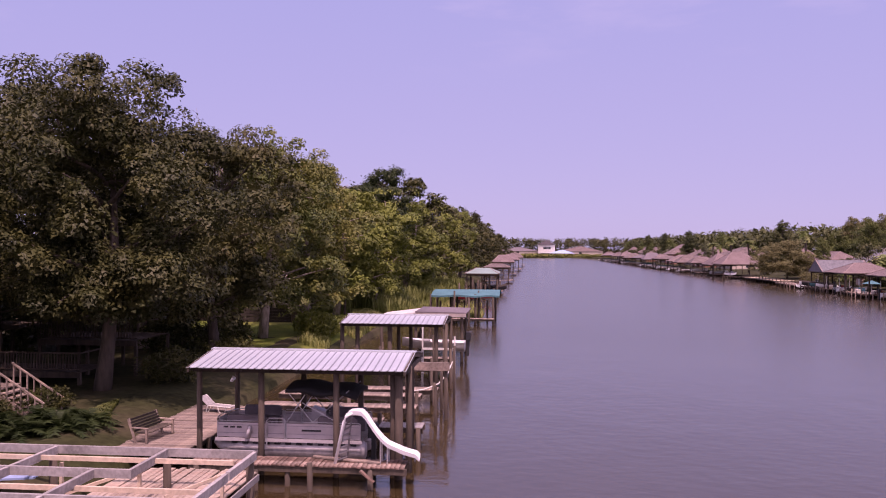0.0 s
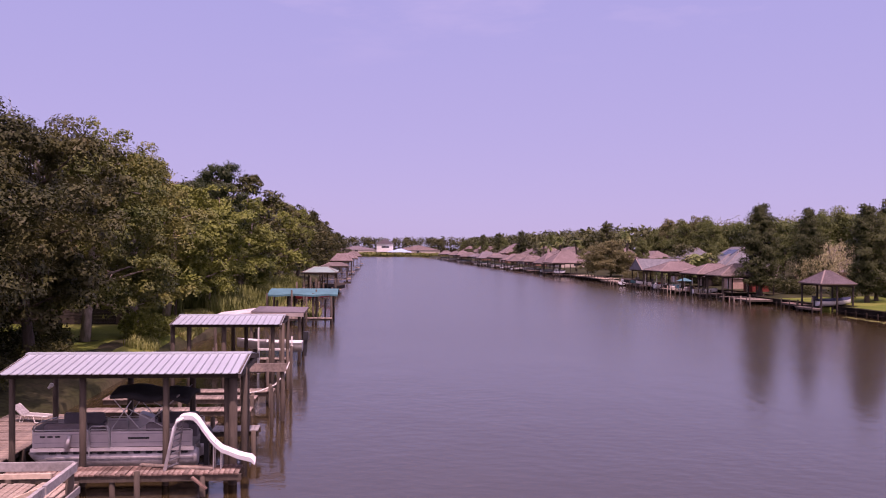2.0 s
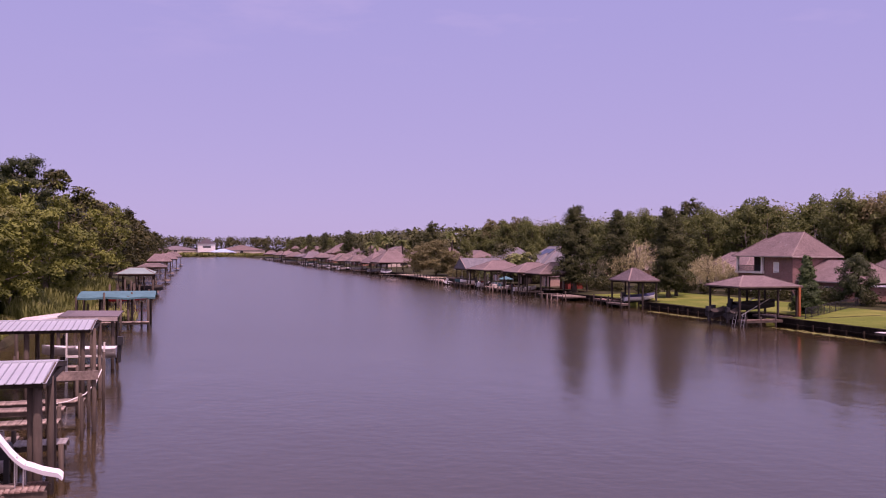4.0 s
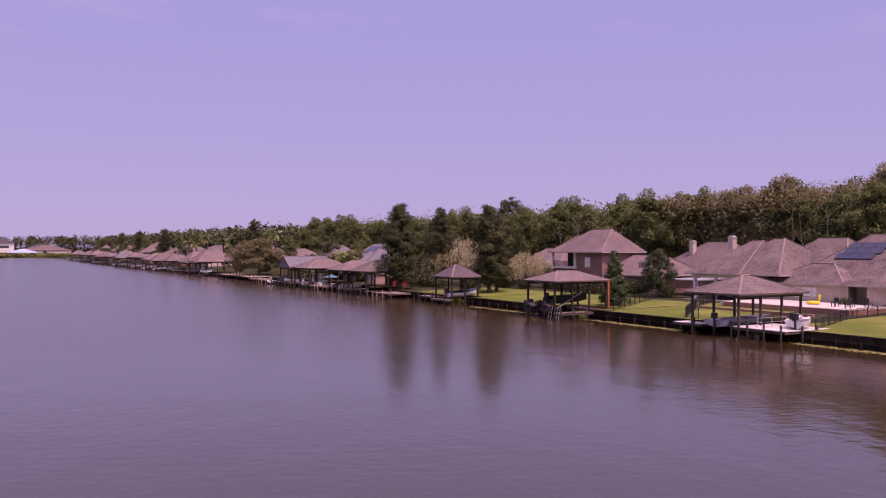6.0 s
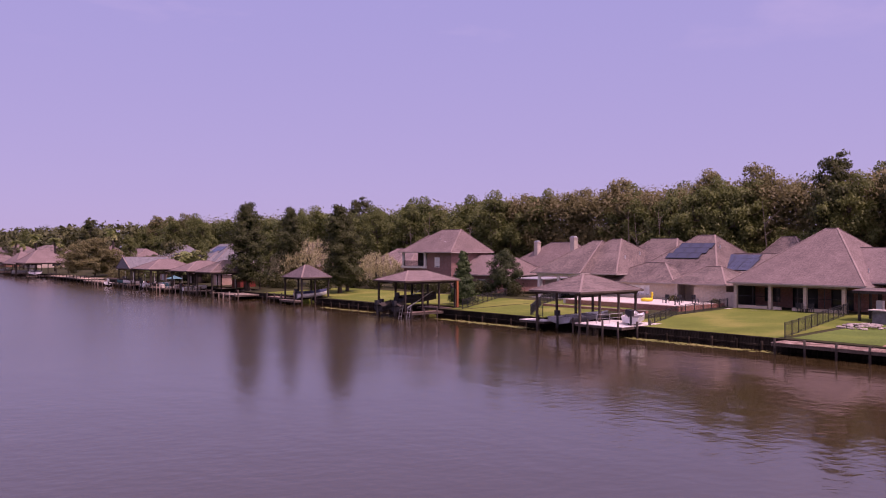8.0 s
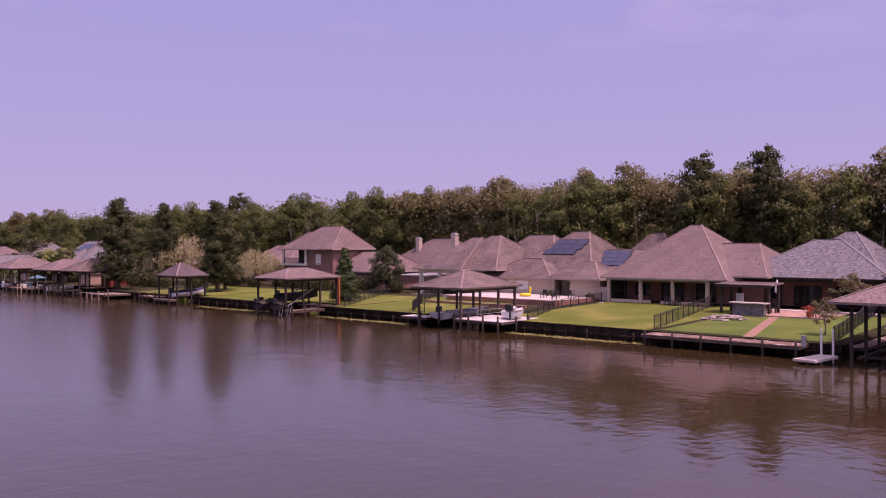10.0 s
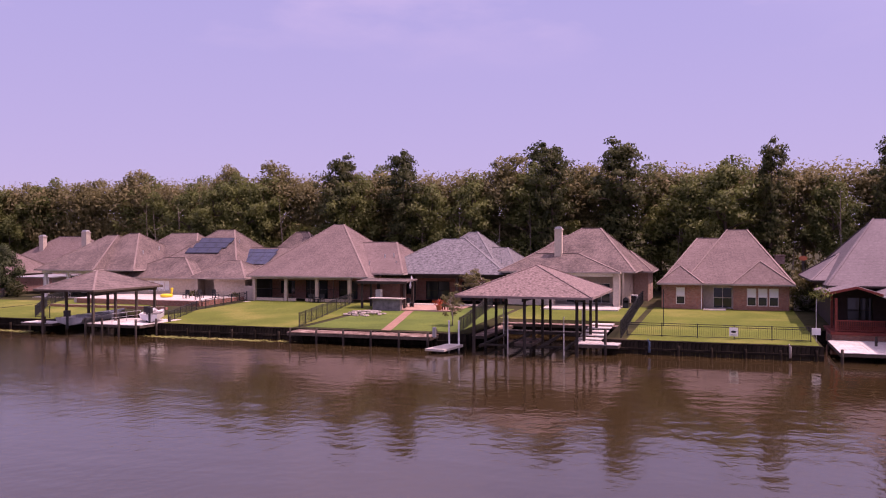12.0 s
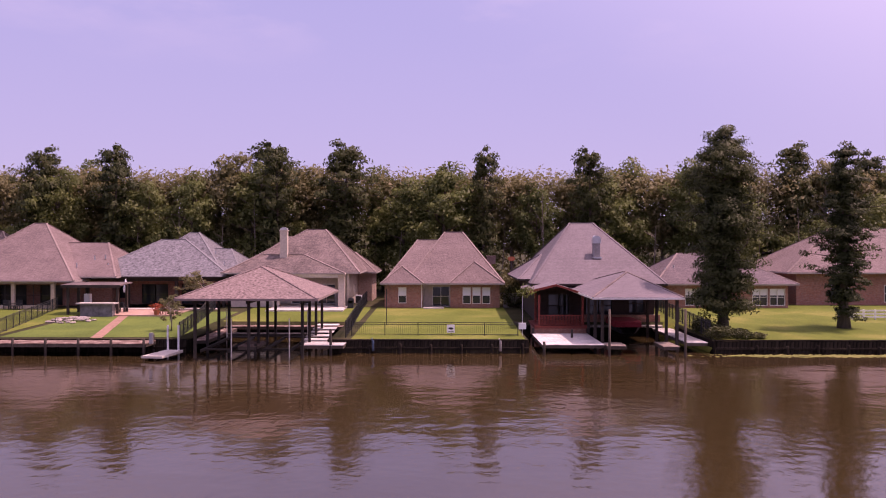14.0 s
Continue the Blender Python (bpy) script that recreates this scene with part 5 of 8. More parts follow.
def iron_fence(label, pts, height=1.1, post_step=2.4, post=0.07):
    """Flat-topped picket fence along a line of places."""
    f = thing("iron_fence", label, "fence", (pts[0][0], pts[0][1], ground_height(*pts[0])), "iron fences between the lawns")
    pick = Shape()
    for (xa, ya), (xb, yb) in zip(pts, pts[1:]):
        n = max(1, round(math.hypot(xb - xa, yb - ya) / post_step))
        for k in range(n):
            p = [(xa + (xb - xa) * (k + e) / n, ya + (yb - ya) * (k + e) / n) for e in (0, 1)]
            q = [Vector((*u, ground_height(*u))) for u in p]
            part("post", Shape().box(p[0][0] - post / 2, p[0][0] + post / 2, p[0][1] - post / 2, p[0][1] + post / 2, q[0].z - 0.1, q[0].z + height + 0.06), IRON, f)
            for zz in (0.12, height - 0.16, height):
                part("rail", Shape().beam(q[0] + Vector((0, 0, zz)), q[1] + Vector((0, 0, zz)), 0.035, 0.045), IRON, f)
            m = max(2, round((q[1] - q[0]).length / 0.16))
            for i in range(1, m):
                u = q[0].lerp(q[1], i / m)
                pick.box(u.x - 0.007, u.x + 0.007, u.y - 0.007, u.y + 0.007, u.z + 0.1, u.z + height)
    x, y = pts[-1]
    z = ground_height(x, y)
    part("post", Shape().box(x - post / 2, x + post / 2, y - post / 2, y + post / 2, z - 0.1, z + height + 0.06), IRON, f)
    tagged(part("picket_infill", pick, IRON, f), kind="stuff")


# the large boathouse
boathouse("broad brown hipped boathouse roof on dark posts", 60.8, 72.4, 9.3, 19.7, 4.45, 6.65, SHINGLE_MOTTLED, (0.12, 0.5, 0.88), (0.08, 0.36, 0.64, 0.92), DARKWOOD, 0.05, deck=False, trim=RIDGE, caps=SHINGLE_MOTTLED)
dock("pale plank dock beside the large boathouse", 63.3, 65.6, 7.7, 11.0, 0.8, BLEACHED, "x", ((63.4, 10.9, 1.0), (63.4, 8.7, 2.0), (65.4, 7.8, 1.0)))
dock("dark walkway under the boathouse roof", 62.9, 66.5, 14.2, 15.6, 0.75, PLANK_OLD, "x", ((63.0, 14.3, 0.9),))
dock("dark walkway along the boathouse slip", 66.4, 75.7, 18.8, 20.0, 0.8, PLANK_OLD, "x")
dock("dark walkway across the end of the slip", 75.8, 77.1, 9.3, 20.0, 0.95, PLANK_OLD, "y")
dock("narrow catwalk across the boathouse slip", 71.2, 72.0, 11.4, 18.7, 0.8, PLANK, "y")
st = thing("dock_stairs", "pale plank steps from lawn to dock", "stairs", (68, 10, 0.8))
for k in range(5):
    part("step", Shape().box(66.0 + k * 1.75, 67.4 + k * 1.75, 9.4, 11.3, 0.78 + k * 0.12, 0.86 + k * 0.12), BLEACHED, st)
for k, (x, y) in enumerate(((62.2, 11.6), (70.5, 11.6), (62.2, 15.9), (70.5, 18.4))):
    part("lift_post", Shape().tube([(x, y, -1.2), (x, y, 2.9)], 0.038, 8), TRIM, thing("boat_lift_post", "pale boat lift pile under the roof", "boat lift", (x, y, 0), "boat lift piles"))
for y in (12.6, 17.2):
    tagged(part("lift_cradle", Shape().beam((62.4, y - 1.0, 0.45), (71, y - 1.0, 0.5), 0.16, 0.2).beam((62.4, y + 1.0, 0.45), (71, y + 1.0, 0.5), 0.16, 0.2).box(62.5, 62.7, y - 1, y + 1, 0.5, 0.62).box(70.5, 70.7, y - 1, y + 1, 0.5, 0.62), DARKWOOD),
           "empty dark boat lift cradle over the water", "boat lift")

# long deck along the green lawn, with a jet ski platform on a lift
dock("long brown deck along the green lawn", 62.7, 65.0, 22.4, 35.2, 0.95, PLANK_OLD, "y",
     [(62.75, 22.6 + 2.46 * k, 1.32) for k in range(6)] + [(64.8, 22.6, 1.4)])
lf = thing("jet_ski_lift", "white jet ski lift with two tall white piles", "boat lift", (60.5, 20.8, 0))
part("platform", Shape().loft([[(60.0, 20.3, 0.2), (62.6, 19.6, 0.3), (62.8, 20.9, 0.3), (60.2, 21.9, 0.2)], [(60.0, 20.3, 0.36), (62.6, 19.6, 0.5), (62.8, 20.9, 0.5), (60.2, 21.9, 0.36)]]), CONCRETE, lf)
for x, y in ((62.6, 20.75), (62.6, 19.95)):
    part("support_post", Shape().tube([(x, y, -1.2), (x, y, 2.35)], 0.075, 8), WHITE, lf)
part("winch", Shape().box(62.6, 62.85, 21.9, 22.15, 0.95, 1.75), ALU, lf)

# boathouse with its white deck and a motorboat
boathouse("low brown hipped boathouse roof over a motorboat", 61.9, 71.8, 54.5, 61.4, 4.15, 5.75, SHINGLE_DARK, (0.08, 0.92), (0.06, 0.36, 0.66, 0.94), POST, 0.05, deck=False)
dock("pale concrete-topped dock with short piles", 62.4, 68.5, 49.8, 56.0, 1.08, BLEACHED, "x", [(62.3, 50.2 + k * 1.85, 1.6) for k in range(4)] + [(64.5, 49.7, 1.5), (66.5, 49.7, 1.5)], width=0.6)
dock("pale dock beside the boathouse slip", 63.0, 65.0, 60.3, 64.0, 0.9, BLEACHED, "y", ((63.1, 61.2, 1.5),), width=0.6)
dock("grey ramp beside the slip", 65.0, 74, 60.8, 62.0, 0.9, PLANK, "x")
motorboat("grey motorboat hanging in its slip", 66.8, 58.2, 0.75, 8.2, 0.05, ALU)
motorboat("white jet ski boat on the dock", 67.0, 52.2, 1.1, 4.0, 0.5, WHITE)
motorboat("small white skiff lying on the dock", 66.2, 50.9, 1.1, 3.4, 0.3, WHITE)
tagged(part("dock_rail", Shape().beam((63.5, 53.8, 1.93), (67.5, 53.8, 1.93), 0.05).beam((63.5, 53.8, 1.53), (67.5, 53.8, 1.53), 0.04).beam((63.5, 53.8, 0.8), (63.5, 53.8, 1.93), 0.05).beam((65.5, 53.8, 0.8), (65.5, 53.8, 1.93), 0.05).beam((67.5, 53.8, 0.8), (67.5, 53.8, 1.93), 0.05), ALU),
       "pale metal handrail on the concrete dock", "handrail")

# pool terrace of the pale brick house
te = thing("pool_terrace", "raised brick-faced terrace with pale paving", "terrace", (82, 64, 1.2), kind="structure")
part("retaining_wall", Shape().box(80.4, 80.8, 56.2, 73.2, 0.9, 1.88).box(80.8, 89.3, 56.0, 56.4, 0.9, 1.88), BRICK, te)
part("paving", Shape().box(80.82, 89.3, 56.42, 74.0, 0.9, 1.9), CONCRETE, te)
part("lower_wall", Shape().box(76.2, 76.6, 57.5, 73.2, 0.9, 1.5), BRICK, te)
fl = tagged(part("pool_float", Shape().tube([(85 + 0.55 * math.cos(a), 64.0 + 0.55 * math.sin(a), 2.1) for a in np.linspace(0, 2 * math.pi, 15)], 0.2, 7).tube([(85.3, 63.6, 2.1), (85.35, 63.5, 2.6), (85.3, 63.45, 2.95), (85.1, 63.35, 3.0)], [0.17, 0.13, 0.17, 0.05], 7), mat("yellow_vinyl", (0.8, 0.6, 0.02), 0.4, vary=0.05, bump=0), smooth=True),
            "yellow inflatable pool float on the terrace", "pool float")
iron_fence("black iron fence stepping down to the white dock", [(89, 55.4), (76.5, 53.8), (66.4, 49.8)], 1.0, 2.2)
iron_fence("black iron fence across the lawn to the water", [(66.0, 63.4), (66.4, 65.6), (76, 73.4), (93, 84.2)], 1.2, 2.3)
iron_fence("black iron fence between two lawns", [(66.0, 35.8), (88, 40.8)], 1.25, 2.0)
iron_fence("black iron fence beside the boathouse lawn", [(65.8, 20.9), (88, 24.2)], 1.25, 2.0)
iron_fence("tall dark iron fence beside the brick house", [(66.4, 7.9), (98, 9.2)], 1.35, 1.1, 0.09)
iron_fence("black iron fence along the bulkhead lawn", [(67.9, 7.6), (67.6, -5.8)], 1.08, 2.5)
iron_fence("dark iron fence running down to the boat slip", [(66.5, -20.9), (90, -22.2)], 1.35, 1.4, 0.08)
iron_fence("dark fence under the waterside tree", [(80, 95), (93, 112)], 1.2, 2.4)
iron_fence("dark fence between shaded lawns", [(66.5, 77.3), (88, 91)], 1.2, 2.4)

# sign on the fence: a white board with plain bars
sg = thing("sign_board", "white sign board hung on the iron fence", "sign", (67.5, 0.3, 1.5))
part("board", Shape().box(67.52, 67.56, -0.72, -0.08, 1.3, 1.95), WHITE, sg)
part("picture", Shape().loft([[(67.51, -0.4 + 0.2 * math.cos(a), 1.64 + 0.09 * math.sin(a)) for a in np.linspace(0, 2 * math.pi, 13)[:-1]], [(67.515, -0.4 + 0.2 * math.cos(a), 1.64 + 0.09 * math.sin(a)) for a in np.linspace(0, 2 * math.pi, 13)[:-1]]]), IRON, sg)
part("text_bar", Shape().box(67.505, 67.515, -0.62, -0.18, 1.38, 1.42), IRON, sg)
# small things at the bulkhead
for y, mt, lb in ((5.6, mat("blue_plastic", (0.1, 0.16, 0.25), 0.6), "blue plastic pipe over the bulkhead"), (-4.2, CONCRETE, "pale mooring post at the bulkhead")):
    tagged(part("mooring_post", Shape().tube([(64.55, y, 0.2), (64.5, y, 1.0), (64.6, y + 0.1, 1.15)], [0.1, 0.09, 0.08], 8), mt, smooth=True), lb, "post")
tagged(part("lawn_pole", Shape().tube([(75, 5.3, 1.2), (75, 5.3, 4.4)], 0.035, 6), IRON), "thin dark pole standing on the lawn", "pole")
w = thing("wooden_gate", "grey board fence between two houses", "fence", (92, -7.4, G))
for k in range(9):
    part("board", Shape().box(91.6, 91.64, -8.6 + k * 0.26, -8.36 + k * 0.26, 1.3, 3.1), GREYWOOD, w)
w = thing("wooden_gate", "pale board gate beside the screened porch", "gate", (90.6, 55.2, G))
for k in range(7):
    part("board", Shape().box(89.2, 89.24, 54.4 + k * 0.21, 54.6 + k * 0.21, 1.3, 3.2), STUCCO, w)

# patio of the grey house: pergola, bar, stone bed, path
pg = thing("pergola", "dark flat-roofed outdoor kitchen shelter", "pergola", (85, 36, G))
part("roof", Shape().beam((82.6, 35, 4.28), (85.8, 35, 4.42), 5.9, 0.12), SHINGLE_DARK, pg)
part("fascia", Shape().box(82.5, 82.6, 32.05, 37.95, 4.05, 4.3), DARKWOOD, pg)
for x, y in ((83, 32.5), (83, 37.4), (85.4, 32.5), (85.4, 37.4)):
    part("post", Shape().box(x - 0.11, x + 0.11, y - 0.11, y + 0.11, 1.3, 4.22), DARKWOOD, pg)
br = thing("outdoor_bar", "grey stone outdoor bar with a pale counter", "bar counter", (82, 34, G))
part("base", Shape().box(81.2, 81.8, 32.3, 35.4, 1.2, 2.55), mat("slate_stone", (0.16, 0.15, 0.16), 0.85, vary=0.3, scale=0.6, bump=0.5), br)
part("counter", Shape().box(80.9, 82.1, 32.0, 35.7, 2.55, 2.65), CONCRETE, br)
gr = thing("refrigerator", "white refrigerator under the shelter", "refrigerator", (87, 36.4, G))
part("body", Shape().box(84.8, 85.3, 36.0, 36.6, 1.4, 3.3), WHITE, gr)
part("door", Shape().box(84.74, 84.8, 36.02, 36.58, 1.45, 3.28), WHITE, gr)
bed = thing("stone_bed", "low heap of pale field stones by the bar", "stone bed", (77, 34, 1.3))
rng = random.Random(9)
stone = []
for k in range(5):
    s = Shape()
    r = [0.24 * rng.uniform(0.7, 1.2) for _ in range(8)]
    s.loft([[(r[j] * e * math.cos(j * math.pi / 4), r[j] * e * math.sin(j * math.pi / 4), z) for j in range(8)] for e, z in ((0.9, 0), (1.1, 0.09), (0.8, 0.17))])
    stone.append(mesh_of("stone", s, mat("field_stone", (0.33, 0.28, 0.25), 0.9, vary=0.3, scale=0.5, bump=0.4, per=0.3) if not stone else stone[0].materials[0]))
for k in range(66):
    a, ring = rng.uniform(0, 6.28), rng.uniform(0.1, 1)
    x, y = 77.4 + 2.2 * math.sqrt(ring) * math.cos(a), 34.6 + 2.1 * math.sqrt(ring) * math.sin(a)
    piece("stone", stone[k % 5], bed, (x, y, ground_height(x, y) + (0.14 if ring < 0.5 else 0.01)), rng.uniform(0, 6))
pt = thing("patio", "pinkish brick patio before the porch", "patio", (85, 30, 1.35), kind="structure")
part("paving", Shape().box(81.4, 88.4, 26.6, 34.2, 1.1, 1.47), mat("brick_paving", (0.4, 0.25, 0.19), 0.9, vary=0.25, scale=1, bump=0.3), pt)
ph = thing("garden_path", "brick garden path leading down to the deck", "path", (73, 29, 1.1), kind="structure")
ps = Shape()
for k in range(18):
    x, y = 65.6 + k * 0.95, 27.4 + k * 0.235
    z = ground_height(x, y) + 0.05
    ps.add([(x, y - 0.45, z), (x + 0.95, y - 0.22, ground_height(x + 0.95, y) + 0.05), (x + 0.95, y + 0.68, ground_height(x + 0.95, y) + 0.05), (x, y + 0.45, z)], [(0, 1, 2, 3)])
part("paving", ps, mat("path_brick", (0.3, 0.17, 0.12), 0.9, vary=0.25, scale=1, bump=0.3), ph)


def patio_chair(x, y, z, turn, material, label, group="patio chairs"):
    ob = thing("patio_chair", label, "chair", (x, y, z), group)
    m = Matrix.Translation((x, y, z)) @ Matrix.Rotation(turn, 4, "Z")

    def slab(name, x0, x1, y0, y1, z0, z1):
        s = Shape().box(x0, x1, y0, y1, z0, z1)
        s.v = [tuple(m @ Vector(v)) for v in s.v]
        part(name, s, material, ob)
    slab("seat", -0.28, 0.28, -0.28, 0.28, 0.4, 0.46)
    slab("backrest", 0.24, 0.3, -0.28, 0.28, 0.5, 1.0)
    for a in (-0.25, 0.25):
        slab("armrest", -0.28, 0.28, a - 0.04, a + 0.04, 0.62, 0.66)
        for b in (-0.25, 0.25):
            slab("leg", a - 0.03, a + 0.03, b - 0.03, b + 0.03, 0, 0.4)


TERRA = mat("terracotta", (0.42, 0.13, 0.06), 0.8, vary=0.2, bump=0.2)
for k, (x, y, c) in enumerate(((82.2, 27.6, REDWOOD), (83.4, 28.5, IRON), (85, 32.6, IRON), (84.4, 33.2, DARKWOOD))):
    patio_chair(x, y, 1.47, k * 1.3, c, "patio chair on the brick patio")
for k, (x, y) in enumerate(((87.5, 44.6), (87.8, 46.0), (87.4, 45.2))):
    patio_chair(x, y, 1.46, k * 0.8, IRON, "dark garden chair before the screened porch")
for k, (x, y) in enumerate(((84, 60.5), (85, 59.2), (82, 57.5), (86, 57.8))):
    patio_chair(x, y, 1.9, k, IRON, "dark metal chair on the pool terrace")
pot = thing("flower_pot", "terracotta pot with red flowers on the patio", "flower pot", (81.8, 28.0, 1.47))
part("pot", Shape().tube([(81.8, 28.2, 1.47), (81.8, 28.2, 2.0)], [0.22, 0.34], 10), TERRA, pot)
rngn = np.random.default_rng(5)
fo = new("flowers", cloud_mesh("flowers", rngn.normal(size=(160, 3)) * (0.28, 0.28, 0.22) + np.array((0, 0.2, 0.75)), 0.16, foliage("red_flower", (0.3, 0.03, 0.02), (0.5, 0.1, 0.03)), rngn))
fo.parent = pot
flag = thing("patio_umbrella", "closed white patio umbrella on a pole", "umbrella", (88, 33, G))
part("pole", Shape().tube([(88, 33.6, 1.4), (88, 33.6, 4.75)], 0.04, 6), DARKWOOD, flag)
part("canopy", Shape().tube([(88, 33.6, 3.3), (88, 33.6, 3.6), (88, 33.6, 4.7)], [0.22, 0.26, 0.05], 8), WHITE, flag)

ac = thing("air_conditioner", "white outdoor air conditioner beside the brick wall", "air conditioner", (97, 10.0, G))
part("body", Shape().box(96.5, 97.3, 9.7, 10.4, 1.5, 2.5), WHITE, ac)
part("grille", Shape().box(96.45, 96.49, 9.75, 10.35, 1.6, 2.4), IRON, ac)
gl = thing("grill", "dark covered barbecue grill on the patio", "grill", (90, 10.3, 1.58))
part("cabinet", Shape().box(89.6, 90.6, 9.9, 10.5, 1.5, 2.3), IRON, gl)
part("hood", Shape().tube([(89.6, 10.2, 2.35), (90.6, 10.2, 2.35)], 0.3, 10), IRON, gl)
ds = thing("satellite_dish", "rust-red round dish above the house corner", "satellite dish", (95, -7.4, 4))
part("dish", Shape().loft([[(95 + d, -7.4 + r * 0.42 * math.cos(a), 6.75 + r * 0.26 * math.sin(a)) for a in np.linspace(0, 2 * math.pi, 15)[:-1]] for r, d in ((1.0, 0.0), (0.9, 0.1), (0.4, 0.2))]), TERRA, ds)
part("mast", Shape().tube([(95.2, -7.4, 2), (95.2, -7.4, 6.7)], 0.05, 6), IRON, ds)

# low white rail fence on the far lawn
wf = thing("rail_fence", "low white board rail fence on the lawn", "fence", (80, -39, 1.3))
for k in range(5):
    part("post", Shape().box(79.95, 80.08, -42 + k * 1.1, -41.87 + k * 1.1, 1.1, 2.25), WHITE, wf)
for z in (1.55, 1.85, 2.15):
    part("rail", Shape().box(79.9, 79.948, -42.1, -37.4, z - 0.07, z + 0.07), WHITE, wf)

# deck and slip of the purple-roofed house
dock("sun-bleached white dock before the red porch", 64.5, 72.6, -12.2, -7.4, 0.72, BLEACHED, "y", ((64.0, -7.5, 1.0), (72.3, -7.5, 1.2), (69.3, -10.4, 1.4)), width=0.3)
dock("short brown dock beside the slip", 64.0, 66.2, -13.8, -12.3, 0.7, PLANK, "x")
dock("pale walkway on the south side of the slip", 65.4, 76.5, -20.4, -18.8, 0.8, BLEACHED, "x")
dock("tilted brown gangway over the water", 63.2, 66.2, -17.6, -16.4, 0.75, PLANK, "x")
for x, y, h in ((63.1, -12.3, 3.55), (62.8, -17.9, 3.6)):
    tagged(part("mooring_post", Shape().tube([(x, y, -1.5), (x, y, h)], [0.1, 0.085], 9), POST, smooth=True), "tall bare mooring pile standing in the water", "mooring pile", "mooring piles")
rb = thing("motorboat", "boat under a red cover in the slip", "boat", (71.5, -15.8, 0.9))
part("hull", Shape().loft([[(x, -15.8 - w, 1.25), (x, -15.8 - w * 0.6, 0.7), (x, -15.8 + w * 0.6, 0.7), (x, -15.8 + w, 1.25)] for x, w in ((72.6, 0.8), (72.9, 1.1), (74, 1.2), (76.8, 1.2))], closed=False, caps=False), IRON, rb)
part("cover", Shape().loft([[(x, -15.8 - w, 1.26), (x, -15.8 - w * 0.94, 1.26 + h), (x, -15.8, 1.26 + h * 1.06), (x, -15.8 + w * 0.94, 1.26 + h), (x, -15.8 + w, 1.26)] for x, w, h in ((72.6, 1.1, 0.42), (72.9, 1.2, 0.5), (74, 1.2, 0.52), (76.8, 1.2, 0.5))], closed=True, caps=True), mat("red_canvas", (0.28, 0.022, 0.03), 0.8, vary=0.15, bump=0.15), rb)
lp = thing("dock_lamp", "white box light on a thin pole", "lamp post", (68.0, -6.2, 1.0))
part("pole", Shape().tube([(68, -6.2, 0.9), (68, -6.2, 4.55)], 0.03, 6), ALU, lp)
part("box", Shape().box(67.9, 68.1, -6.5, -5.9, 1.55, 2.05), WHITE, lp)
part("bracket", Shape().tube([(68, -6.2, 4.5), (68, -6.35, 4.75), (68, -6.6, 4.8)], 0.02, 5), IRON, lp)
hb = thing("hanging_plant", "yellow-green fern in a hanging basket on the pole", "plant", (68, -6.5, 4.5))
part("basket", Shape().tube([(68, -6.5, 4.3), (68, -6.5, 4.55)], [0.16, 0.26], 10), DARKWOOD, hb)
rngh = np.random.default_rng(8)
hp = rngh.normal(size=(420, 3)) * (0.32, 0.34, 0.2) + np.array((0, 0, 0.12))
hl = new("fronds", cloud_mesh("fronds", hp, 0.2, GUM, rngh, 0.4, droop=0.5))
hl.parent = hb

# boathouse with the red post, stairs and clutter, north of the conical tree
boathouse("brown hipped boathouse roof before the two-storey house", 60.2, 68.9, 80.5, 87.1, 4.5, 5.65, SHINGLE, (0.08, 0.92), (0.05, 0.35, 0.65, 0.95), DARKWOOD, 0.16, deck=False)
dock("dark dock under the brown boathouse", 60.0, 68.5, 79.0, 80.6, 0.8, PLANK_OLD, "x", ((60.1, 79.1, 1.2), (62, 79.1, 1.2), (64, 79.1, 1.2)))
dock("dark dock along the boathouse slip", 66.8, 69, 80.6, 86.8, 0.85, PLANK_OLD, "y")
tagged(part("red_post", Shape().box(68.2, 68.44, 80.3, 80.54, 0.7, 4.35), ORANGEWOOD), "orange-red timber post at the boathouse corner", "post")
for k, y in enumerate((81.4, 84.0)):
    tagged(part("handrail", Shape().beam((61.2, y, 1.2), (66, y + 1.2, 3.0), 0.09), ALU), "slanting pale gangway rail", "handrail", "gangway rails")
for x, y, t, lb in ((60.0, 84.4, 0.3, "dark jet ski on its rack"), (60.6, 82.2, 0.5, "dark jet ski beside the dock"), (62.0, 86.0, 0.2, "dark small boat in the boathouse")):
    motorboat(lb, x, y, 0.7, 3.1, t + 0.1, IRON, DARKWOOD, name="jet_ski")
motorboat("dark covered boat hoisted under the boathouse roof", 65, 84.2, 1.5, 6.0, 0.0, IRON, DARKWOOD)
for x, y in ((59.7, 79.2), (59.6, 80.6)):
    tagged(part("dock_ladder", Shape().beam((x, y, -0.4), (x + 0.4, y, 1.6), 0.035).beam((x, y + 0.5, -0.4), (x + 0.4, y + 0.5, 1.6), 0.035).beam((x + 0.1, y, 0.3), (x + 0.1, y + 0.5, 0.3), 0.04).beam((x + 0.2, y, 0.8), (x + 0.2, y + 0.5, 0.8), 0.04).beam((x + 0.3, y, 1.2), (x + 0.3, y + 0.5, 1.2), 0.04), ALU), "pale metal dock ladder reaching into the water", "ladder", "dock ladders")

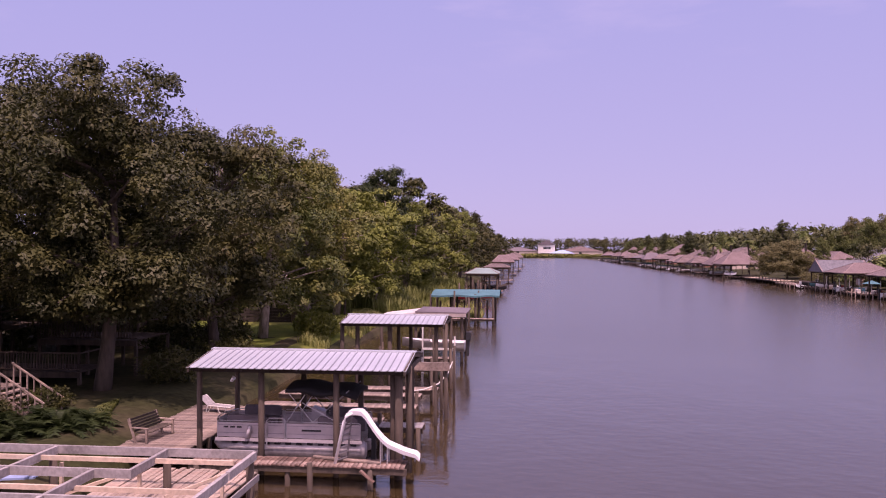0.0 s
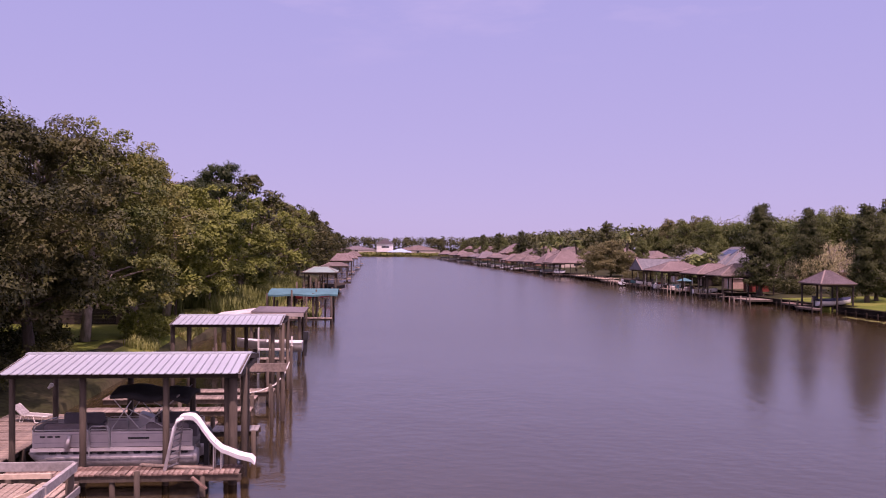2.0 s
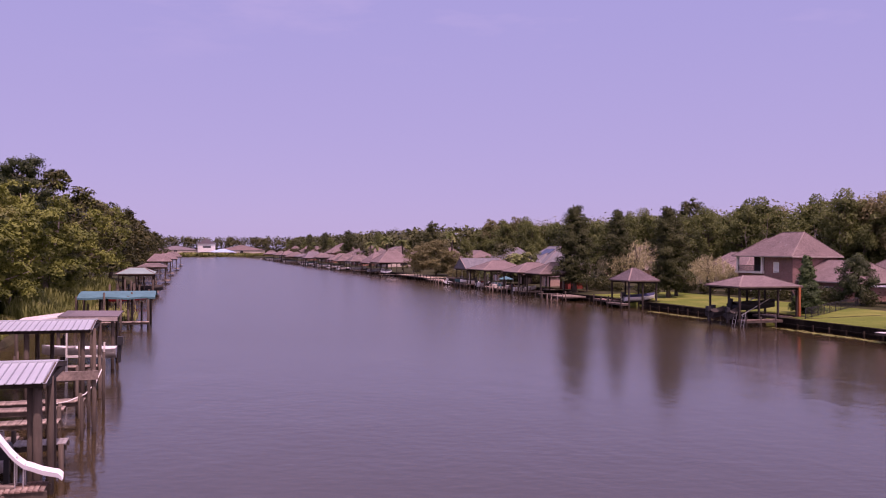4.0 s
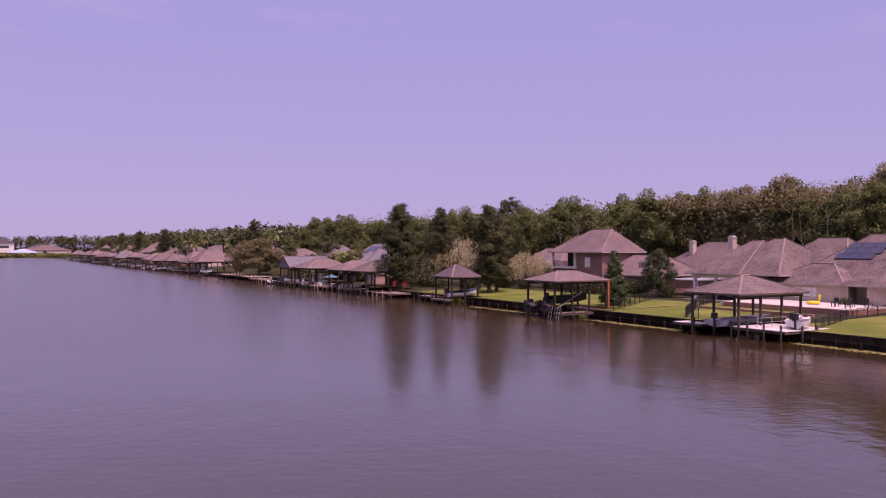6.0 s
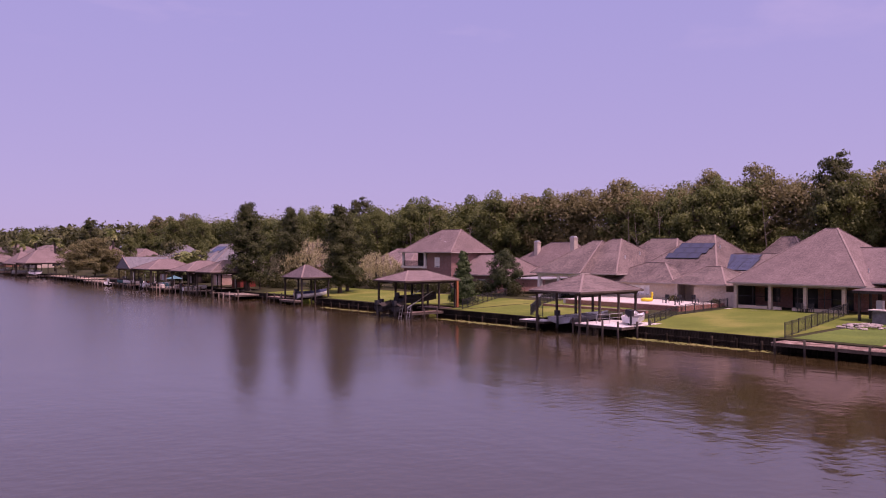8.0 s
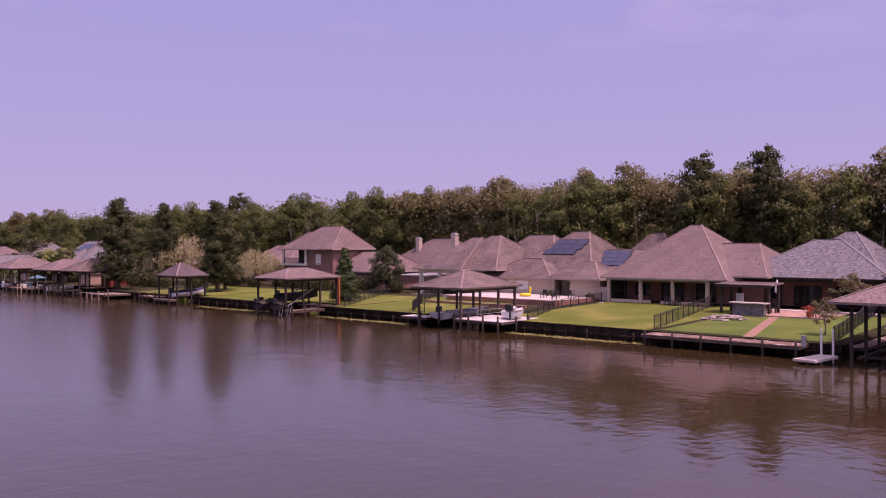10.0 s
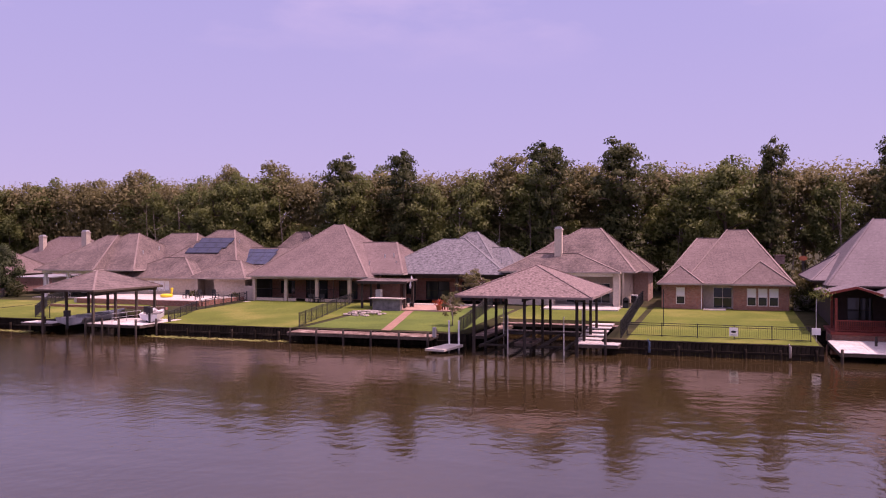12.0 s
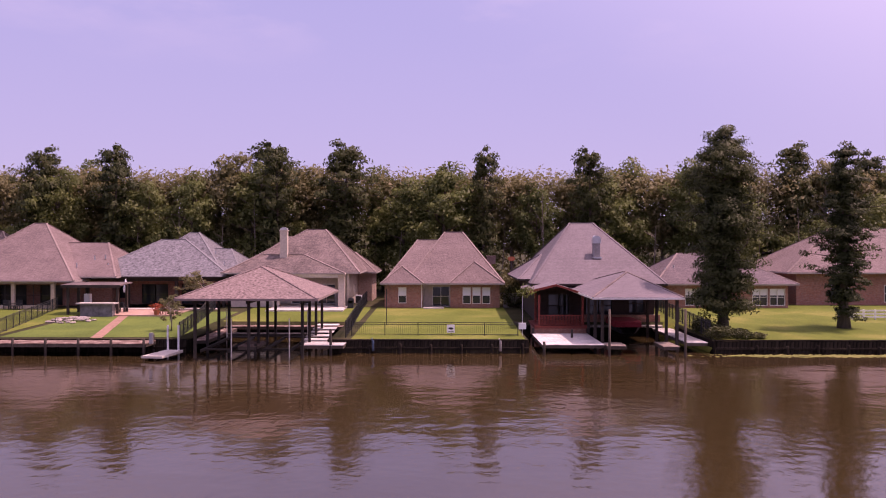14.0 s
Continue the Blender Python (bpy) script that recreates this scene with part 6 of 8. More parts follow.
# boathouse between the cypress trees
boathouse("dark purple-brown hipped boathouse roof", 62.6, 67.8, 109.2, 115.2, 4.1, 5.9, SHINGLE_PLUM, (0.08, 0.92), (0.06, 0.5, 0.94), DARKWOOD, 0.06, deck=False)
dock("dark dock with short piles beside the boathouse", 63.0, 65.6, 115.6, 121, 0.8, PLANK_OLD, "y", ((63, 116, 1.5), (63, 118.4, 1.4), (63, 120.8, 1.5)))
dock("narrow pale dock under the roof", 61.6, 63, 109.6, 114.2, 0.7, PLANK, "y", ((61.7, 109.8, 2.2), (61.7, 114, 1.3)))
motorboat("boat under a dark blue cover", 66.4, 112.6, 0.8, 5.6, 0.1, WHITE, mat("navy_canvas", (0.03, 0.035, 0.08), 0.8, vary=0.2, bump=0.1))

# the row of boathouses up the bank
boathouse("dark-roofed boathouse with deep shade beneath", 60.5, 70.5, 136.5, 143.5, 4.3, 6.3, SHINGLE_DARK, (0.06, 0.94), (0.05, 0.5, 0.95), DARKWOOD)
boathouse("brown hipped boathouse on slim posts", 60.2, 70.2, 146, 154.5, 4.3, 6.1, SHINGLE, (0.06, 0.94), (0.05, 0.5, 0.95), DARKWOOD)
boathouse("brown hipped boathouse with boats beneath", 60, 70.5, 164, 174, 4.3, 6.2, SHINGLE, (0.06, 0.94), (0.05, 0.5, 0.95), DARKWOOD)
boathouse("grey gabled boathouse by the palm", 60.5, 70, 176.4, 185, 4.2, 6.6, SHINGLE_GREY, (0.06, 0.94), (0.05, 0.5, 0.95), DARKWOOD, gable=True)
um = thing("patio_umbrella", "open teal patio umbrella on the dock", "umbrella", (63.5, 160, 0.8))
part("pole", Shape().tube([(63.5, 160, 0.7), (63.5, 160, 3.1)], 0.04, 6), ALU, um)
part("canopy", Shape().tube([(63.5, 160, 2.5), (63.5, 160, 3.1)], [1.7, 0.06], 8), TEAL, um)
for k, y in enumerate((127, 144, 157, 177, 196)):
    dock("brown plank dock on many piles", 60.6, 64.8, y, y + 13 if y > 150 else y + (6 if y < 130 else 1.6), 0.8, PLANK, "y", [(60.7, y + 0.4 + j * 2.1, 1.0) for j in range(6 if y > 150 else 1)])
motorboat("white boat moored at the dock", 62.0, 194, 0.2, 5.5, 1.2, WHITE)
for x, y, t, mt in ((61.4, 188.6, 0.3, WHITE), (61.2, 186.4, 0.5, IRON), (61.6, 178.6, 0.2, WHITE), (61.3, 181.6, 0.4, TEAL)):
    motorboat("jet ski parked on the dock's edge", x, y, 0.8, 3.2, t + 2.6, mt, DARKWOOD, name="jet_ski")
motorboat("white and blue boat under the roof", 63.0, 168, 0.6, 6.0, 0.1, WHITE)
motorboat("white boat in its slip", 63.0, 149, 0.6, 5.0, 0.1, WHITE)
dock("pale tan dock with a low rail", 62, 67.5, 212, 244, 1.0, NEWWOOD, "y", [(62.1, 213 + 3 * j, 1.9) for j in range(11)])
boathouse("large brown hipped boathouse over a white boat", 57.6, 69.4, 250, 264, 4.4, 8.0, SHINGLE, (0.06, 0.94), (0.05, 0.5, 0.95), DARKWOOD)
motorboat("big white boat in the large boathouse", 61.5, 256, 1.1, 9.5, 1.3, WHITE)
rf = random.Random(15)
y = 274.0
while y < 640:
    dy, wx = rf.uniform(9, 17), rf.uniform(8, 12)
    xa = rf.uniform(57.5, 61)
    boathouse("distant brown boathouse on the bank", xa, xa + wx, y, y + dy, rf.uniform(3.6, 4.6), rf.uniform(5.4, 7.4), rf.choice((SHINGLE, SHINGLE_DARK, SHINGLE_DARK, SHINGLE_PALE)), (0.06, 0.94), (0.05, 0.5, 0.95), DARKWOOD, rf.uniform(0.05, 0.25), caps=None)
    dock("distant brown dock on piles", 58.5, 64.8, y + dy + 0.5, y + dy + 3.5, 0.9, PLANK, "y", [(58.6, y + dy + 0.6 + 1.3 * j, 1.6) for j in range(3)], width=0.5)
    if rf.random() < 0.6:
        motorboat("distant white boat at a dock", 60.5, y + dy + 5, 0.25, rf.uniform(4.5, 7), rf.uniform(0, 1.2), WHITE)
    if rf.random() < 0.6:
        motorboat("distant covered boat in its slip", xa + 4, y + dy / 2, 0.6, 6, 0.1, WHITE, rf.choice((DARKWOOD, TEAL, TRIM)))
    y += dy + rf.uniform(5, 16)


# boxes, chairs, hoist piles and shade under the roofs up the far bank
def dock_box(x, y, z, turn, w, material, label):
    ob = thing("dock_box", label, "storage box", (x, y, z), "storage boxes on the docks")
    m = Matrix.Translation((x, y, z)) @ Matrix.Rotation(turn, 4, "Z")
    body = Shape().loft([[(-w, -0.3, 0), (w, -0.3, 0), (w, 0.3, 0), (-w, 0.3, 0)], [(-w * 1.04, -0.32, 0.5), (w * 1.04, -0.32, 0.5), (w * 1.04, 0.32, 0.5), (-w * 1.04, 0.32, 0.5)]])
    lid = Shape().loft([[(-w * 1.08, -0.35, 0.505), (w * 1.08, -0.35, 0.505), (w * 1.08, 0.35, 0.505), (-w * 1.08, 0.35, 0.505)], [(-w * 0.95, -0.26, 0.64), (w * 0.95, -0.26, 0.64), (w * 0.95, 0.26, 0.64), (-w * 0.95, 0.26, 0.64)]])
    for nm, sh in (("body", body), ("lid", lid)):
        sh.v = [tuple(m @ Vector(v)) for v in sh.v]
        part(nm, sh, material, ob)


rk = random.Random(21)
for k in range(9):
    yy = 150 + k * 5.2 + rk.uniform(-1, 1)
    dock_box(rk.uniform(61.4, 63.6), yy, 0.8, rk.uniform(-0.3, 1.7), rk.uniform(0.45, 0.8), rk.choice((WHITE, CONCRETE, PLANK, DARKWOOD)), "plastic storage box standing on the plank dock")
for k in range(18):
    patio_chair(rk.uniform(61.3, 64.2), 147 + k * 2.75 + rk.uniform(-0.6, 0.6), 0.8, rk.uniform(0, 6), rk.choice((WHITE, IRON, DARKWOOD, REDWOOD, TEAL)), "garden chair standing on the boathouse dock", "chairs on the docks up the bank")
for k in range(34):
    yy = 126 + k * 2.35 + rk.uniform(-0.5, 0.5)
    tagged(part("mooring_post", Shape().tube([(60.35, yy, -1.4), (60.35, yy, 0.4), (60.35 + rk.uniform(-0.05, 0.05), yy, rk.uniform(0.9, 1.9))], [0.11, 0.1, 0.09], 7), rk.choice((POST, POST, PLANK)), smooth=True), "weathered mooring pile before the docks", "mooring pile", "mooring piles of the far bank")
for k, (yy, h) in enumerate(((149, 3.6), (152, 3.3), (166, 3.4), (171, 3.2), (178, 3.3), (183, 3.5))):
    hp_ = thing("boat_hoist", "pale steel boat hoist pile under the roof", "boat hoist", (61.8, yy, 0), "boat hoists of the far bank")
    part("pile", Shape().tube([(61.8, yy, -1.2), (61.8, yy, h)], 0.06, 7), TRIM, hp_)
    part("arm", Shape().beam((61.8, yy, h), (65.5, yy, h - 0.05), 0.1, 0.14), POST, hp_)
for k, (x, y, c) in enumerate(((70.5, 147.5, REDWOOD), (71.5, 158, BRICK_ROSE), (71.0, 170, DARKWOOD), (72.0, 188, BRICK_ROSE))):
    sd = thing("garden_shed", "low garden shed in the shade behind the boathouses", "shed", (x + 1.5, y, 1), "sheds behind the boathouses")
    part("wall", Shape().box(x, x + 3.2, y - 1.8, y + 1.8, 0.8, 3.1), c, sd)
    part("roof", Shape().loft([[(x - 0.3, y - 2.1, 3.1), (x + 3.5, y - 2.1, 3.1), (x + 3.5, y + 2.1, 3.1), (x - 0.3, y + 2.1, 3.1)], [(x - 0.3, y - 0.05, 3.95), (x + 3.5, y - 0.05, 3.95), (x + 3.5, y + 0.05, 3.95), (x - 0.3, y + 0.05, 3.95)]]), SHINGLE_DARK, sd)
    part("door", Shape().box(x - 0.04, x - 0.003, y - 0.45, y + 0.45, 0.9, 2.85), TRIM, sd)


# ---- near bank: lumber frame, dock, boathouse with pontoon boat and slide ----
lawn(60, 104, -40, -15.5, GRASS, "patchy green grass under the trees of the near bank")
lawn(105, 190, -34, -17, GRASS, "dry grass on the near bank")


def round_post(parent, x, y, z0, z1, r=0.11, material=POST, name="post"):
    return part(name, Shape().tube([(x, y, z0), (x + 0.02, y, (z0 + z1) / 2), (x, y, z1)], [r * 1.05, r, r * 0.97], 9), material, parent, smooth=True)


def lumber_frame():
    f = thing("lumber_frame", "unfinished roof frame of grey beams and fresh lumber", "timber frame", (-13, 23.5, 0.8))
    z = 1.9
    for y, xe in ((26.0, -8.45), (23.4, -11.24), (20.8, -8.45), (18.2, -8.45)):
        part("beam", Shape().box(-19, xe, y - 0.05, y + 0.05, z - 0.12, z + 0.14), GREYWOOD, f)
    for y0, y1, mid in ((23.46, 25.94, -11.3), (20.86, 23.34, -12.4), (18.26, 20.74, -12.4)):
        for x in (-18.6, -15.0, mid, -8.4):
            part("joist", Shape().box(x - 0.06, x + 0.06, y0, y1, z - 0.12, z + 0.13), GREYWOOD, f)
    for y, zz in ((25.0, 1.9), (22.3, 1.78), (21.7, 1.55)):
        part("batten", Shape().box(-19, -8.75, y - 0.05, y + 0.05, zz - 0.08, zz + 0.06), NEWWOOD, f)
    for x in (-17, -13.2, -10.2):
        part("brace", Shape().beam((x, 23.3, 1.3), (x + 1.6, 25.6, 1.62), 0.05, 0.1), NEWWOOD, f)
    for x in (-18.6, -15.0, -11.2, -8.5):
        for y in (25.75, 21.2):
            round_post(f, x, y, -1.3, z - 0.12, 0.13)
    for x, y in ((-11.9, 25.3), (-14.4, 25.2), (-8.9, 24.4), (-16.6, 25.3)):
        part("stud", Shape().box(x - 0.05, x + 0.05, y - 0.05, y + 0.05, 0.75, 1.7), NEWWOOD, f)
    part("ledger", Shape().beam((-8.3, 18, 1.2), (-8.3, 26, 1.2), 0.05, 0.2), GREYWOOD, f)
    part("blue_tarp", Shape().beam((-17.2, 24.5, 1.3), (-14.9, 24.8, 1.4), 0.8, 0.06), mat("blue_tarp", (0.25, 0.33, 0.5), 0.6, vary=0.2), f)


lumber_frame()


def plank_dock(label, x0, x1, y0, y1, z, material, across, piles=(), width=0.16, group="docks of the near bank"):
    """A dock whose planks are pieces of their own."""
    d = thing("dock", label, "dock", ((x0 + x1) / 2, (y0 + y1) / 2, z), group)
    rng = random.Random(int(abs(x0 * 13 + y0 * 7)))
    kinds = []
    for k in range(4):
        L = (x1 - x0) if across == "y" else (y1 - y0)
        a, b = L / 2 + rng.uniform(-0.02, 0.05), L / 2 + rng.uniform(-0.02, 0.05)
        w = (width - 0.014) / 2
        s = Shape()
        c = 0.006
        if across == "y":
            s.box(-a, b, -w, w, -0.045, -c).box(-a + c, b - c, -w + c, w - c, -c, 0)
        else:
            s.box(-w, w, -a, b, -0.045, -c).box(-w + c, w - c, -a + c, b - c, -c, 0)
        kinds.append(mesh_of("plank", s, material))
    n = int(((y1 - y0) if across == "y" else (x1 - x0)) / width)
    for k in range(n):
        u = (k + 0.5) * width
        p = ((x0 + x1) / 2, y0 + u, z + rng.uniform(-0.012, 0.012)) if across == "y" else (x0 + u, (y0 + y1) / 2, z + rng.uniform(-0.012, 0.012))
        piece("plank", kinds[rng.randrange(4)], d, p, rng.uniform(-0.012, 0.012), rng.uniform(-0.01, 0.01))
    if across == "y":
        for x in (x0 + 0.15, x1 - 0.15):
            part("stringer", Shape().box(x - 0.05, x + 0.05, y0, y1, z - 0.27, z - 0.06), POST, d)
    else:
        for y in (y0 + 0.12, y1 - 0.12):
            part("stringer", Shape().box(x0, x1, y - 0.05, y + 0.05, z - 0.27, z - 0.06), POST, d)
    for x, y, z1, r in piles:
        round_post(d, x, y, -1.5, z1, r, name="support_post")
    return d


plank_dock("pinkish plank floor under the lumber frame", -13.4, -9.0, 21.0, 28.2, 0.8, PINKPLANK, "x", ((-9.7, 28, 1.0, 0.13), (-13.2, 28, 0.75, 0.12), (-9.7, 24.5, 0.75, 0.12)), 0.18)
plank_dock("grey weathered plank dock beside the boat slip", -16.3, -12.75, 30.6, 40.2, 0.72, PLANK, "y", ((-12.8, 33.5, 0.7, 0.12), (-12.8, 37, 0.7, 0.12), (-15.9, 31, 0.7, 0.12)), 0.17)
plank_dock("ragged red-brown walkway before the boathouse", -11.9, -4.0, 29.1, 30.25, 0.8, PLANK_OLD, "x", ((-7.35, 28.75, 0.98, 0.1), (-9.3, 28.7, 0.7, 0.12), (-5.3, 29.2, 0.7, 0.1), (-11.6, 29.2, 0.7, 0.12), (-8.3, 29.3, 0.7, 0.1)), 0.17)
tagged(part("broken_board", Shape().beam((-5.6, 28.95, 0.72), (-5.1, 28.85, 0.35), 0.16, 0.05), PLANK_OLD), "broken board hanging from the walkway", "board")
tagged(part("loose_plank", Shape().beam((-7.6, 30.2, 0.86), (-5.0, 29.6, 0.84), 0.22, 0.05), PLANK), "loose grey plank lying on the walkway", "plank")


def tin_boathouse(label, x0, x1, y0, y1, ze, zr, panels, posts, group="tin-roofed boathouses"):
    """Gabled roof of ribbed metal sheets on rafters and round posts; the ridge runs along x."""
    b = thing("boathouse", label, "boathouse", ((x0 + x1) / 2, (y0 + y1) / 2, 0), group)
    ym = (y0 + y1) / 2
    w = (x1 - x0) / panels
    for side, ya in ((0, y0), (1, y1)):
        low, up = Vector((0, ya - ym, ze - zr)), Vector((0, 0, 0))
        n = Vector((0, (ze - zr), -(ya - ym))).normalized()
        n = n if n.z > 0 else -n
        s = Shape()
        t = n * 0.025
        prof = ((-w / 2, 0), (-0.03, 0), (-0.014, 0.03), (0.014, 0.03), (0.03, 0), (w / 2, 0))
        rows = []
        for e in (low, up):
            rows.append([Vector((u, 0, 0)) + e + n * h for u, h in prof])
        s.loft(rows, closed=False, caps=False)
        s.loft([[p - t for p in r] for r in rows], closed=False, caps=False)
        for r in rows:
            s.add([*r, *[p - t for p in r]], [(i, i + 1, i + 7, i + 6) for i in range(5)])
        sheet = mesh_of("roof_sheet", s, TIN)
        line = mesh_of("seam", Shape().beam(low + n * 0.006, up + n * 0.006, 0.03, 0.012), SEAM)
        for k in range(panels):
            piece("roof_sheet", sheet, b, (x0 + w * (k + 0.5), ym, zr))
            if k:
                piece("seam", line, b, (x0 + w * (k + 0.5) + 0.045, ym, zr))
    part("ridge_cap", Shape().beam((x0 - 0.02, ym - 0.09, zr + 0.005), (x1 + 0.02, ym - 0.09, zr + 0.005), 0.2, 0.05).beam((x0 - 0.02, ym + 0.09, zr + 0.005), (x1 + 0.02, ym + 0.09, zr + 0.005), 0.2, 0.05), TIN, b)
    for y in (y0 + 0.5, y1 - 0.5):
        part("header_beam", Shape().box(x0 + 0.1, x1 - 0.12, y - 0.06, y + 0.06, ze - 0.22, ze + 0.02), DARKWOOD, b)
    for x in (x0 + 0.06, x1 - 0.06):
        part("barge_board", Shape().beam((x, y0 + 0.02, ze - 0.08), (x, ym, zr - 0.1), 0.07, 0.2).beam((x, ym, zr - 0.1), (x, y1 - 0.02, ze - 0.08), 0.07, 0.2), POST, b)
        part("tie_beam", Shape().box(x - 0.04, x + 0.04, y0 + 0.57, y1 - 0.57, ze - 0.2, ze - 0.02), DARKWOOD, b)
    for k in range(1, 8):
        x = x0 + (x1 - x0) * k / 8
        part("rafter", Shape().beam((x, y0 + 0.1, ze - 0.06), (x, ym, zr - 0.09), 0.06, 0.12).beam((x, ym, zr - 0.09), (x, y1 - 0.1, ze - 0.06), 0.06, 0.12), DARKWOOD, b)
    for x, y, r in posts:
        round_post(b, x, y, -1.5, ze - 0.02, r, POST)
    return b


tin_boathouse("boathouse with a pale ribbed tin roof on dark round posts", -12.35, -4.15, 30.0, 35.5, 4.06, 4.43, 30,
              [(-12.3, 31.2, 0.11), (-9.7, 30.65, 0.12), (-6.85, 30.65, 0.12), (-4.5, 30.6, 0.15), (-4.25, 31.6, 0.12), (-12.1, 34.9, 0.11), (-9.2, 34.9, 0.12), (-6.75, 34.9, 0.12), (-4.6, 34.9, 0.12), (-4.75, 30.95, 0.13)])
tin_boathouse("farther boathouse with a bluish tin roof", -10.85, -4.55, 49.3, 54.8, 4.02, 4.34, 20,
              [(-10.8, 49.9, 0.13), (-9.9, 50, 0.12), (-7.9, 49.9, 0.14), (-5.1, 49.9, 0.12), (-4.55, 50.1, 0.12), (-10.7, 54.2, 0.12), (-8, 54.2, 0.12), (-7.2, 54.2, 0.12), (-4.6, 54.2, 0.12)])


def pontoon_boat():
    b = thing("pontoon_boat", "silver pontoon boat with panelled sides and a folded dark canopy", "boat", (-8.8, 32.4, 0.3))
    x0, x1, y0, y1, zd = -11.65, -6.0, 31.25, 33.65, 1.2
    fence = mat("boat_panel", (0.5, 0.45, 0.455), 0.45, metal=0.2, vary=0.08, scale=1, bump=0.02)
    float_metal = mat("dull_float", (0.42, 0.38, 0.38), 0.45, metal=0.4, vary=0.25, scale=1, bump=0.05)
    vinyl = mat("grey_vinyl", (0.13, 0.11, 0.12), 0.6, vary=0.15, bump=0.05)
    for y in (31.65, 33.2):
        part("pontoon", Shape().tube([(x0 - 0.22, y, 0.98), (x0 + 0.0, y, 0.9), (x0 + 0.3, y, 0.82), (x0 + 0.8, y, 0.78), (x1 - 0.1, y, 0.78), (x1 + 0.1, y, 0.78)], [0.04, 0.18, 0.3, 0.37, 0.37, 0.3], 16), float_metal, b, "dull aluminium float", smooth=True)
        part("splash_rail", Shape().box(x0 + 0.5, x1, y - 0.4, y - 0.35, 0.82, 0.88), float_metal, b)
    part("deck", Shape().box(x0, x1, y0, y1, zd - 0.06, zd), GREYWOOD, b)
    part("deck_edge", Shape().box(x0 - 0.02, x1 + 0.02, y0 - 0.04, y0 - 0.002, zd - 0.1, zd + 0.03).box(x0 - 0.02, x1 + 0.02, y1 + 0.002, y1 + 0.04, zd - 0.1, zd + 0.03), fence, b)
    for k in range(12):
        part("deck_bracket", Shape().box(x0 + 0.6 + k * 0.42, x0 + 0.82 + k * 0.42, y0 + 0.02, y0 + 0.1, zd - 0.2, zd - 0.062), IRON, b)
    # side panels with rolled top rails, and a gate of the same sheet between them
    for y in (y0, y1):
        for nm, a, e in (("side_panel", x0 + 0.05, x0 + 1.95), ("gate", x0 + 2.0, x0 + 2.7), ("side_panel", x0 + 2.75, x1 - 0.05)):
            p = part(nm, Shape().box(a, e, y + 0.012, y + 0.045, zd + 0.05, zd + 0.6), fence, b)
            part("rail", Shape().tube([(a, y + 0.03, zd), (a, y + 0.03, zd + 0.62), (a + 0.06, y + 0.03, zd + 0.66), (e - 0.06, y + 0.03, zd + 0.66), (e, y + 0.03, zd + 0.62), (e, y + 0.03, zd)], 0.022, 6), ALU, p)
            part("crease", Shape().box(a + 0.05, e - 0.05, y + 0.002, y + 0.011, zd + 0.2, zd + 0.22).box(a + 0.05, e - 0.05, y + 0.002, y + 0.011, zd + 0.5, zd + 0.52), DULL, p)
    # rounded bow
    for z, h in ((zd + 0.05, 0.55),):
        bow = [(x0 + 0.05 - 0.28 * math.sin(math.pi * t), y0 + (y1 - y0) * t) for t in np.linspace(0, 1, 9)]
        part("bow_panel", Shape().loft([[(x, y, z), (x + 0.04, y, z), (x + 0.04, y, z + h), (x, y, z + h)] for x, y in bow]), fence, b)
        part("bow_rail", Shape().tube([(x, y, z + h + 0.06) for x, y in bow], 0.022, 6), ALU, b)
    part("gate_rail", Shape().tube([(x0 + 2.0, y0 - 0.03, 0.9), (x0 + 2.0, y0 - 0.03, zd + 0.72), (x0 + 2.1, y0 - 0.03, zd + 0.8), (x0 + 2.6, y0 - 0.03, zd + 0.8), (x0 + 2.7, y0 - 0.03, zd + 0.72), (x0 + 2.7, y0 - 0.03, zd)], 0.026, 7), ALU, b, "bright bent boarding rail")
    part("fender", Shape().tube([(x0 + 1.25, y0 - 0.09, zd + 0.02), (x0 + 1.35, y0 - 0.09, zd + 0.5)], [0.1, 0.07], 8), fence, b, smooth=True)
    # maker's plate: a plain dark bar; registration: plain bars
    part("name_bar", Shape().box(-8.3, -7.55, y0 - 0.012, y0 - 0.004, zd + 0.32, zd + 0.39), IRON, b)
    for k in range(3):
        part("number_bar", Shape().box(x0 + 0.3 + k * 0.26, x0 + 0.48 + k * 0.26, y0 - 0.008, y0 + 0.001, zd + 0.4, zd + 0.46), IRON, b)
    for a, e, yy in ((x0 + 0.4, x0 + 1.9, y1 - 0.65), (x0 + 0.4, x0 + 1.9, y0 + 0.08), (x1 - 1.7, x1 - 0.2, y1 - 0.65), (x1 - 1.7, x1 - 0.2, y0 + 0.08)):
        s = part("seat", Shape().box(a, e, yy, yy + 0.55, zd, zd + 0.4).box(a + 0.04, e - 0.04, yy + 0.03, yy + 0.52, zd + 0.4, zd + 0.47), vinyl, b, "grey vinyl bench seat")
        part("backrest", Shape().box(a, e, yy + (0.42 if yy > 32 else 0.0), yy + (0.55 if yy > 32 else 0.13), zd + 0.47, zd + 0.82).box(a + 0.05, e - 0.05, yy + (0.4 if yy > 32 else 0.02), yy + (0.53 if yy > 32 else 0.15), zd + 0.82, zd + 0.87), vinyl, s)
    c = part("console", Shape().loft([[(-8.4, 32.8, zd), (-7.7, 32.8, zd), (-7.7, 33.4, zd), (-8.4, 33.4, zd)], [(-8.3, 32.85, zd + 0.95), (-7.75, 32.85, zd + 0.75), (-7.75, 33.35, zd + 0.75), (-8.3, 33.35, zd + 0.95)]]), fence, b)
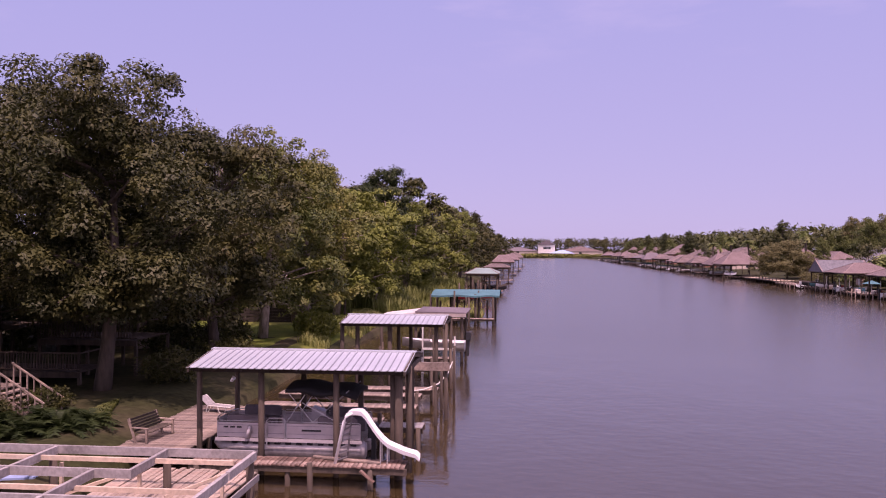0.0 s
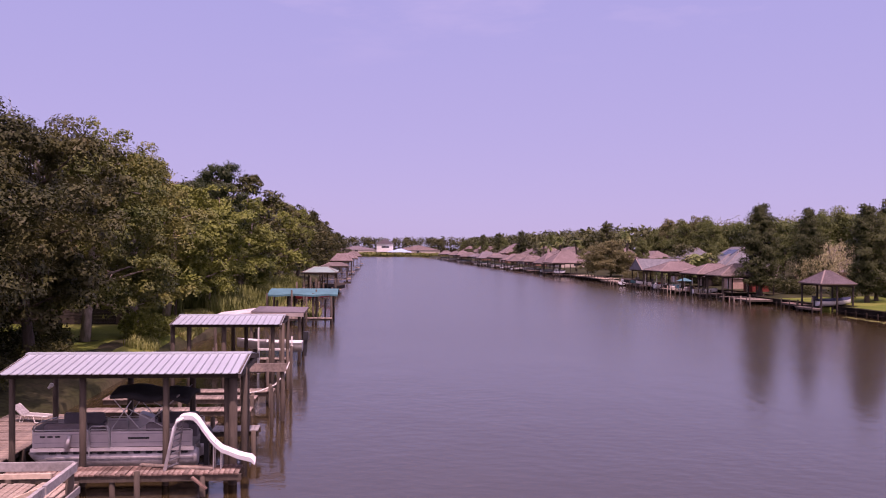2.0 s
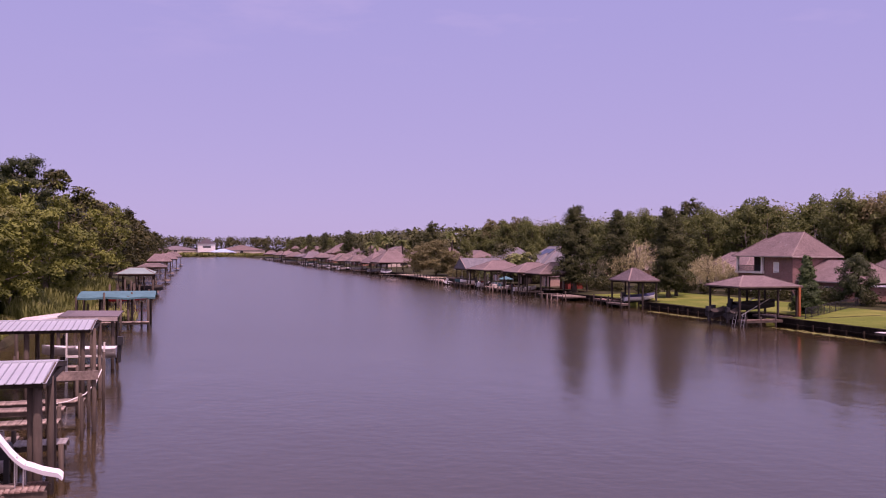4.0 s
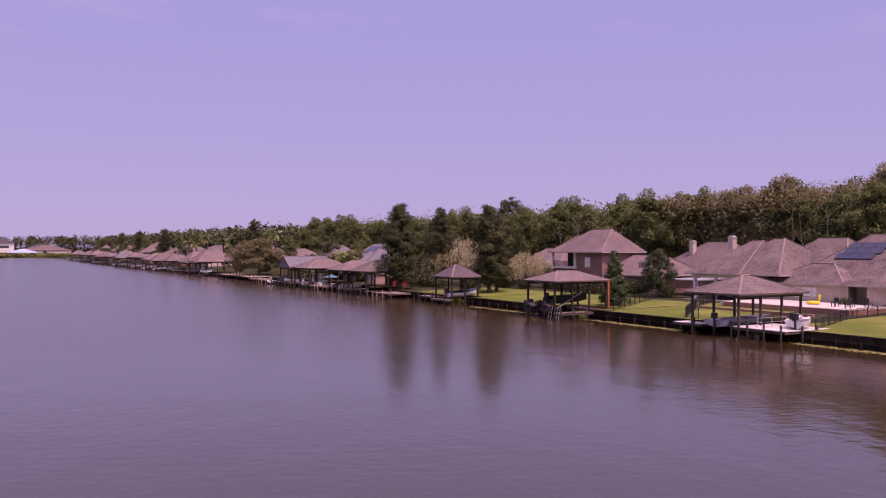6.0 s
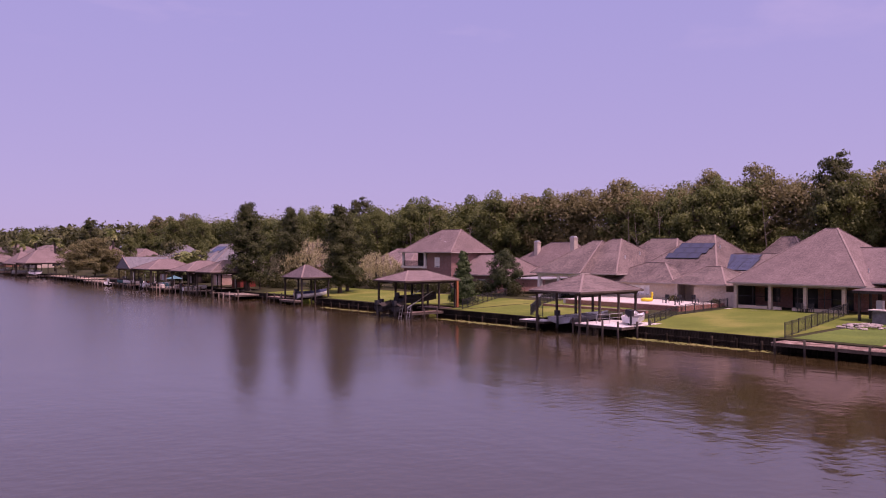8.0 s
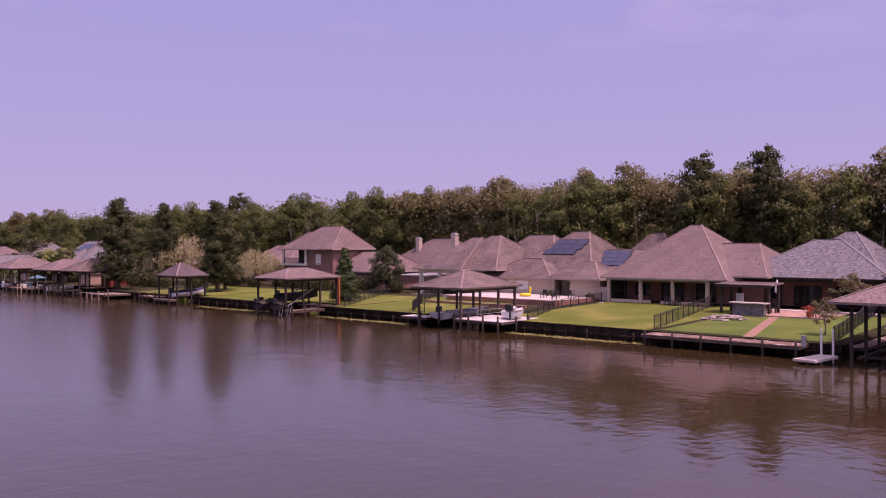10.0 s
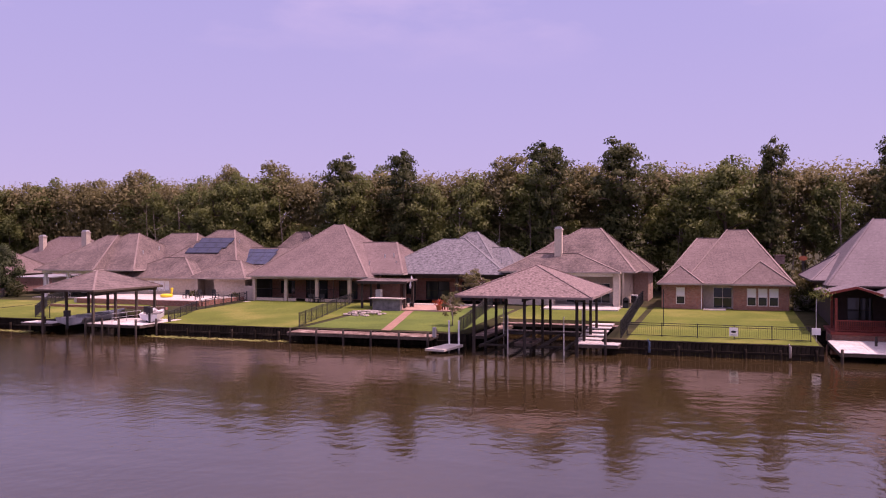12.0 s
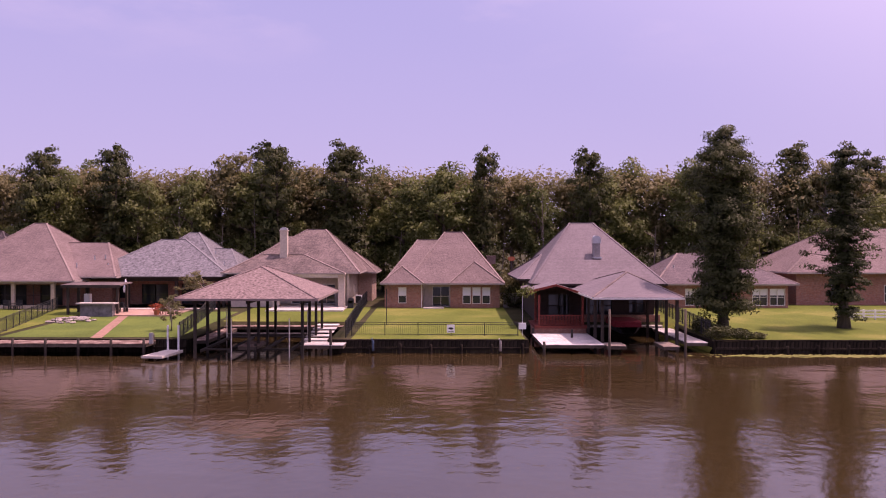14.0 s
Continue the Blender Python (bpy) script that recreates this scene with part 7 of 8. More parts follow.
    part("steering_wheel", Shape().tube([(-7.7 + 0.06 * math.sin(a), 33.1 + 0.18 * math.cos(a), zd + 0.85 + 0.18 * math.sin(a)) for a in np.linspace(0, 2 * math.pi, 13)], 0.02, 5), IRON, c)
    # canopy frame with its dark cloth drawn under the roof
    for y in (y0 + 0.04, y1 - 0.04):
        for (xa, za), (xb, zb) in (((-7.9, zd + 0.66), (-8.95, 3.1)), ((-7.9, zd + 0.66), (-6.5, 3.1)), ((-8.9, zd + 0.66), (-8.2, 2.9)), ((-6.9, zd + 0.66), (-8.3, 2.6))):
            part("canopy_frame", Shape().tube([(xa, y, za), (xb, y, zb)], 0.02, 6), ALU, b)
    rings = []
    for k in range(11):
        x = -8.95 + 2.75 * k / 10
        rings.append([(x, y0 + (y1 - y0) * j / 8, 3.14 - 0.018 * k + 0.14 * math.sin(math.pi * j / 8) - 0.05 * math.cos(k * math.pi / 2.5)) for j in range(9)])
    low = [[(p[0], p[1], p[2] - 0.16 - 0.04 * math.sin(3 * p[0])) for p in r] for r in rings]
    part("canopy", Shape().loft([r + q[::-1] for r, q in zip(rings, low)]), mat("black_canvas", (0.02, 0.02, 0.022), 0.85, vary=0.2, bump=0.2), b, "black cloth canopy", smooth=True)
    part("outboard_motor", Shape().loft([[(-5.95 + dx, 32.25, z), (-5.55 + dx, 32.25, z), (-5.55 + dx, 32.6, z), (-5.95 + dx, 32.6, z)] for dx, z in ((0, 1.1), (0.02, 1.45), (-0.05, 1.65))]).box(-5.82, -5.65, 32.35, 32.5, 0.2, 1.1), IRON, b)


pontoon_boat()


def water_slide():
    s = thing("water_slide", "white plastic water slide with ladder on the walkway", "slide", (-6, 29.9, 0.8))
    path = [(-6.24, 2.42), (-6.12, 2.5), (-5.9, 2.53), (-5.7, 2.51), (-5.54, 2.36), (-5.36, 2.09), (-5.16, 1.81), (-4.96, 1.58), (-4.74, 1.39), (-4.46, 1.28), (-4.2, 1.17), (-3.95, 1.1), (-3.74, 1.05), (-3.62, 0.94)]
    rings = []
    for x, z in path:
        prof = [(-0.24, 0.13), (-0.22, 0.02), (-0.12, -0.02), (0.12, -0.02), (0.22, 0.02), (0.24, 0.13), (0.28, 0.13), (0.25, -0.02), (0.14, -0.06), (-0.14, -0.06), (-0.25, -0.02), (-0.28, 0.13)]
        rings.append([(x, 29.8 + u, z + 0.03 + h) for u, h in prof])
    part("chute", Shape().loft(rings), WHITE, s)
    # broad white stringer down the front, grey ladder behind it
    part("ladder_rail", Shape().tube([(-6.62, 29.52, 0.8), (-6.3, 29.52, 2.3), (-6.22, 29.52, 2.5), (-6.0, 29.52, 2.6)], [0.06, 0.06, 0.06, 0.04], 8), WHITE, s, smooth=True)
    part("ladder_rail", Shape().tube([(-6.3, 30.08, 0.8), (-6.15, 30.08, 2.3), (-6.05, 30.08, 2.6)], 0.035, 7), DULL, s, "dull grey metal rail", smooth=True)
    for k in range(7):
        t = (k + 0.5) / 7
        part("rung", Shape().beam((-6.62 + 0.32 * t, 29.54, 0.8 + 1.5 * t), (-6.3 + 0.15 * t, 30.06, 0.82 + 1.5 * t), 0.1, 0.03), DULL, s)
    for x, z in ((-5.0, 1.72), (-4.75, 1.47)):
        for y in (29.62, 29.98):
            part("leg", Shape().tube([(x, y, 0.8), (x, y, z)], 0.025, 6), ALU, s)


water_slide()


def garden_glider(x, y, z, turn):
    """A slatted garden bench with tilted back and curved arms."""
    ob = thing("garden_bench", "weathered wooden slatted garden bench on the dock", "bench", (x, y, z))
    m = Matrix.Translation((x, y, z)) @ Matrix.Rotation(turn, 4, "Z") @ Matrix.Diagonal((1.15, 0.9, 0.85, 1))

    def bm(name, p, q, w, h):
        part(name, Shape().beam(m @ Vector(p), m @ Vector(q), w, h), DARKWOOD if name == "back_slat" else POST if name == "seat_slat" else PLANK, ob)
    for k in range(5):
        bm("seat_slat", (-0.85, -0.25 + k * 0.12, 0.45), (0.85, -0.25 + k * 0.12, 0.45), 0.09, 0.03)
    for k in range(5):
        bm("back_slat", (-0.85, 0.3 + 0.07 * k, 0.55 + 0.12 * k), (0.85, 0.3 + 0.07 * k, 0.55 + 0.12 * k), 0.03, 0.09)
    for sx in (-0.85, 0.85):
        bm("front_leg", (sx, -0.28, 0), (sx, -0.28, 0.68), 0.07, 0.09)
        bm("back_leg", (sx, 0.25, 0), (sx, 0.62, 1.1), 0.07, 0.09)
        bm("armrest", (sx, -0.35, 0.68), (sx, 0.45, 0.7), 0.1, 0.04)


garden_glider(-14.85, 32.9, 0.74, 1.45)


def lounge_chair(x, y, z, turn, group="lounge chairs on the dock"):
    ob = thing("lounge_chair", "white folding lounge chair on the dock", "lounge chair", (x, y, z))
    m = Matrix.Translation((x, y, z)) @ Matrix.Rotation(turn, 4, "Z") @ Matrix.Scale(0.92, 4)
    part("seat", Shape().add([m @ Vector(p) for p in ((-0.8, -0.3, 0.3), (0.5, -0.3, 0.34), (0.5, 0.3, 0.34), (-0.8, 0.3, 0.3), (-0.8, -0.3, 0.26), (0.5, -0.3, 0.3), (0.5, 0.3, 0.3), (-0.8, 0.3, 0.26))], [(0, 1, 2, 3), (7, 6, 5, 4), (0, 4, 5, 1), (1, 5, 6, 2), (2, 6, 7, 3), (3, 7, 4, 0)]), GREYWOOD, ob)
    part("backrest", Shape().beam(m @ Vector((0.5, 0, 0.34)), m @ Vector((1.0, 0, 0.75)), 0.6, 0.04), GREYWOOD, ob)
    for s in (-0.3, 0.3):
        part("side_rail", Shape().tube([m @ Vector(p) for p in ((-0.85, s, 0.3), (0.5, s, 0.33), (1.02, s, 0.78))], 0.022, 6), TRIM, ob)
        part("leg", Shape().tube([m @ Vector(p) for p in ((-0.6, s, 0.3), (-0.5, s, 0.0), (-0.2, s, 0.0), (-0.1, s, 0.3))], 0.02, 6), TRIM, ob)
        part("leg", Shape().tube([m @ Vector(p) for p in ((0.3, s, 0.32), (0.45, s, 0.0), (0.6, s, 0.0), (0.5, s, 0.33))], 0.02, 6), TRIM, ob)


lounge_chair(-14.2, 38.5, 0.74, 2.9)
tagged(part("dock_light", Shape().tube([(-12.1, 34.2, 2.9), (-11.95, 34.1, 3.05)], [0.06, 0.09], 8), WHITE), "small white lamp on the boathouse post", "lamp")

# finger docks behind the boathouse, with piles and a rope
for k, (y, xa, xb, mt) in enumerate(((35.4, -6.0, -4.1, GREYWOOD), (37.0, -12.6, -6.0, PLANK), (40.4, -12.7, -5.0, PLANK), (43.6, -12.7, -5.2, PLANK), (45.6, -12.7, -4.5, PLANK), (54.0, -7.4, -4.3, PLANK), (58.6, -10.5, -4.6, PLANK))):
    plank_dock("narrow weathered finger dock over the water", xa, xb, y - 0.5, y + 0.5, 0.85 if k else 1.0, mt, "x",
               ((xb - 0.2, y - 0.55, 1.0 + 0.25 * (k % 3), 0.1), ((xa + xb) / 2, y - 0.55, 0.8, 0.1), (xb - 0.3, y + 0.55, 0.95, 0.1)), 0.17 if k < 5 else 0.3)
for x, y, h in ((-4.2, 44.0, 2.6), (-5.0, 46.5, 2.4), (-4.3, 50.8, 2.4), (-6.0, 57, 2.6), (-5.4, 58, 2.9), (-4.1, 40.0, 1.9), (-3.8, 47.3, 3.0)):
    tagged(part("mooring_post", Shape().tube([(x, y, -1.5), (x, y, h)], [0.08, 0.075], 9), POST, smooth=True), "round grey mooring pile in the water", "mooring pile", "mooring piles of the near bank")
tagged(part("rope", Shape().tube([(-3.9, 47.3, 2.1), (-4.1, 46.4, 1.55), (-4.5, 45.4, 1.15), (-5.2, 44.6, 0.95), (-6, 44, 0.92)], 0.035, 6), TRIM, smooth=True), "pale mooring rope hanging from a pile", "rope")
hd = thing("dock_header", "weathered header plank on two piles", "beam", (-5, 43, 0))
part("plank", Shape().box(-6.0, -3.55, 41.3, 41.42, 2.45, 2.85), PLANK, hd)
for x in (-5.7, -3.75):
    round_post(hd, x, 41.55, -1.4, 2.9, 0.1, name="support_post")
wl_ = thing("boat_lift", "white painted boat lift frame", "boat lift", (-5.7, 57, 1))
part("beam", Shape().box(-6.8, -4.5, 56.95, 57.1, 1.58, 1.7), TRIM, wl_)
for x in (-6.75, -4.55):
    part("upright", Shape().box(x - 0.05, x + 0.05, 56.97, 57.08, 1.7, 3.2 if x < -6 else 2.5), TRIM, wl_)
    part("support_post", Shape().box(x - 0.07, x + 0.07, 56.95, 57.1, -1.2, 1.55), ALU, wl_)
lo = thing("boathouse", "low boathouse with a flat beige and grey roof", "boathouse", (-7.5, 65, 0), "boathouses of the near bank")
part("roof_sheet", Shape().beam((-10.9, 65.2, 3.25), (-8.02, 65.2, 3.62), 5.0, 0.1), BLEACHED, lo, "pale weathered roof sheet")
part("roof_sheet", Shape().beam((-7.98, 65.2, 3.72), (-4.1, 65.2, 3.66), 5.4, 0.1), SHINGLE_PALE, lo, "grey roof sheet")
part("fascia", Shape().box(-7.95, -4.15, 62.4, 62.48, 3.38, 3.64), FASCIA, lo)
for x in (-10.6, -8.0, -4.5):
    for y in (63.0, 67.4):
        round_post(lo, x, y, -1.4, 3.2 if x < -9 else 3.58, 0.12)
motorboat("grey motorboat hoisted at the dock end", -6.4, 60.8, 1.0, 4.6, math.pi, ALU)
for k in range(7):
    x, y = -10.2 + (k % 4) * 1.9, 60 + (k * 7.3) % 14
    tagged(part("mooring_post", Shape().tube([(x, y, -1.5), (x, y, 1.4 + (k * 0.37) % 1.3)], [0.08, 0.075], 7), POST, smooth=True), "round grey mooring pile in the water", "mooring pile", "mooring piles of the near bank")
# teal canopy
tc_ = thing("boat_canopy", "teal canvas boat canopy on timber posts", "boat canopy", (-6.5, 97, 0))
cr = []
for k in range(9):
    x = -10.1 + 7.6 * k / 8
    sag = 0.06 * math.sin(k * math.pi / 2)
    cr.append([(x, 93.2, 3.1 - sag), (x, 93.2, 3.3 - sag), (x, 95, 3.62), (x, 97.4, 3.76), (x, 100, 3.6), (x, 101.6, 3.3), (x, 101.6, 3.1)])
part("canvas", Shape().loft(cr, closed=False, caps=False), TEAL, tc_)
for x in (-10.2, -7.8, -5.2, -3.2):
    for y in (93.8, 101):
        round_post(tc_, x, y, -1.4, 3.4, 0.14)
for k in range(9):
    x, y = -10 + k * 0.85, 90.5 + (k * 3.7) % 9
    tagged(part("mooring_post", Shape().tube([(x, y, -1.4), (x, y, 2.0 + (k * 0.61) % 1.9)], [0.12, 0.1], 7), POST, smooth=True), "round grey mooring pile in the water", "mooring pile", "mooring piles of the near bank")
plank_dock("dock under the teal canopy", -11.5, -3.0, 92, 93, 0.8, PLANK, "x", (), 0.4)
# farther boathouses of the near bank
boathouse("boathouse with a pale green metal roof", -10.4, -4.2, 152, 164, 4.0, 4.9, mat("green_metal_roof", (0.22, 0.3, 0.26), 0.5, vary=0.15, bump=0.05), (0.06, 0.94), (0.06, 0.5, 0.94), POST, 0.2)
boathouse("distant boathouse with a brown roof", -9.5, -3.0, 205, 216, 4.0, 4.8, SHINGLE_DARK, (0.06, 0.94), (0.06, 0.5, 0.94), POST, 0.2)
boathouse("distant boathouse with a pinkish roof", -9.5, -2.5, 262, 276, 4.4, 6.6, SHINGLE, (0.06, 0.94), (0.06, 0.5, 0.94), POST, 0.2)
boathouse("distant boathouse on the near bank", -8.5, -1.0, 320, 336, 4.4, 6.4, SHINGLE, (0.06, 0.94), (0.06, 0.5, 0.94), POST, 0.2)
boathouse("distant dark boathouse on the near bank", -7.5, 0.5, 400, 416, 4.4, 6.6, SHINGLE_DARK, (0.06, 0.94), (0.06, 0.5, 0.94), POST, 0.2)
motorboat("red and white boat under the canopy", -7, 128, 0.7, 6, 0.1, mat("red_gelcoat", (0.45, 0.04, 0.04), 0.3, vary=0.08, bump=0))
motorboat("white boat beside the canopy", -10.2, 132, 0.7, 6, 0.2, WHITE)
motorboat("dark motorboat at the dock end", -5.6, 156, 0.6, 5.5, 0.1, IRON, DARKWOOD)
for k in range(14):
    x, y = -10 + (k * 1.9) % 7.5, 118 + k * 3.6
    tagged(part("mooring_post", Shape().tube([(x, y, -1.4), (x, y, 2.2 + (k * 0.61) % 1.6)], [0.17, 0.14], 7), POST, smooth=True), "round grey mooring pile in the water", "mooring pile", "mooring piles of the near bank")

# shaded decks and stairs among the trees
def porch_deck(label, x0, x1, y0, y1, z, posts=True):
    d = thing("raised_deck", label, "deck", ((x0 + x1) / 2, (y0 + y1) / 2, 1.1), "raised decks among the trees")
    part("rim_joist", Shape().box(x0, x1, y0 - 0.06, y0 - 0.003, z - 0.3, z), POST, d)
    board = mesh_of("board", Shape().box(-0.073, 0.073, 0, y1 - y0, -0.05, 0), POST)
    for k in range(int((x1 - x0) / 0.16)):
        piece("board", board, d, (x0 + 0.08 + k * 0.16, y0, z))
    part("rail", Shape().box(x0, x1, y0, y0 + 0.08, z + 0.95, z + 1.03).box(x0, x1, y0, y0 + 0.06, z + 0.1, z + 0.16).box(x1 - 0.08, x1, y0 + 0.1, y1, z + 0.95, z + 1.03), POST, d)
    n = int((x1 - x0) / 0.16)
    for k in range(n):
        part("baluster", Shape().box(x0 + k * 0.16, x0 + k * 0.16 + 0.05, y0 + 0.01, y0 + 0.05, z + 0.16, z + 0.95), POST, d)
    for x in (x0 + 0.1, (x0 + x1) / 2, x1 - 0.1):
        part("post", Shape().box(x - 0.08, x + 0.08, y0 + 0.02, y0 + 0.18, 0.8, z - 0.05), POST, d)
        part("post", Shape().box(x - 0.08, x + 0.08, y1 - 0.2, y1 - 0.04, 0.8, z - 0.05), POST, d)


porch_deck("weathered raised deck under the oaks", -27.5, -21.6, 45.5, 50, 3.2)
porch_deck("low railed deck under the oaks", -32, -23.0, 42, 45, 1.9)
porch_deck("high railed deck at the tree line", -33.5, -27.5, 42, 48, 4.0)
sr = thing("deck_stairs", "weathered wooden stairs with railings", "stairs", (-22.5, 38, 1.2))
for k in range(7):
    part("step", Shape().box(-24.4 + k * 0.3, -24.05 + k * 0.3, 36.6, 38.0, 2.75 - k * 0.19, 2.8 - k * 0.19), PLANK, sr)
for y in (36.55, 38.05):
    part("stringer", Shape().beam((-24.5, y, 2.7), (-22.1, y, 1.2), 0.06, 0.26), PLANK, sr)
    part("handrail", Shape().beam((-24.5, y, 3.7), (-22.1, y, 2.2), 0.08, 0.07), PLANK, sr)
    for k in range(8):
        part("baluster", Shape().box(-24.45 + k * 0.32, -24.39 + k * 0.32, y - 0.025, y + 0.025, 2.75 - k * 0.2, 3.68 - k * 0.2), PLANK, sr)
part("landing", Shape().box(-27, -24.4, 36.5, 38.1, 2.7, 2.8).box(-26.9, -26.75, 36.6, 36.75, 1, 2.7).box(-24.6, -24.45, 36.6, 36.75, 1, 2.7), PLANK, sr)
part("landing_rail", Shape().box(-27, -24.5, 36.5, 36.58, 3.65, 3.72).box(-27, -24.5, 36.5, 36.56, 2.95, 3.0), PLANK, sr)
sr.location = sr.location + Vector((1.9, -2.6, -0.4))
tb = thing("retaining_wall", "dark timber retaining wall at the lawn's edge", "wall", (-24, 80, 1), kind="structure")
for k in range(5):
    part("board", Shape().box(-33, -22.2, 79.9, 80.1, 1.15 + k * 0.3, 1.43 + k * 0.3), DARKWOOD, tb)
part("pier", Shape().box(-22.3, -20.6, 79.7, 81, 1.0, 2.6), POST, tb)
pl = thing("pole", "grey timber pole at the bank", "pole", (-19.2, 90, 1.1))
part("pole", Shape().tube([(-19.2, 90, 0.8), (-19.2, 90, 4.2)], [0.14, 0.12], 8), POST, pl)
part("cap", Shape().box(-19.4, -19.0, 89.9, 90.1, 4.0, 4.25), ALU, pl)


# ---- vegetation ----
def bare_tree(seed, height, label):
    rng = np.random.default_rng(seed)
    ob = thing("bare_tree", label, "tree")
    w = Shape()
    w.tube(limb_points(rng, (0, 0, -0.3), (0.3, 0, height * 0.8), 0.4, 6), [0.3, 0.24, 0.2, 0.15, 0.1, 0.03], 8)
    for k in range(26):
        z = height * rng.uniform(0.5, 0.8)
        a, r = rng.uniform(0, 6.28), rng.uniform(0.8, 3.0)
        tip = np.array((r * math.cos(a), r * math.sin(a), z + rng.uniform(1.5, height * 0.28)))
        w.tube(limb_points(rng, (0, 0, z), tip, 0.3), [0.07, 0.05, 0.03, 0.01], 4)
        for j in range(5):
            s = rng.uniform(0.4, 1)
            b = np.array((0, 0, z)) * (1 - s) + tip * s
            w.tube([b, b + rng.normal(size=3) * (0.5, 0.5, 0.3) + np.array((0, 0, 0.7))], [0.02, 0.006], 3)
    part("trunk", w, BARK_PALE, ob, smooth=True)
    return ob


def spread_out(proto, spots, group=""):
    for x, y, s, t, w in spots:
        c = set_out(proto, x, y, ground_height(x, y), s, t, w)
        if group:
            c["group"] = group
    drop_proto(proto)


NEAR = "trees of the near bank"
# broad dark oaks nearest to the water
oak_a = broad_tree(11, 16.6, 7.4, 340, 380, 0.22, OAK, BARK, 0.22, "oak_tree", "tall dark oak with rusty leaf tips on the near bank")
oak_b = broad_tree(12, 16.2, 6.6, 300, 200, 0.28, OAK, BARK, 0.2, "oak_tree", "broad dark green oak on the near bank")
gum_a = broad_tree(13, 14.5, 5.6, 260, 130, 0.34, GUM, BARK_PALE, 0.14, "broadleaf_tree", "bright yellow-green broadleaf tree on the near bank")
oak_c = broad_tree(14, 16.5, 6.2, 200, 52, 0.52, OAK, BARK, 0.16, "oak_tree", "dark green tree of the near bank's woods")
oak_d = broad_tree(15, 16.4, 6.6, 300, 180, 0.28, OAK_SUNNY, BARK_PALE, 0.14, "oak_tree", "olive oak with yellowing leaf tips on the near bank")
spread_out(oak_a, [(-21.3, 41, 0.98, 0, 1.0)], NEAR)
spread_out(oak_b, [(-30.5, 35, 0.9, 1, 1.0), (-19.8, 53, 0.9, 3.0, 0.95), (-31, 47, 1.04, 4.1, 1.05)], NEAR)
oak_e = broad_tree(16, 16.2, 6.4, 260, 240, 0.18, OAK, BARK, 0.24, "oak_tree", "dark oak of the near bank, second copy unseen and added for its shade")
# the second copy stands outside the view, added to shade the ground by the dock
spread_out(oak_e, [(-26.5, 30.5, 0.8, 2.2, 0.9), (-23.0, 24.5, 0.78, 0.9, 1.0)], NEAR)
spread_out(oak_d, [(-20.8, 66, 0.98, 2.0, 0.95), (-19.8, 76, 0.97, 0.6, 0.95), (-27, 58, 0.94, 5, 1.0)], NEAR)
spread_out(gum_a, [(-20.2, 90, 1.02, 0, 1.05), (-18.0, 101, 0.98, 2.1, 1.0), (-17.5, 122, 1.08, 1.2, 1.0), (-16.5, 146, 1.1, 3.3, 0.95), (-15.6, 184, 1.15, 5.1, 0.95)], NEAR)
spread_out(oak_c, [(-19.5, 137, 1.16, 0, 1), (-16.4, 166, 1.02, 1, 1), (-15.6, 205, 1.05, 2, 1), (-15.0, 232, 1.06, 3, 1), (-15.2, 262, 1.05, 4, 1), (-14.6, 300, 1.0, 5, 1), (-14.2, 340, 0.98, 0.5, 1),
                   (-13.4, 385, 0.92, 1.5, 1), (-12.4, 430, 0.9, 2.5, 1), (-10, 500, 0.8, 3.5, 1.2),
                   *[(-34 - (k % 3) * 3, 42 + k * 18, 0.88 + 0.05 * (k % 4), k * 1.7, 1.1) for k in range(11)],
                   *[(-25 - (k % 2) * 2, 97 + k * 15, 1.03, k * 2.3, 1.0) for k in range(8)]], NEAR)
spread_out(pine_tree(21, 17.6, 4.2, "tall pine rising above the near bank's trees"), [(-17.8, 106, 0.965, 0, 0.98), (-22, 118, 0.93, 2, 0.95)])
spread_out(bare_tree(22, 17.0, "bare grey tree among the oaks"), [(-24.5, 66, 0.98, 0, 1.0)])
tr = broad_tree(23, 9.0, 1.9, 26, 60, 0.3, OAK, BARK_PALE, 0.5, "slender_tree", "slender pale-barked tree on the lawn")
spread_out(tr, [(-27.0, 90, 1.0, 0, 1), (-24.5, 86, 0.9, 1, 0.9), (-21.0, 128, 1.0, 2, 0.9), (-19.2, 131, 1.05, 3, 0.8), (-22.6, 140, 1.1, 2.6, 0.8)], NEAR)


def shrub(seed, r, h, leaf, size, label, n=2600, name="shrub"):
    rng = np.random.default_rng(seed)
    ob = thing(name, label, "shrub")
    p = rng.normal(size=(n, 3))
    p /= np.linalg.norm(p, axis=1)[:, None] * rng.uniform(0.95, 1.7, size=(n, 1))
    bump = 1 + 0.25 * np.sin(p[:, :1] * 5 / r + seed) * np.cos(p[:, 1:2] * 6)
    p = p * bump * np.array((r, r, h * 0.55)) + np.array((0, 0, h * 0.5))
    for k in range(4):
        a = k * 1.6
        part("stem", Shape().tube([(0, 0, -0.1), (0.5 * r * math.cos(a), 0.5 * r * math.sin(a), h * 0.6)], [0.05, 0.02], 5), BARK, ob)
    c = new("leaves", cloud_mesh("leaves", p[p[:, 2] > 0], size, leaf, rng))
    c.parent = ob
    return ob


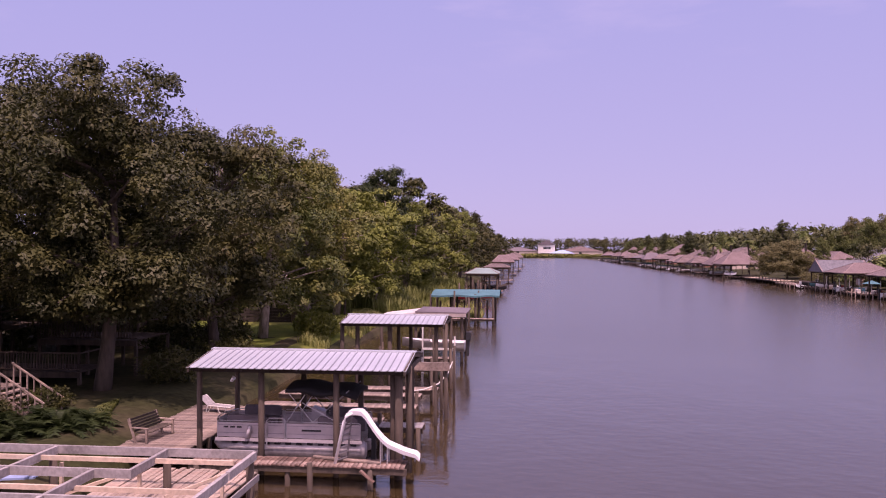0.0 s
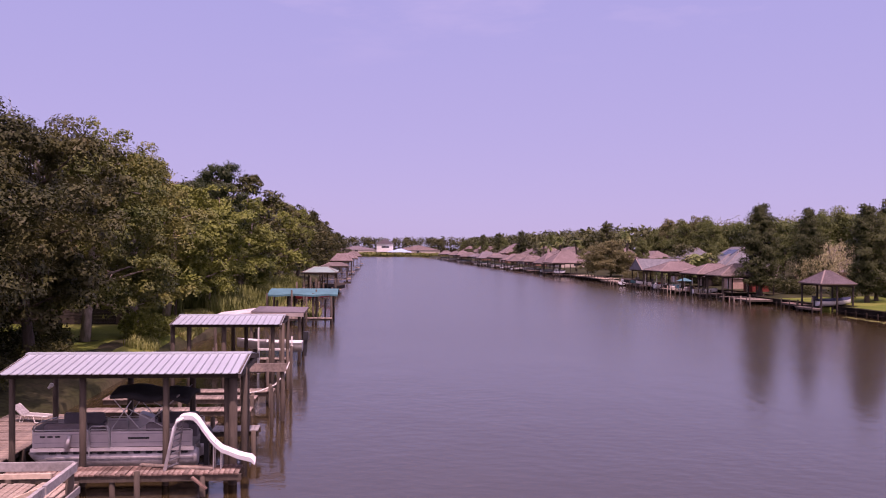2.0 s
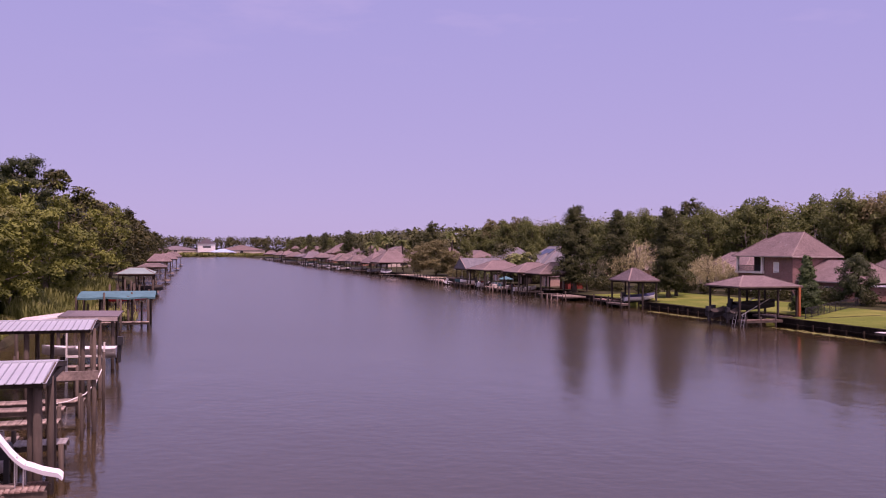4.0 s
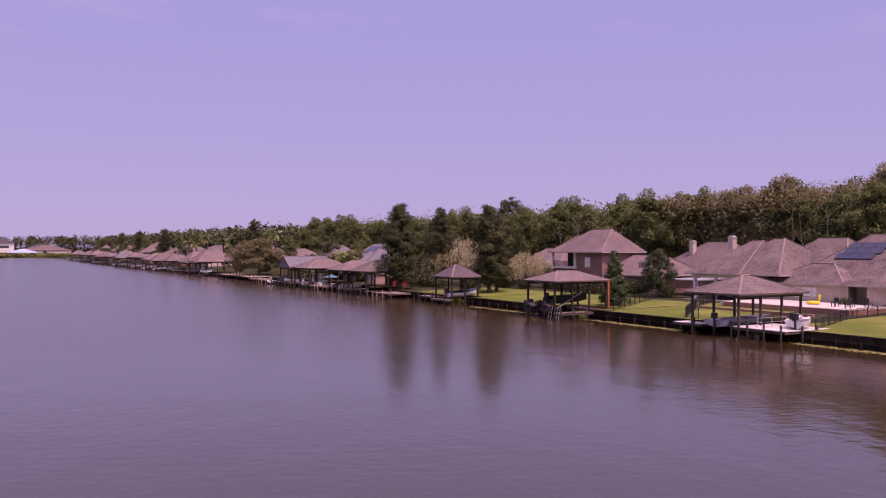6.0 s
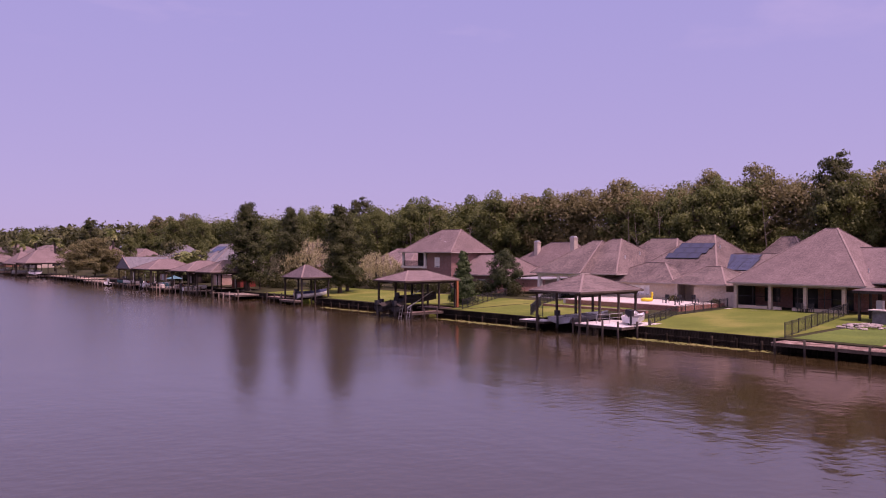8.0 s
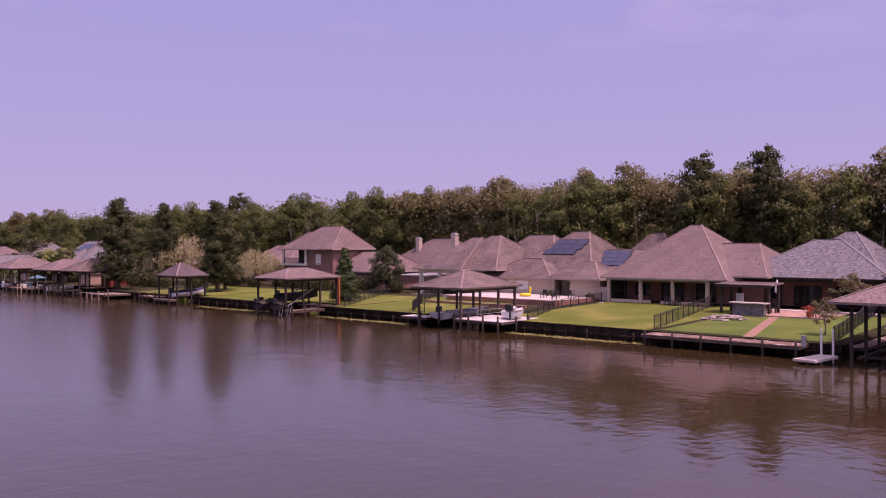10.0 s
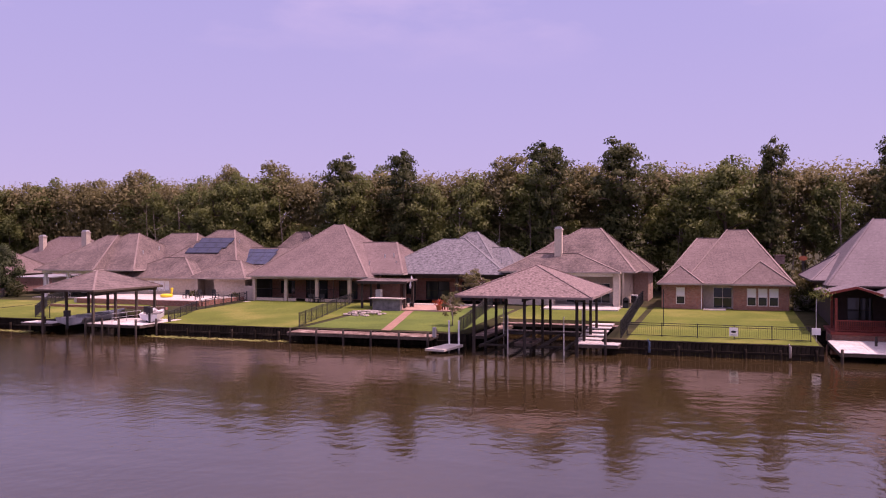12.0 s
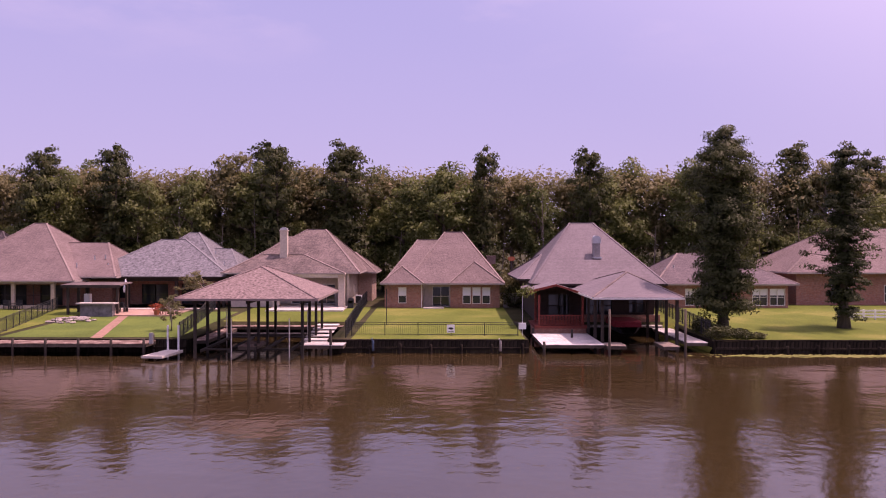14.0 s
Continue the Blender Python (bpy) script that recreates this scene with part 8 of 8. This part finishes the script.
spread_out(shrub(31, 1.6, 2.2, GUM, 0.24, "bright green bush beside the lawn"), [(-17.3, 68.5, 1.0, 0, 1), (-16.6, 71, 0.8, 1, 1.1), (-20.5, 104, 1.3, 2, 1.2), (-18.6, 109, 1.4, 0, 1.2)])
spread_out(shrub(32, 1.7, 1.9, OAK, 0.2, "dark green shrub under the oaks"), [(-22.4, 33.2, 0.5, 3, 1.6), (-21.0, 35.4, 0.5, 1, 1.5), (-18.9, 44, 0.9, 2, 1.1), (-17.6, 50, 0.9, 1, 1.1), (-24, 56, 1.2, 2, 1.2), (-28, 62, 1.3, 2, 1.2), (-21.5, 59, 1.1, 0, 1.2)])


# dark thickets added behind the trunks to stand in for the deep shade there
rt = random.Random(33)
spread_out(shrub(33, 2.6, 4.2, OAK, 0.42, "dense dark thicket added to darken the gaps under the near bank's trees", 2600, name="thicket"),
           [(-26.5 - rt.uniform(0, 5), 84 + k * 5.5, rt.uniform(0.8, 1.25), rt.uniform(0, 6), rt.uniform(0.9, 1.3)) for k in range(14)] + [(-31 - rt.uniform(0, 6), 54 + k * 5, rt.uniform(0.9, 1.3), rt.uniform(0, 6), 1.2) for k in range(7)]
           + [(-22.5 - rt.uniform(0, 2), 112 + k * 9, rt.uniform(0.7, 1.0), rt.uniform(0, 6), 1.1) for k in range(6)], "thickets of the near bank")


def blades(name, label, category, n, region, h, leaf, seed, lean=0.25, width=0.05):
    """Reeds or lily pads past counting, as one object."""
    rng = np.random.default_rng(seed)
    v, f = [], []
    k = 0
    while k < n:
        x, y = rng.uniform(region[0], region[1]), rng.uniform(region[2], region[3])
        if noise.noise((x * 0.25, y * 0.12, seed)) < -0.18:
            continue
        z = max(-0.1, ground_height(x, y))
        hh, a = h * rng.uniform(0.5, 1.2), rng.uniform(0, 6.28)
        dx, dy = math.cos(a) * lean * hh, math.sin(a) * lean * hh
        wx, wy = -math.sin(a) * width, math.cos(a) * width
        i = len(v)
        v += [(x - wx, y - wy, z), (x + wx, y + wy, z), (x + dx * 0.4 + wx, y + dy * 0.4 + wy, z + hh * 0.65), (x + dx * 0.4 - wx, y + dy * 0.4 - wy, z + hh * 0.65), (x + dx, y + dy, z + hh)]
        f += [(i, i + 1, i + 2, i + 3), (i + 3, i + 2, i + 4)]
        k += 1
    s = Shape()
    s.v, s.f = v, f
    return tagged(part(name, s, leaf), label, category, kind="stuff")


blades("reeds", "tall yellow-green reeds along the near bank", "reeds", 14000, (-21, -11.5, 92, 168), 1.9, REED, 41, 0.25, 0.06)
blades("water_weeds", "sparse reeds standing in the shallow water", "reeds", 1800, (-11.5, -5.0, 96, 125), 0.9, REED, 42, 0.3, 0.06)
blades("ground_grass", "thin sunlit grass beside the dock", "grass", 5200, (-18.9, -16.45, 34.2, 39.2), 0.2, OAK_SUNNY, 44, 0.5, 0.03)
blades("bank_grass", "rough grass at the foot of the boathouses", "grass", 3200, (-17.5, -14.4, 64, 92), 0.6, REED, 43, 0.35, 0.04)


def lily_mat(label, spots, seed):
    rng = random.Random(seed)
    s = Shape()
    for x, y, n in spots:
        for k in range(n):
            px, py, r = x + rng.gauss(0, 0.35), y + rng.gauss(0, 1.6), rng.uniform(0.06, 0.18)
            s.add([(px + r * math.cos(a) * 1.2, py + r * math.sin(a), 0.012 + 0.006 * rng.random()) for a in (0, 1, 2.1, 3.1, 4.2, 5.2)], [(0, 1, 2, 3, 4, 5)])
    tagged(part("floating_weeds", s, REED), label, "water plants", kind="stuff")


lily_mat("pale green weeds floating along the bulkhead", [(63.6, -22.5 - k * 1.6, 90) for k in range(11)] + [(63.5, 38 + k * 2.2, 60) for k in range(6)] + [(63.2, 64 + k * 2.2, 60) for k in range(6)] + [(62.8, 92 + k * 2.5, 40) for k in range(5)], 7)



def fern_clump(seed, reach, label, n=60):
    """Arching fronds from one root, each with leaflets along its spine."""
    rng = np.random.default_rng(seed)
    ob = thing("fern", label, "fern")
    for k in range(n):
        a, up, L = rng.uniform(0, 6.28), rng.uniform(0.5, 1.35), reach * rng.uniform(0.6, 1.1)
        s, side = Shape(), Vector((-math.sin(a), math.cos(a), 0))
        sp = [Vector((L * t * math.cos(up) * math.cos(a), L * t * math.cos(up) * math.sin(a), L * (t * math.sin(up) - 0.55 * t * t))) for t in np.linspace(0, 1, 9)]
        for p, q in zip(sp, sp[1:]):
            w = 0.16 * L * math.sin(math.pi * (0.12 + 0.8 * (p.length / L)) ) + 0.02
            for sg in (-1, 1):
                e = q + side * sg * w + (q - p) * 0.6
                s.add([p, q, e], [(0, 1, 2)])
        part("frond", s, FERN, ob)
    return ob


spread_out(fern_clump(91, 1.7, "spiky dark green fern at the foot of the stairs"), [(-18.2, 31.6, 1.0, 0, 1.0), (-17.6, 32.9, 0.8, 1, 1.1), (-19.3, 32.2, 1.05, 2, 1.1), (-19.0, 30.4, 0.9, 4, 1.1), (-20.6, 31.4, 1.0, 3, 1.1), (-18.6, 33.6, 0.7, 2, 1)])
# cypress trees along the far bank
spread_out(cypress_tree(51, 17.3, 4.6, 34, 0.25, "tall dark bald cypress on the lawn by the bulkhead", low=0.1, ragged=0.5, per=95, pads=4,
                        belly=[(0, 0.45), (0.08, 0.7), (0.2, 0.85), (0.35, 0.88), (0.47, 0.98), (0.58, 0.8), (0.66, 0.5), (0.75, 0.78), (0.9, 0.72), (0.96, 0.5), (1, 0.1)]), [(70.4, -23.2, 0.945, 0, 0.94)])
spread_out(cypress_tree(52, 16.2, 3.1, 26, 0.25, "slim ragged bald cypress with hanging moss", ragged=0.7, per=70, belly=[(0, 0.4), (0.2, 0.8), (0.5, 1.0), (0.8, 0.7), (1, 0.2)]), [(73.3, -34.7, 0.96, 0, 1.1)])
spread_out(cypress_tree(53, 16, 5.0, 34, 0.36, "dark cypress standing at the water's edge", per=55, ragged=0.45, belly=[(0, 0.75), (0.2, 1.0), (0.55, 0.85), (0.8, 0.6), (1, 0.15)]), [(66.9, 135.6, 0.93, 0, 0.9), (78.5, 141, 0.9, 1.5, 0.78), (73.2, 115.4, 0.86, 3, 0.86), (76.6, 118.5, 0.75, 4, 0.8)])
spread_out(cypress_tree(54, 6.6, 2.3, 30, 0.24, "conical green evergreen beside the boathouse", FIR, "conical_tree", 0.03, 0.15, 45, belly=[(0, 0.85), (0.1, 1.0), (1, 0.03)]), [(71.7, 83.2, 1.0, 0, 0.95)])
spread_out(willow_tree(55, 9.2, 6.2, "pale weeping willow between the houses"), [(83, 141, 1.05, 0, 1.12), (86.5, 123.5, 0.74, 2, 0.95)])
spread_out(broad_tree(56, 7.0, 3.6, 150, 110, 0.3, PINE, BARK, 0.08, "magnolia_tree", "dense dark round magnolia beside the house", hollow=-1, puff=1.6), [(86.6, 90.9, 0.9, 0, 0.76)])
spread_out(broad_tree(57, 10.4, 8.6, 260, 110, 0.42, WOODS, BARK, 0.16, "oak_tree", "wide olive-brown oak leaning over the far bank", hollow=-0.4, squash=0.6), [(68.5, 226, 0.9, 0, 1.0)])
spread_out(broad_tree(58, 4.0, 1.7, 60, 40, 0.14, WOODS, BARK_PALE, 0.35, "crape_myrtle", "small crape myrtle on the green lawn", hollow=-1), [(70.6, 23.2, 0.75, 0, 0.9), (88.0, 26.3, 1.0, 1, 1.1)])
spread_out(shrub(59, 1.2, 1.9, OAK, 0.26, "dark green garden shrub by a house", 700), [(91.5, -7.4, 1.3, 0, 1), (88.2, 56.6, 0.5, 0, 1), (85.9, 88, 1, 0, 1), (89, 99.6, 0.8, 0, 1), (86, 104, 0.8, 1, 1.2), (88, 62.2, 0.6, 2, 1)])
rt = random.Random(34)
spread_out(shrub(61, 1.7, 2.3, FARWOOD, 0.32, "dark hedge shrub behind the boathouses", 1100), [(74.5 + rt.uniform(-1.5, 4), 126 + k * 4.2, rt.uniform(0.7, 1.35), rt.uniform(0, 6), rt.uniform(0.9, 1.3)) for k in range(22)]
           + [(84 + rt.uniform(-2, 3), 94 + k * 4.5, rt.uniform(0.6, 1.1), rt.uniform(0, 6), rt.uniform(0.9, 1.3)) for k in range(9)])
spread_out(shrub(60, 2.4, 3.2, WOODS, 0.34, "rust-tinted shrub between two houses", 1400), [(95.5, -8.2, 1.2, 0, 0.8), (100, 22, 1.2, 1, 0.9), (71, 205, 1.2, 0, 1.1), (66.5, 203, 0.8, 1, 1.2)])
spread_out(palm_tree(61, 4.6, 3.0, "palm tree with a broad crown behind the boathouses"), [(74.5, 180, 1.25, 0, 1.15), (72, 196, 0.6, 1, 1.3)])
spread_out(palm_tree(62, 9.6, 1.9, "tall slim palm on the far bank"), [(73, 332, 1.0, 0, 1.5), (72.5, 318, 0.9, 1, 1.4), (73.5, 306, 1.2, 2, 1.4), (74, 284, 1.05, 3, 1.4), (75, 232, 1.25, 1, 1.2)])

# low dark shrubs added in place of the shade on the bank below the big cypress
spread_out(shrub(63, 0.9, 1.5, FARWOOD, 0.2, "low dark shrub standing in for the cypress's shade by the bulkhead", 1100), [(66.3, -21.5, 0.62, 0, 1.9), (66.2, -23.2, 0.5, 2, 2.1), (66.2, -24.6, 0.34, 4, 2.4), (68.2, -22.2, 0.6, 1, 1.9), (68.4, -23.8, 0.4, 3, 2.2), (70.2, -21.5, 0.8, 5, 1.5)])

# woods behind the houses
WOODGROUP = "trees of the woods behind the houses"
w_a = broad_tree(71, 17.9, 4.6, 180, 46, 0.44, WOODS, BARK_PALE, 0.36, "woodland_tree", "thin olive-brown tree of the woods", squash=1.0, hollow=-1, loose=0.9, puff=1.45)
w_b = broad_tree(72, 16.9, 4.9, 180, 46, 0.44, WOODS_GREEN, BARK, 0.3, "woodland_tree", "dark leafy tree of the woods", squash=1.0, hollow=-1, loose=0.9, puff=1.45)
w_c = cypress_tree(73, 18.6, 4.4, 26, 0.46, "dark ragged cypress rising from the woods", ragged=0.5, per=34, belly=[(0, 0.6), (0.3, 0.8), (0.6, 1.0), (0.85, 0.85), (1, 0.3)])
w_e = broad_tree(75, 12.0, 4.8, 120, 44, 0.5, FARWOOD, BARK, 0.05, "woodland_tree", "dark green tree between the houses up the bank", squash=0.9, hollow=-1, loose=0.8, puff=1.45)
w_d = broad_tree(74, 12.0, 4.8, 140, 48, 0.44, WOODS_GREEN, BARK, 0.05, "woodland_tree", "green undergrowth tree at the woods' edge", squash=0.9, hollow=-1, loose=0.8, puff=1.45)
rs = random.Random(77)
spots = {0: [], 1: [], 2: [], 3: [], 4: []}
y = -84.0
while y < 330:
    step = 5.2 if y < 130 else 9.0
    for row, x in enumerate((113.5, 119)):
        k = rs.random()
        kind = (3 if k < 0.62 else 1) if row == 0 else (0 if k < (0.58 if y < 120 else 0.22) else 1 if k < 0.88 else 2)
        if row == 0 and 90 < y < 118:
            continue
        spots[kind].append((x + rs.uniform(-2, 2), y + rs.uniform(-2, 2), rs.uniform(0.86, 1.06) * (0.78 if kind == 3 and k < 0.3 else 1.0) + (0.06 if kind == 2 else 0) + 0.02 * row, rs.uniform(0, 6.28), rs.uniform(0.78, 1.06)))
    y += step
rs = random.Random(78)
for k in range(46):
    if k < 24 and k % 2:
        continue
    yy = 185 + k * 10.2 + rs.uniform(-3, 3)
    spots[4].append((rs.uniform(72, 86), yy, rs.uniform(0.35, 0.8), rs.uniform(0, 6.28), rs.uniform(0.8, 1.2)))
    if k % 3 == 0:
        spots[1].append((rs.uniform(78, 88), yy + 4, rs.uniform(0.5, 0.85), rs.uniform(0, 6.28), 0.9))
    if k % 7 == 3:
        spots[2].append((rs.uniform(76, 86), yy, rs.uniform(0.7, 0.9), rs.uniform(0, 6.28), 0.9))
# tall dark cypresses standing out of the woods behind the houses
spots[2] += [(112, 53.9, 1.03, 0.3, 0.78), (112.5, 44.2, 1.05, 1.9, 0.8), (112, 22.6, 1.02, 3.0, 0.62), (112, 13.4, 1.06, 4.2, 1.0), (112.5, -5.1, 1.03, 5.0, 0.62), (112, -19.1, 1.03, 2.4, 0.7)]
for p, k in ((w_a, 0), (w_b, 1), (w_c, 2), (w_d, 3), (w_e, 4)):
    spread_out(p, spots[k], WOODGROUP)


# pale bare trunks along the woods' edge
rs = random.Random(79)
trunks = Shape()
for k in range(48):
    x, y, h = rs.uniform(109.5, 113.5), -80 + k * 4.8 + rs.uniform(-1.5, 1.5), rs.uniform(9, 16)
    if 90 < y < 118:
        continue
    dx, dy = rs.uniform(-0.8, 0.8), rs.uniform(-0.8, 0.8)
    trunks.tube([(x, y, 1.0), (x + dx * 0.3, y + dy * 0.4, h * 0.5), (x + dx, y + dy, h)], [0.1, 0.075, 0.02], 5)
    for j in range(3):
        z = h * rs.uniform(0.55, 0.9)
        trunks.tube([(x + dx * z / h, y + dy * z / h, z), (x + rs.uniform(-1.4, 1.4), y + rs.uniform(-1.6, 1.6), z + rs.uniform(0.8, 2))], [0.05, 0.012], 4)
tagged(part("woodland_trunks", trunks, BARK_GREY), "thin pale trunks at the edge of the woods", "trees", kind="stuff")


def far_woods(name, label, line, height, seed, leaf, dense=1.0, size=1.9, wide=5.0, low=0.0):
    """Distant trees as one mass of clumps with a broken top line."""
    rng = np.random.default_rng(seed)
    pts, face = [], []
    for (xa, ya), (xb, yb) in zip(line, line[1:]):
        n = int(math.hypot(xb - xa, yb - ya) / 6.0 * dense)
        for i in range(n):
            t = rng.uniform()
            x, y = xa + (xb - xa) * t + rng.normal() * wide * 0.8, ya + (yb - ya) * t + rng.normal() * wide
            h = height * rng.uniform(0.84 if wide > 4 else 0.92, 1.03 if wide > 4 else 1.0)
            m = 130
            p = rng.normal(size=(m, 3))
            p /= np.linalg.norm(p, axis=1)[:, None] * rng.uniform(0.95, 1.6 if wide > 4 else 2.6, size=(m, 1))
            p[:, 2] = np.sign(p[:, 2]) * np.abs(p[:, 2]) ** (0.7 if wide > 4 else 0.5)
            pts.append(p * np.array((wide, wide, h * (1 - low) * 0.5)) + np.array((x, y, h * (1 + low) * 0.5)))
            face.append(p + np.array((0, 0, 0.35)))
    ob = new(name, cloud_mesh(name, np.concatenate(pts), size, leaf, rng, facing=np.concatenate(face)))
    tagged(ob, label, "woods", kind="stuff")


far_woods("far_woods", "distant green woods behind the far bank's houses", [(116, 325), (112, 500), (106, 720), (110, 860)], 19, 81, FARWOOD, 3.6)
far_woods("far_woods", "dense olive woods behind the front trees", [(127, -90), (127, 335)], 19.5, 85, WOODS, 11.0, 0.65)
far_woods("far_woods", "thin olive-brown tree tops of the woods' edge", [(118.5, -88), (118.5, 125)], 19.6, 86, WOODS, 32.0, 0.48, 2.2, 0.4)
far_woods("far_woods", "green tree tops of the woods' edge up the canal", [(119.5, 125), (119.5, 330)], 18.2, 87, WOODS_GREEN, 14.0, 0.7, 2.6, 0.4)
far_woods("far_woods", "distant green tree line at the end of the canal", [(-160, 900), (0, 905), (200, 890), (420, 860)], 21, 82, OAK, 5.0)
far_woods("far_woods", "distant trees of the near bank", [(-28, 330), (-24, 500), (-40, 700), (-60, 900)], 16, 83, OAK, 2.6)
far_woods("far_woods", "bushes along the end of the canal", [(-30, 808), (20, 812), (80, 806)], 4, 84, OAK_SUNNY, 5)

# buildings at the end of the canal
wb = thing("white_building", "white gabled building at the end of the canal", "building", (24, 832, 1))
wall_panel(wb, "y", 824, 15.5, 31.5, 0.9, 12.4, TRIM, [(20, 27.5, 8.2, 10.4), (17, 30, 2.5, 4.5)])
window(wb, "y", 824.06, 20, 27.5, 8.2, 10.4, 3)
window(wb, "y", 824.06, 17, 30, 2.5, 4.5, 5)
part("gable_wall", Shape().add([(15.5, 824, 12.4), (31.5, 824, 12.4), (23.5, 824, 17.0), (15.5, 824.2, 12.4), (31.5, 824.2, 12.4), (23.5, 824.2, 17.0)], [(0, 1, 2), (5, 4, 3), (0, 2, 5, 3), (2, 1, 4, 5)]), TRIM, wb)
for x in (15.5, 31.28):
    wall_panel(wb, "x", x, 824.23, 842, 0.9, 12.4, TRIM)
hip_roof(wb, 14.8, 32.2, 823.2, 843, 12.4, (23.5, 823.21), (23.5, 842.99), 17.4, SHINGLE_PALE, caps=None)
for k in range(5):
    part("balcony_post", Shape().box(33.5 + k * 1.8, 33.8 + k * 1.8, 826, 826.3, 0.9, 12), DARKWOOD, wb)
plain_house(-4, 850, 44, 14, 6.5, 10.5, SHINGLE_PALE, STUCCO, "long pale building at the end of the canal")
plain_house(57, 840, 44, 14, 6.5, 11.5, SHINGLE, STUCCO, "long motel with a pink-brown roof at the canal's end")
pv = thing("pavilion", "open pavilion with a pale blue roof", "pavilion", (38, 815, 0.9))
hip_roof(pv, 26, 50, 811, 822, 4.4, (36, 816), (40, 816), 7.6, mat("pale_blue_roof", (0.3, 0.42, 0.62), 0.5, vary=0.1, bump=0.05), caps=None)
for x in (26.5, 34, 42, 49.5):
    for y in (811.5, 821.5):
        part("post", Shape().box(x - 0.15, x + 0.15, y - 0.15, y + 0.15, 0.5, 4.3), TRIM, pv)
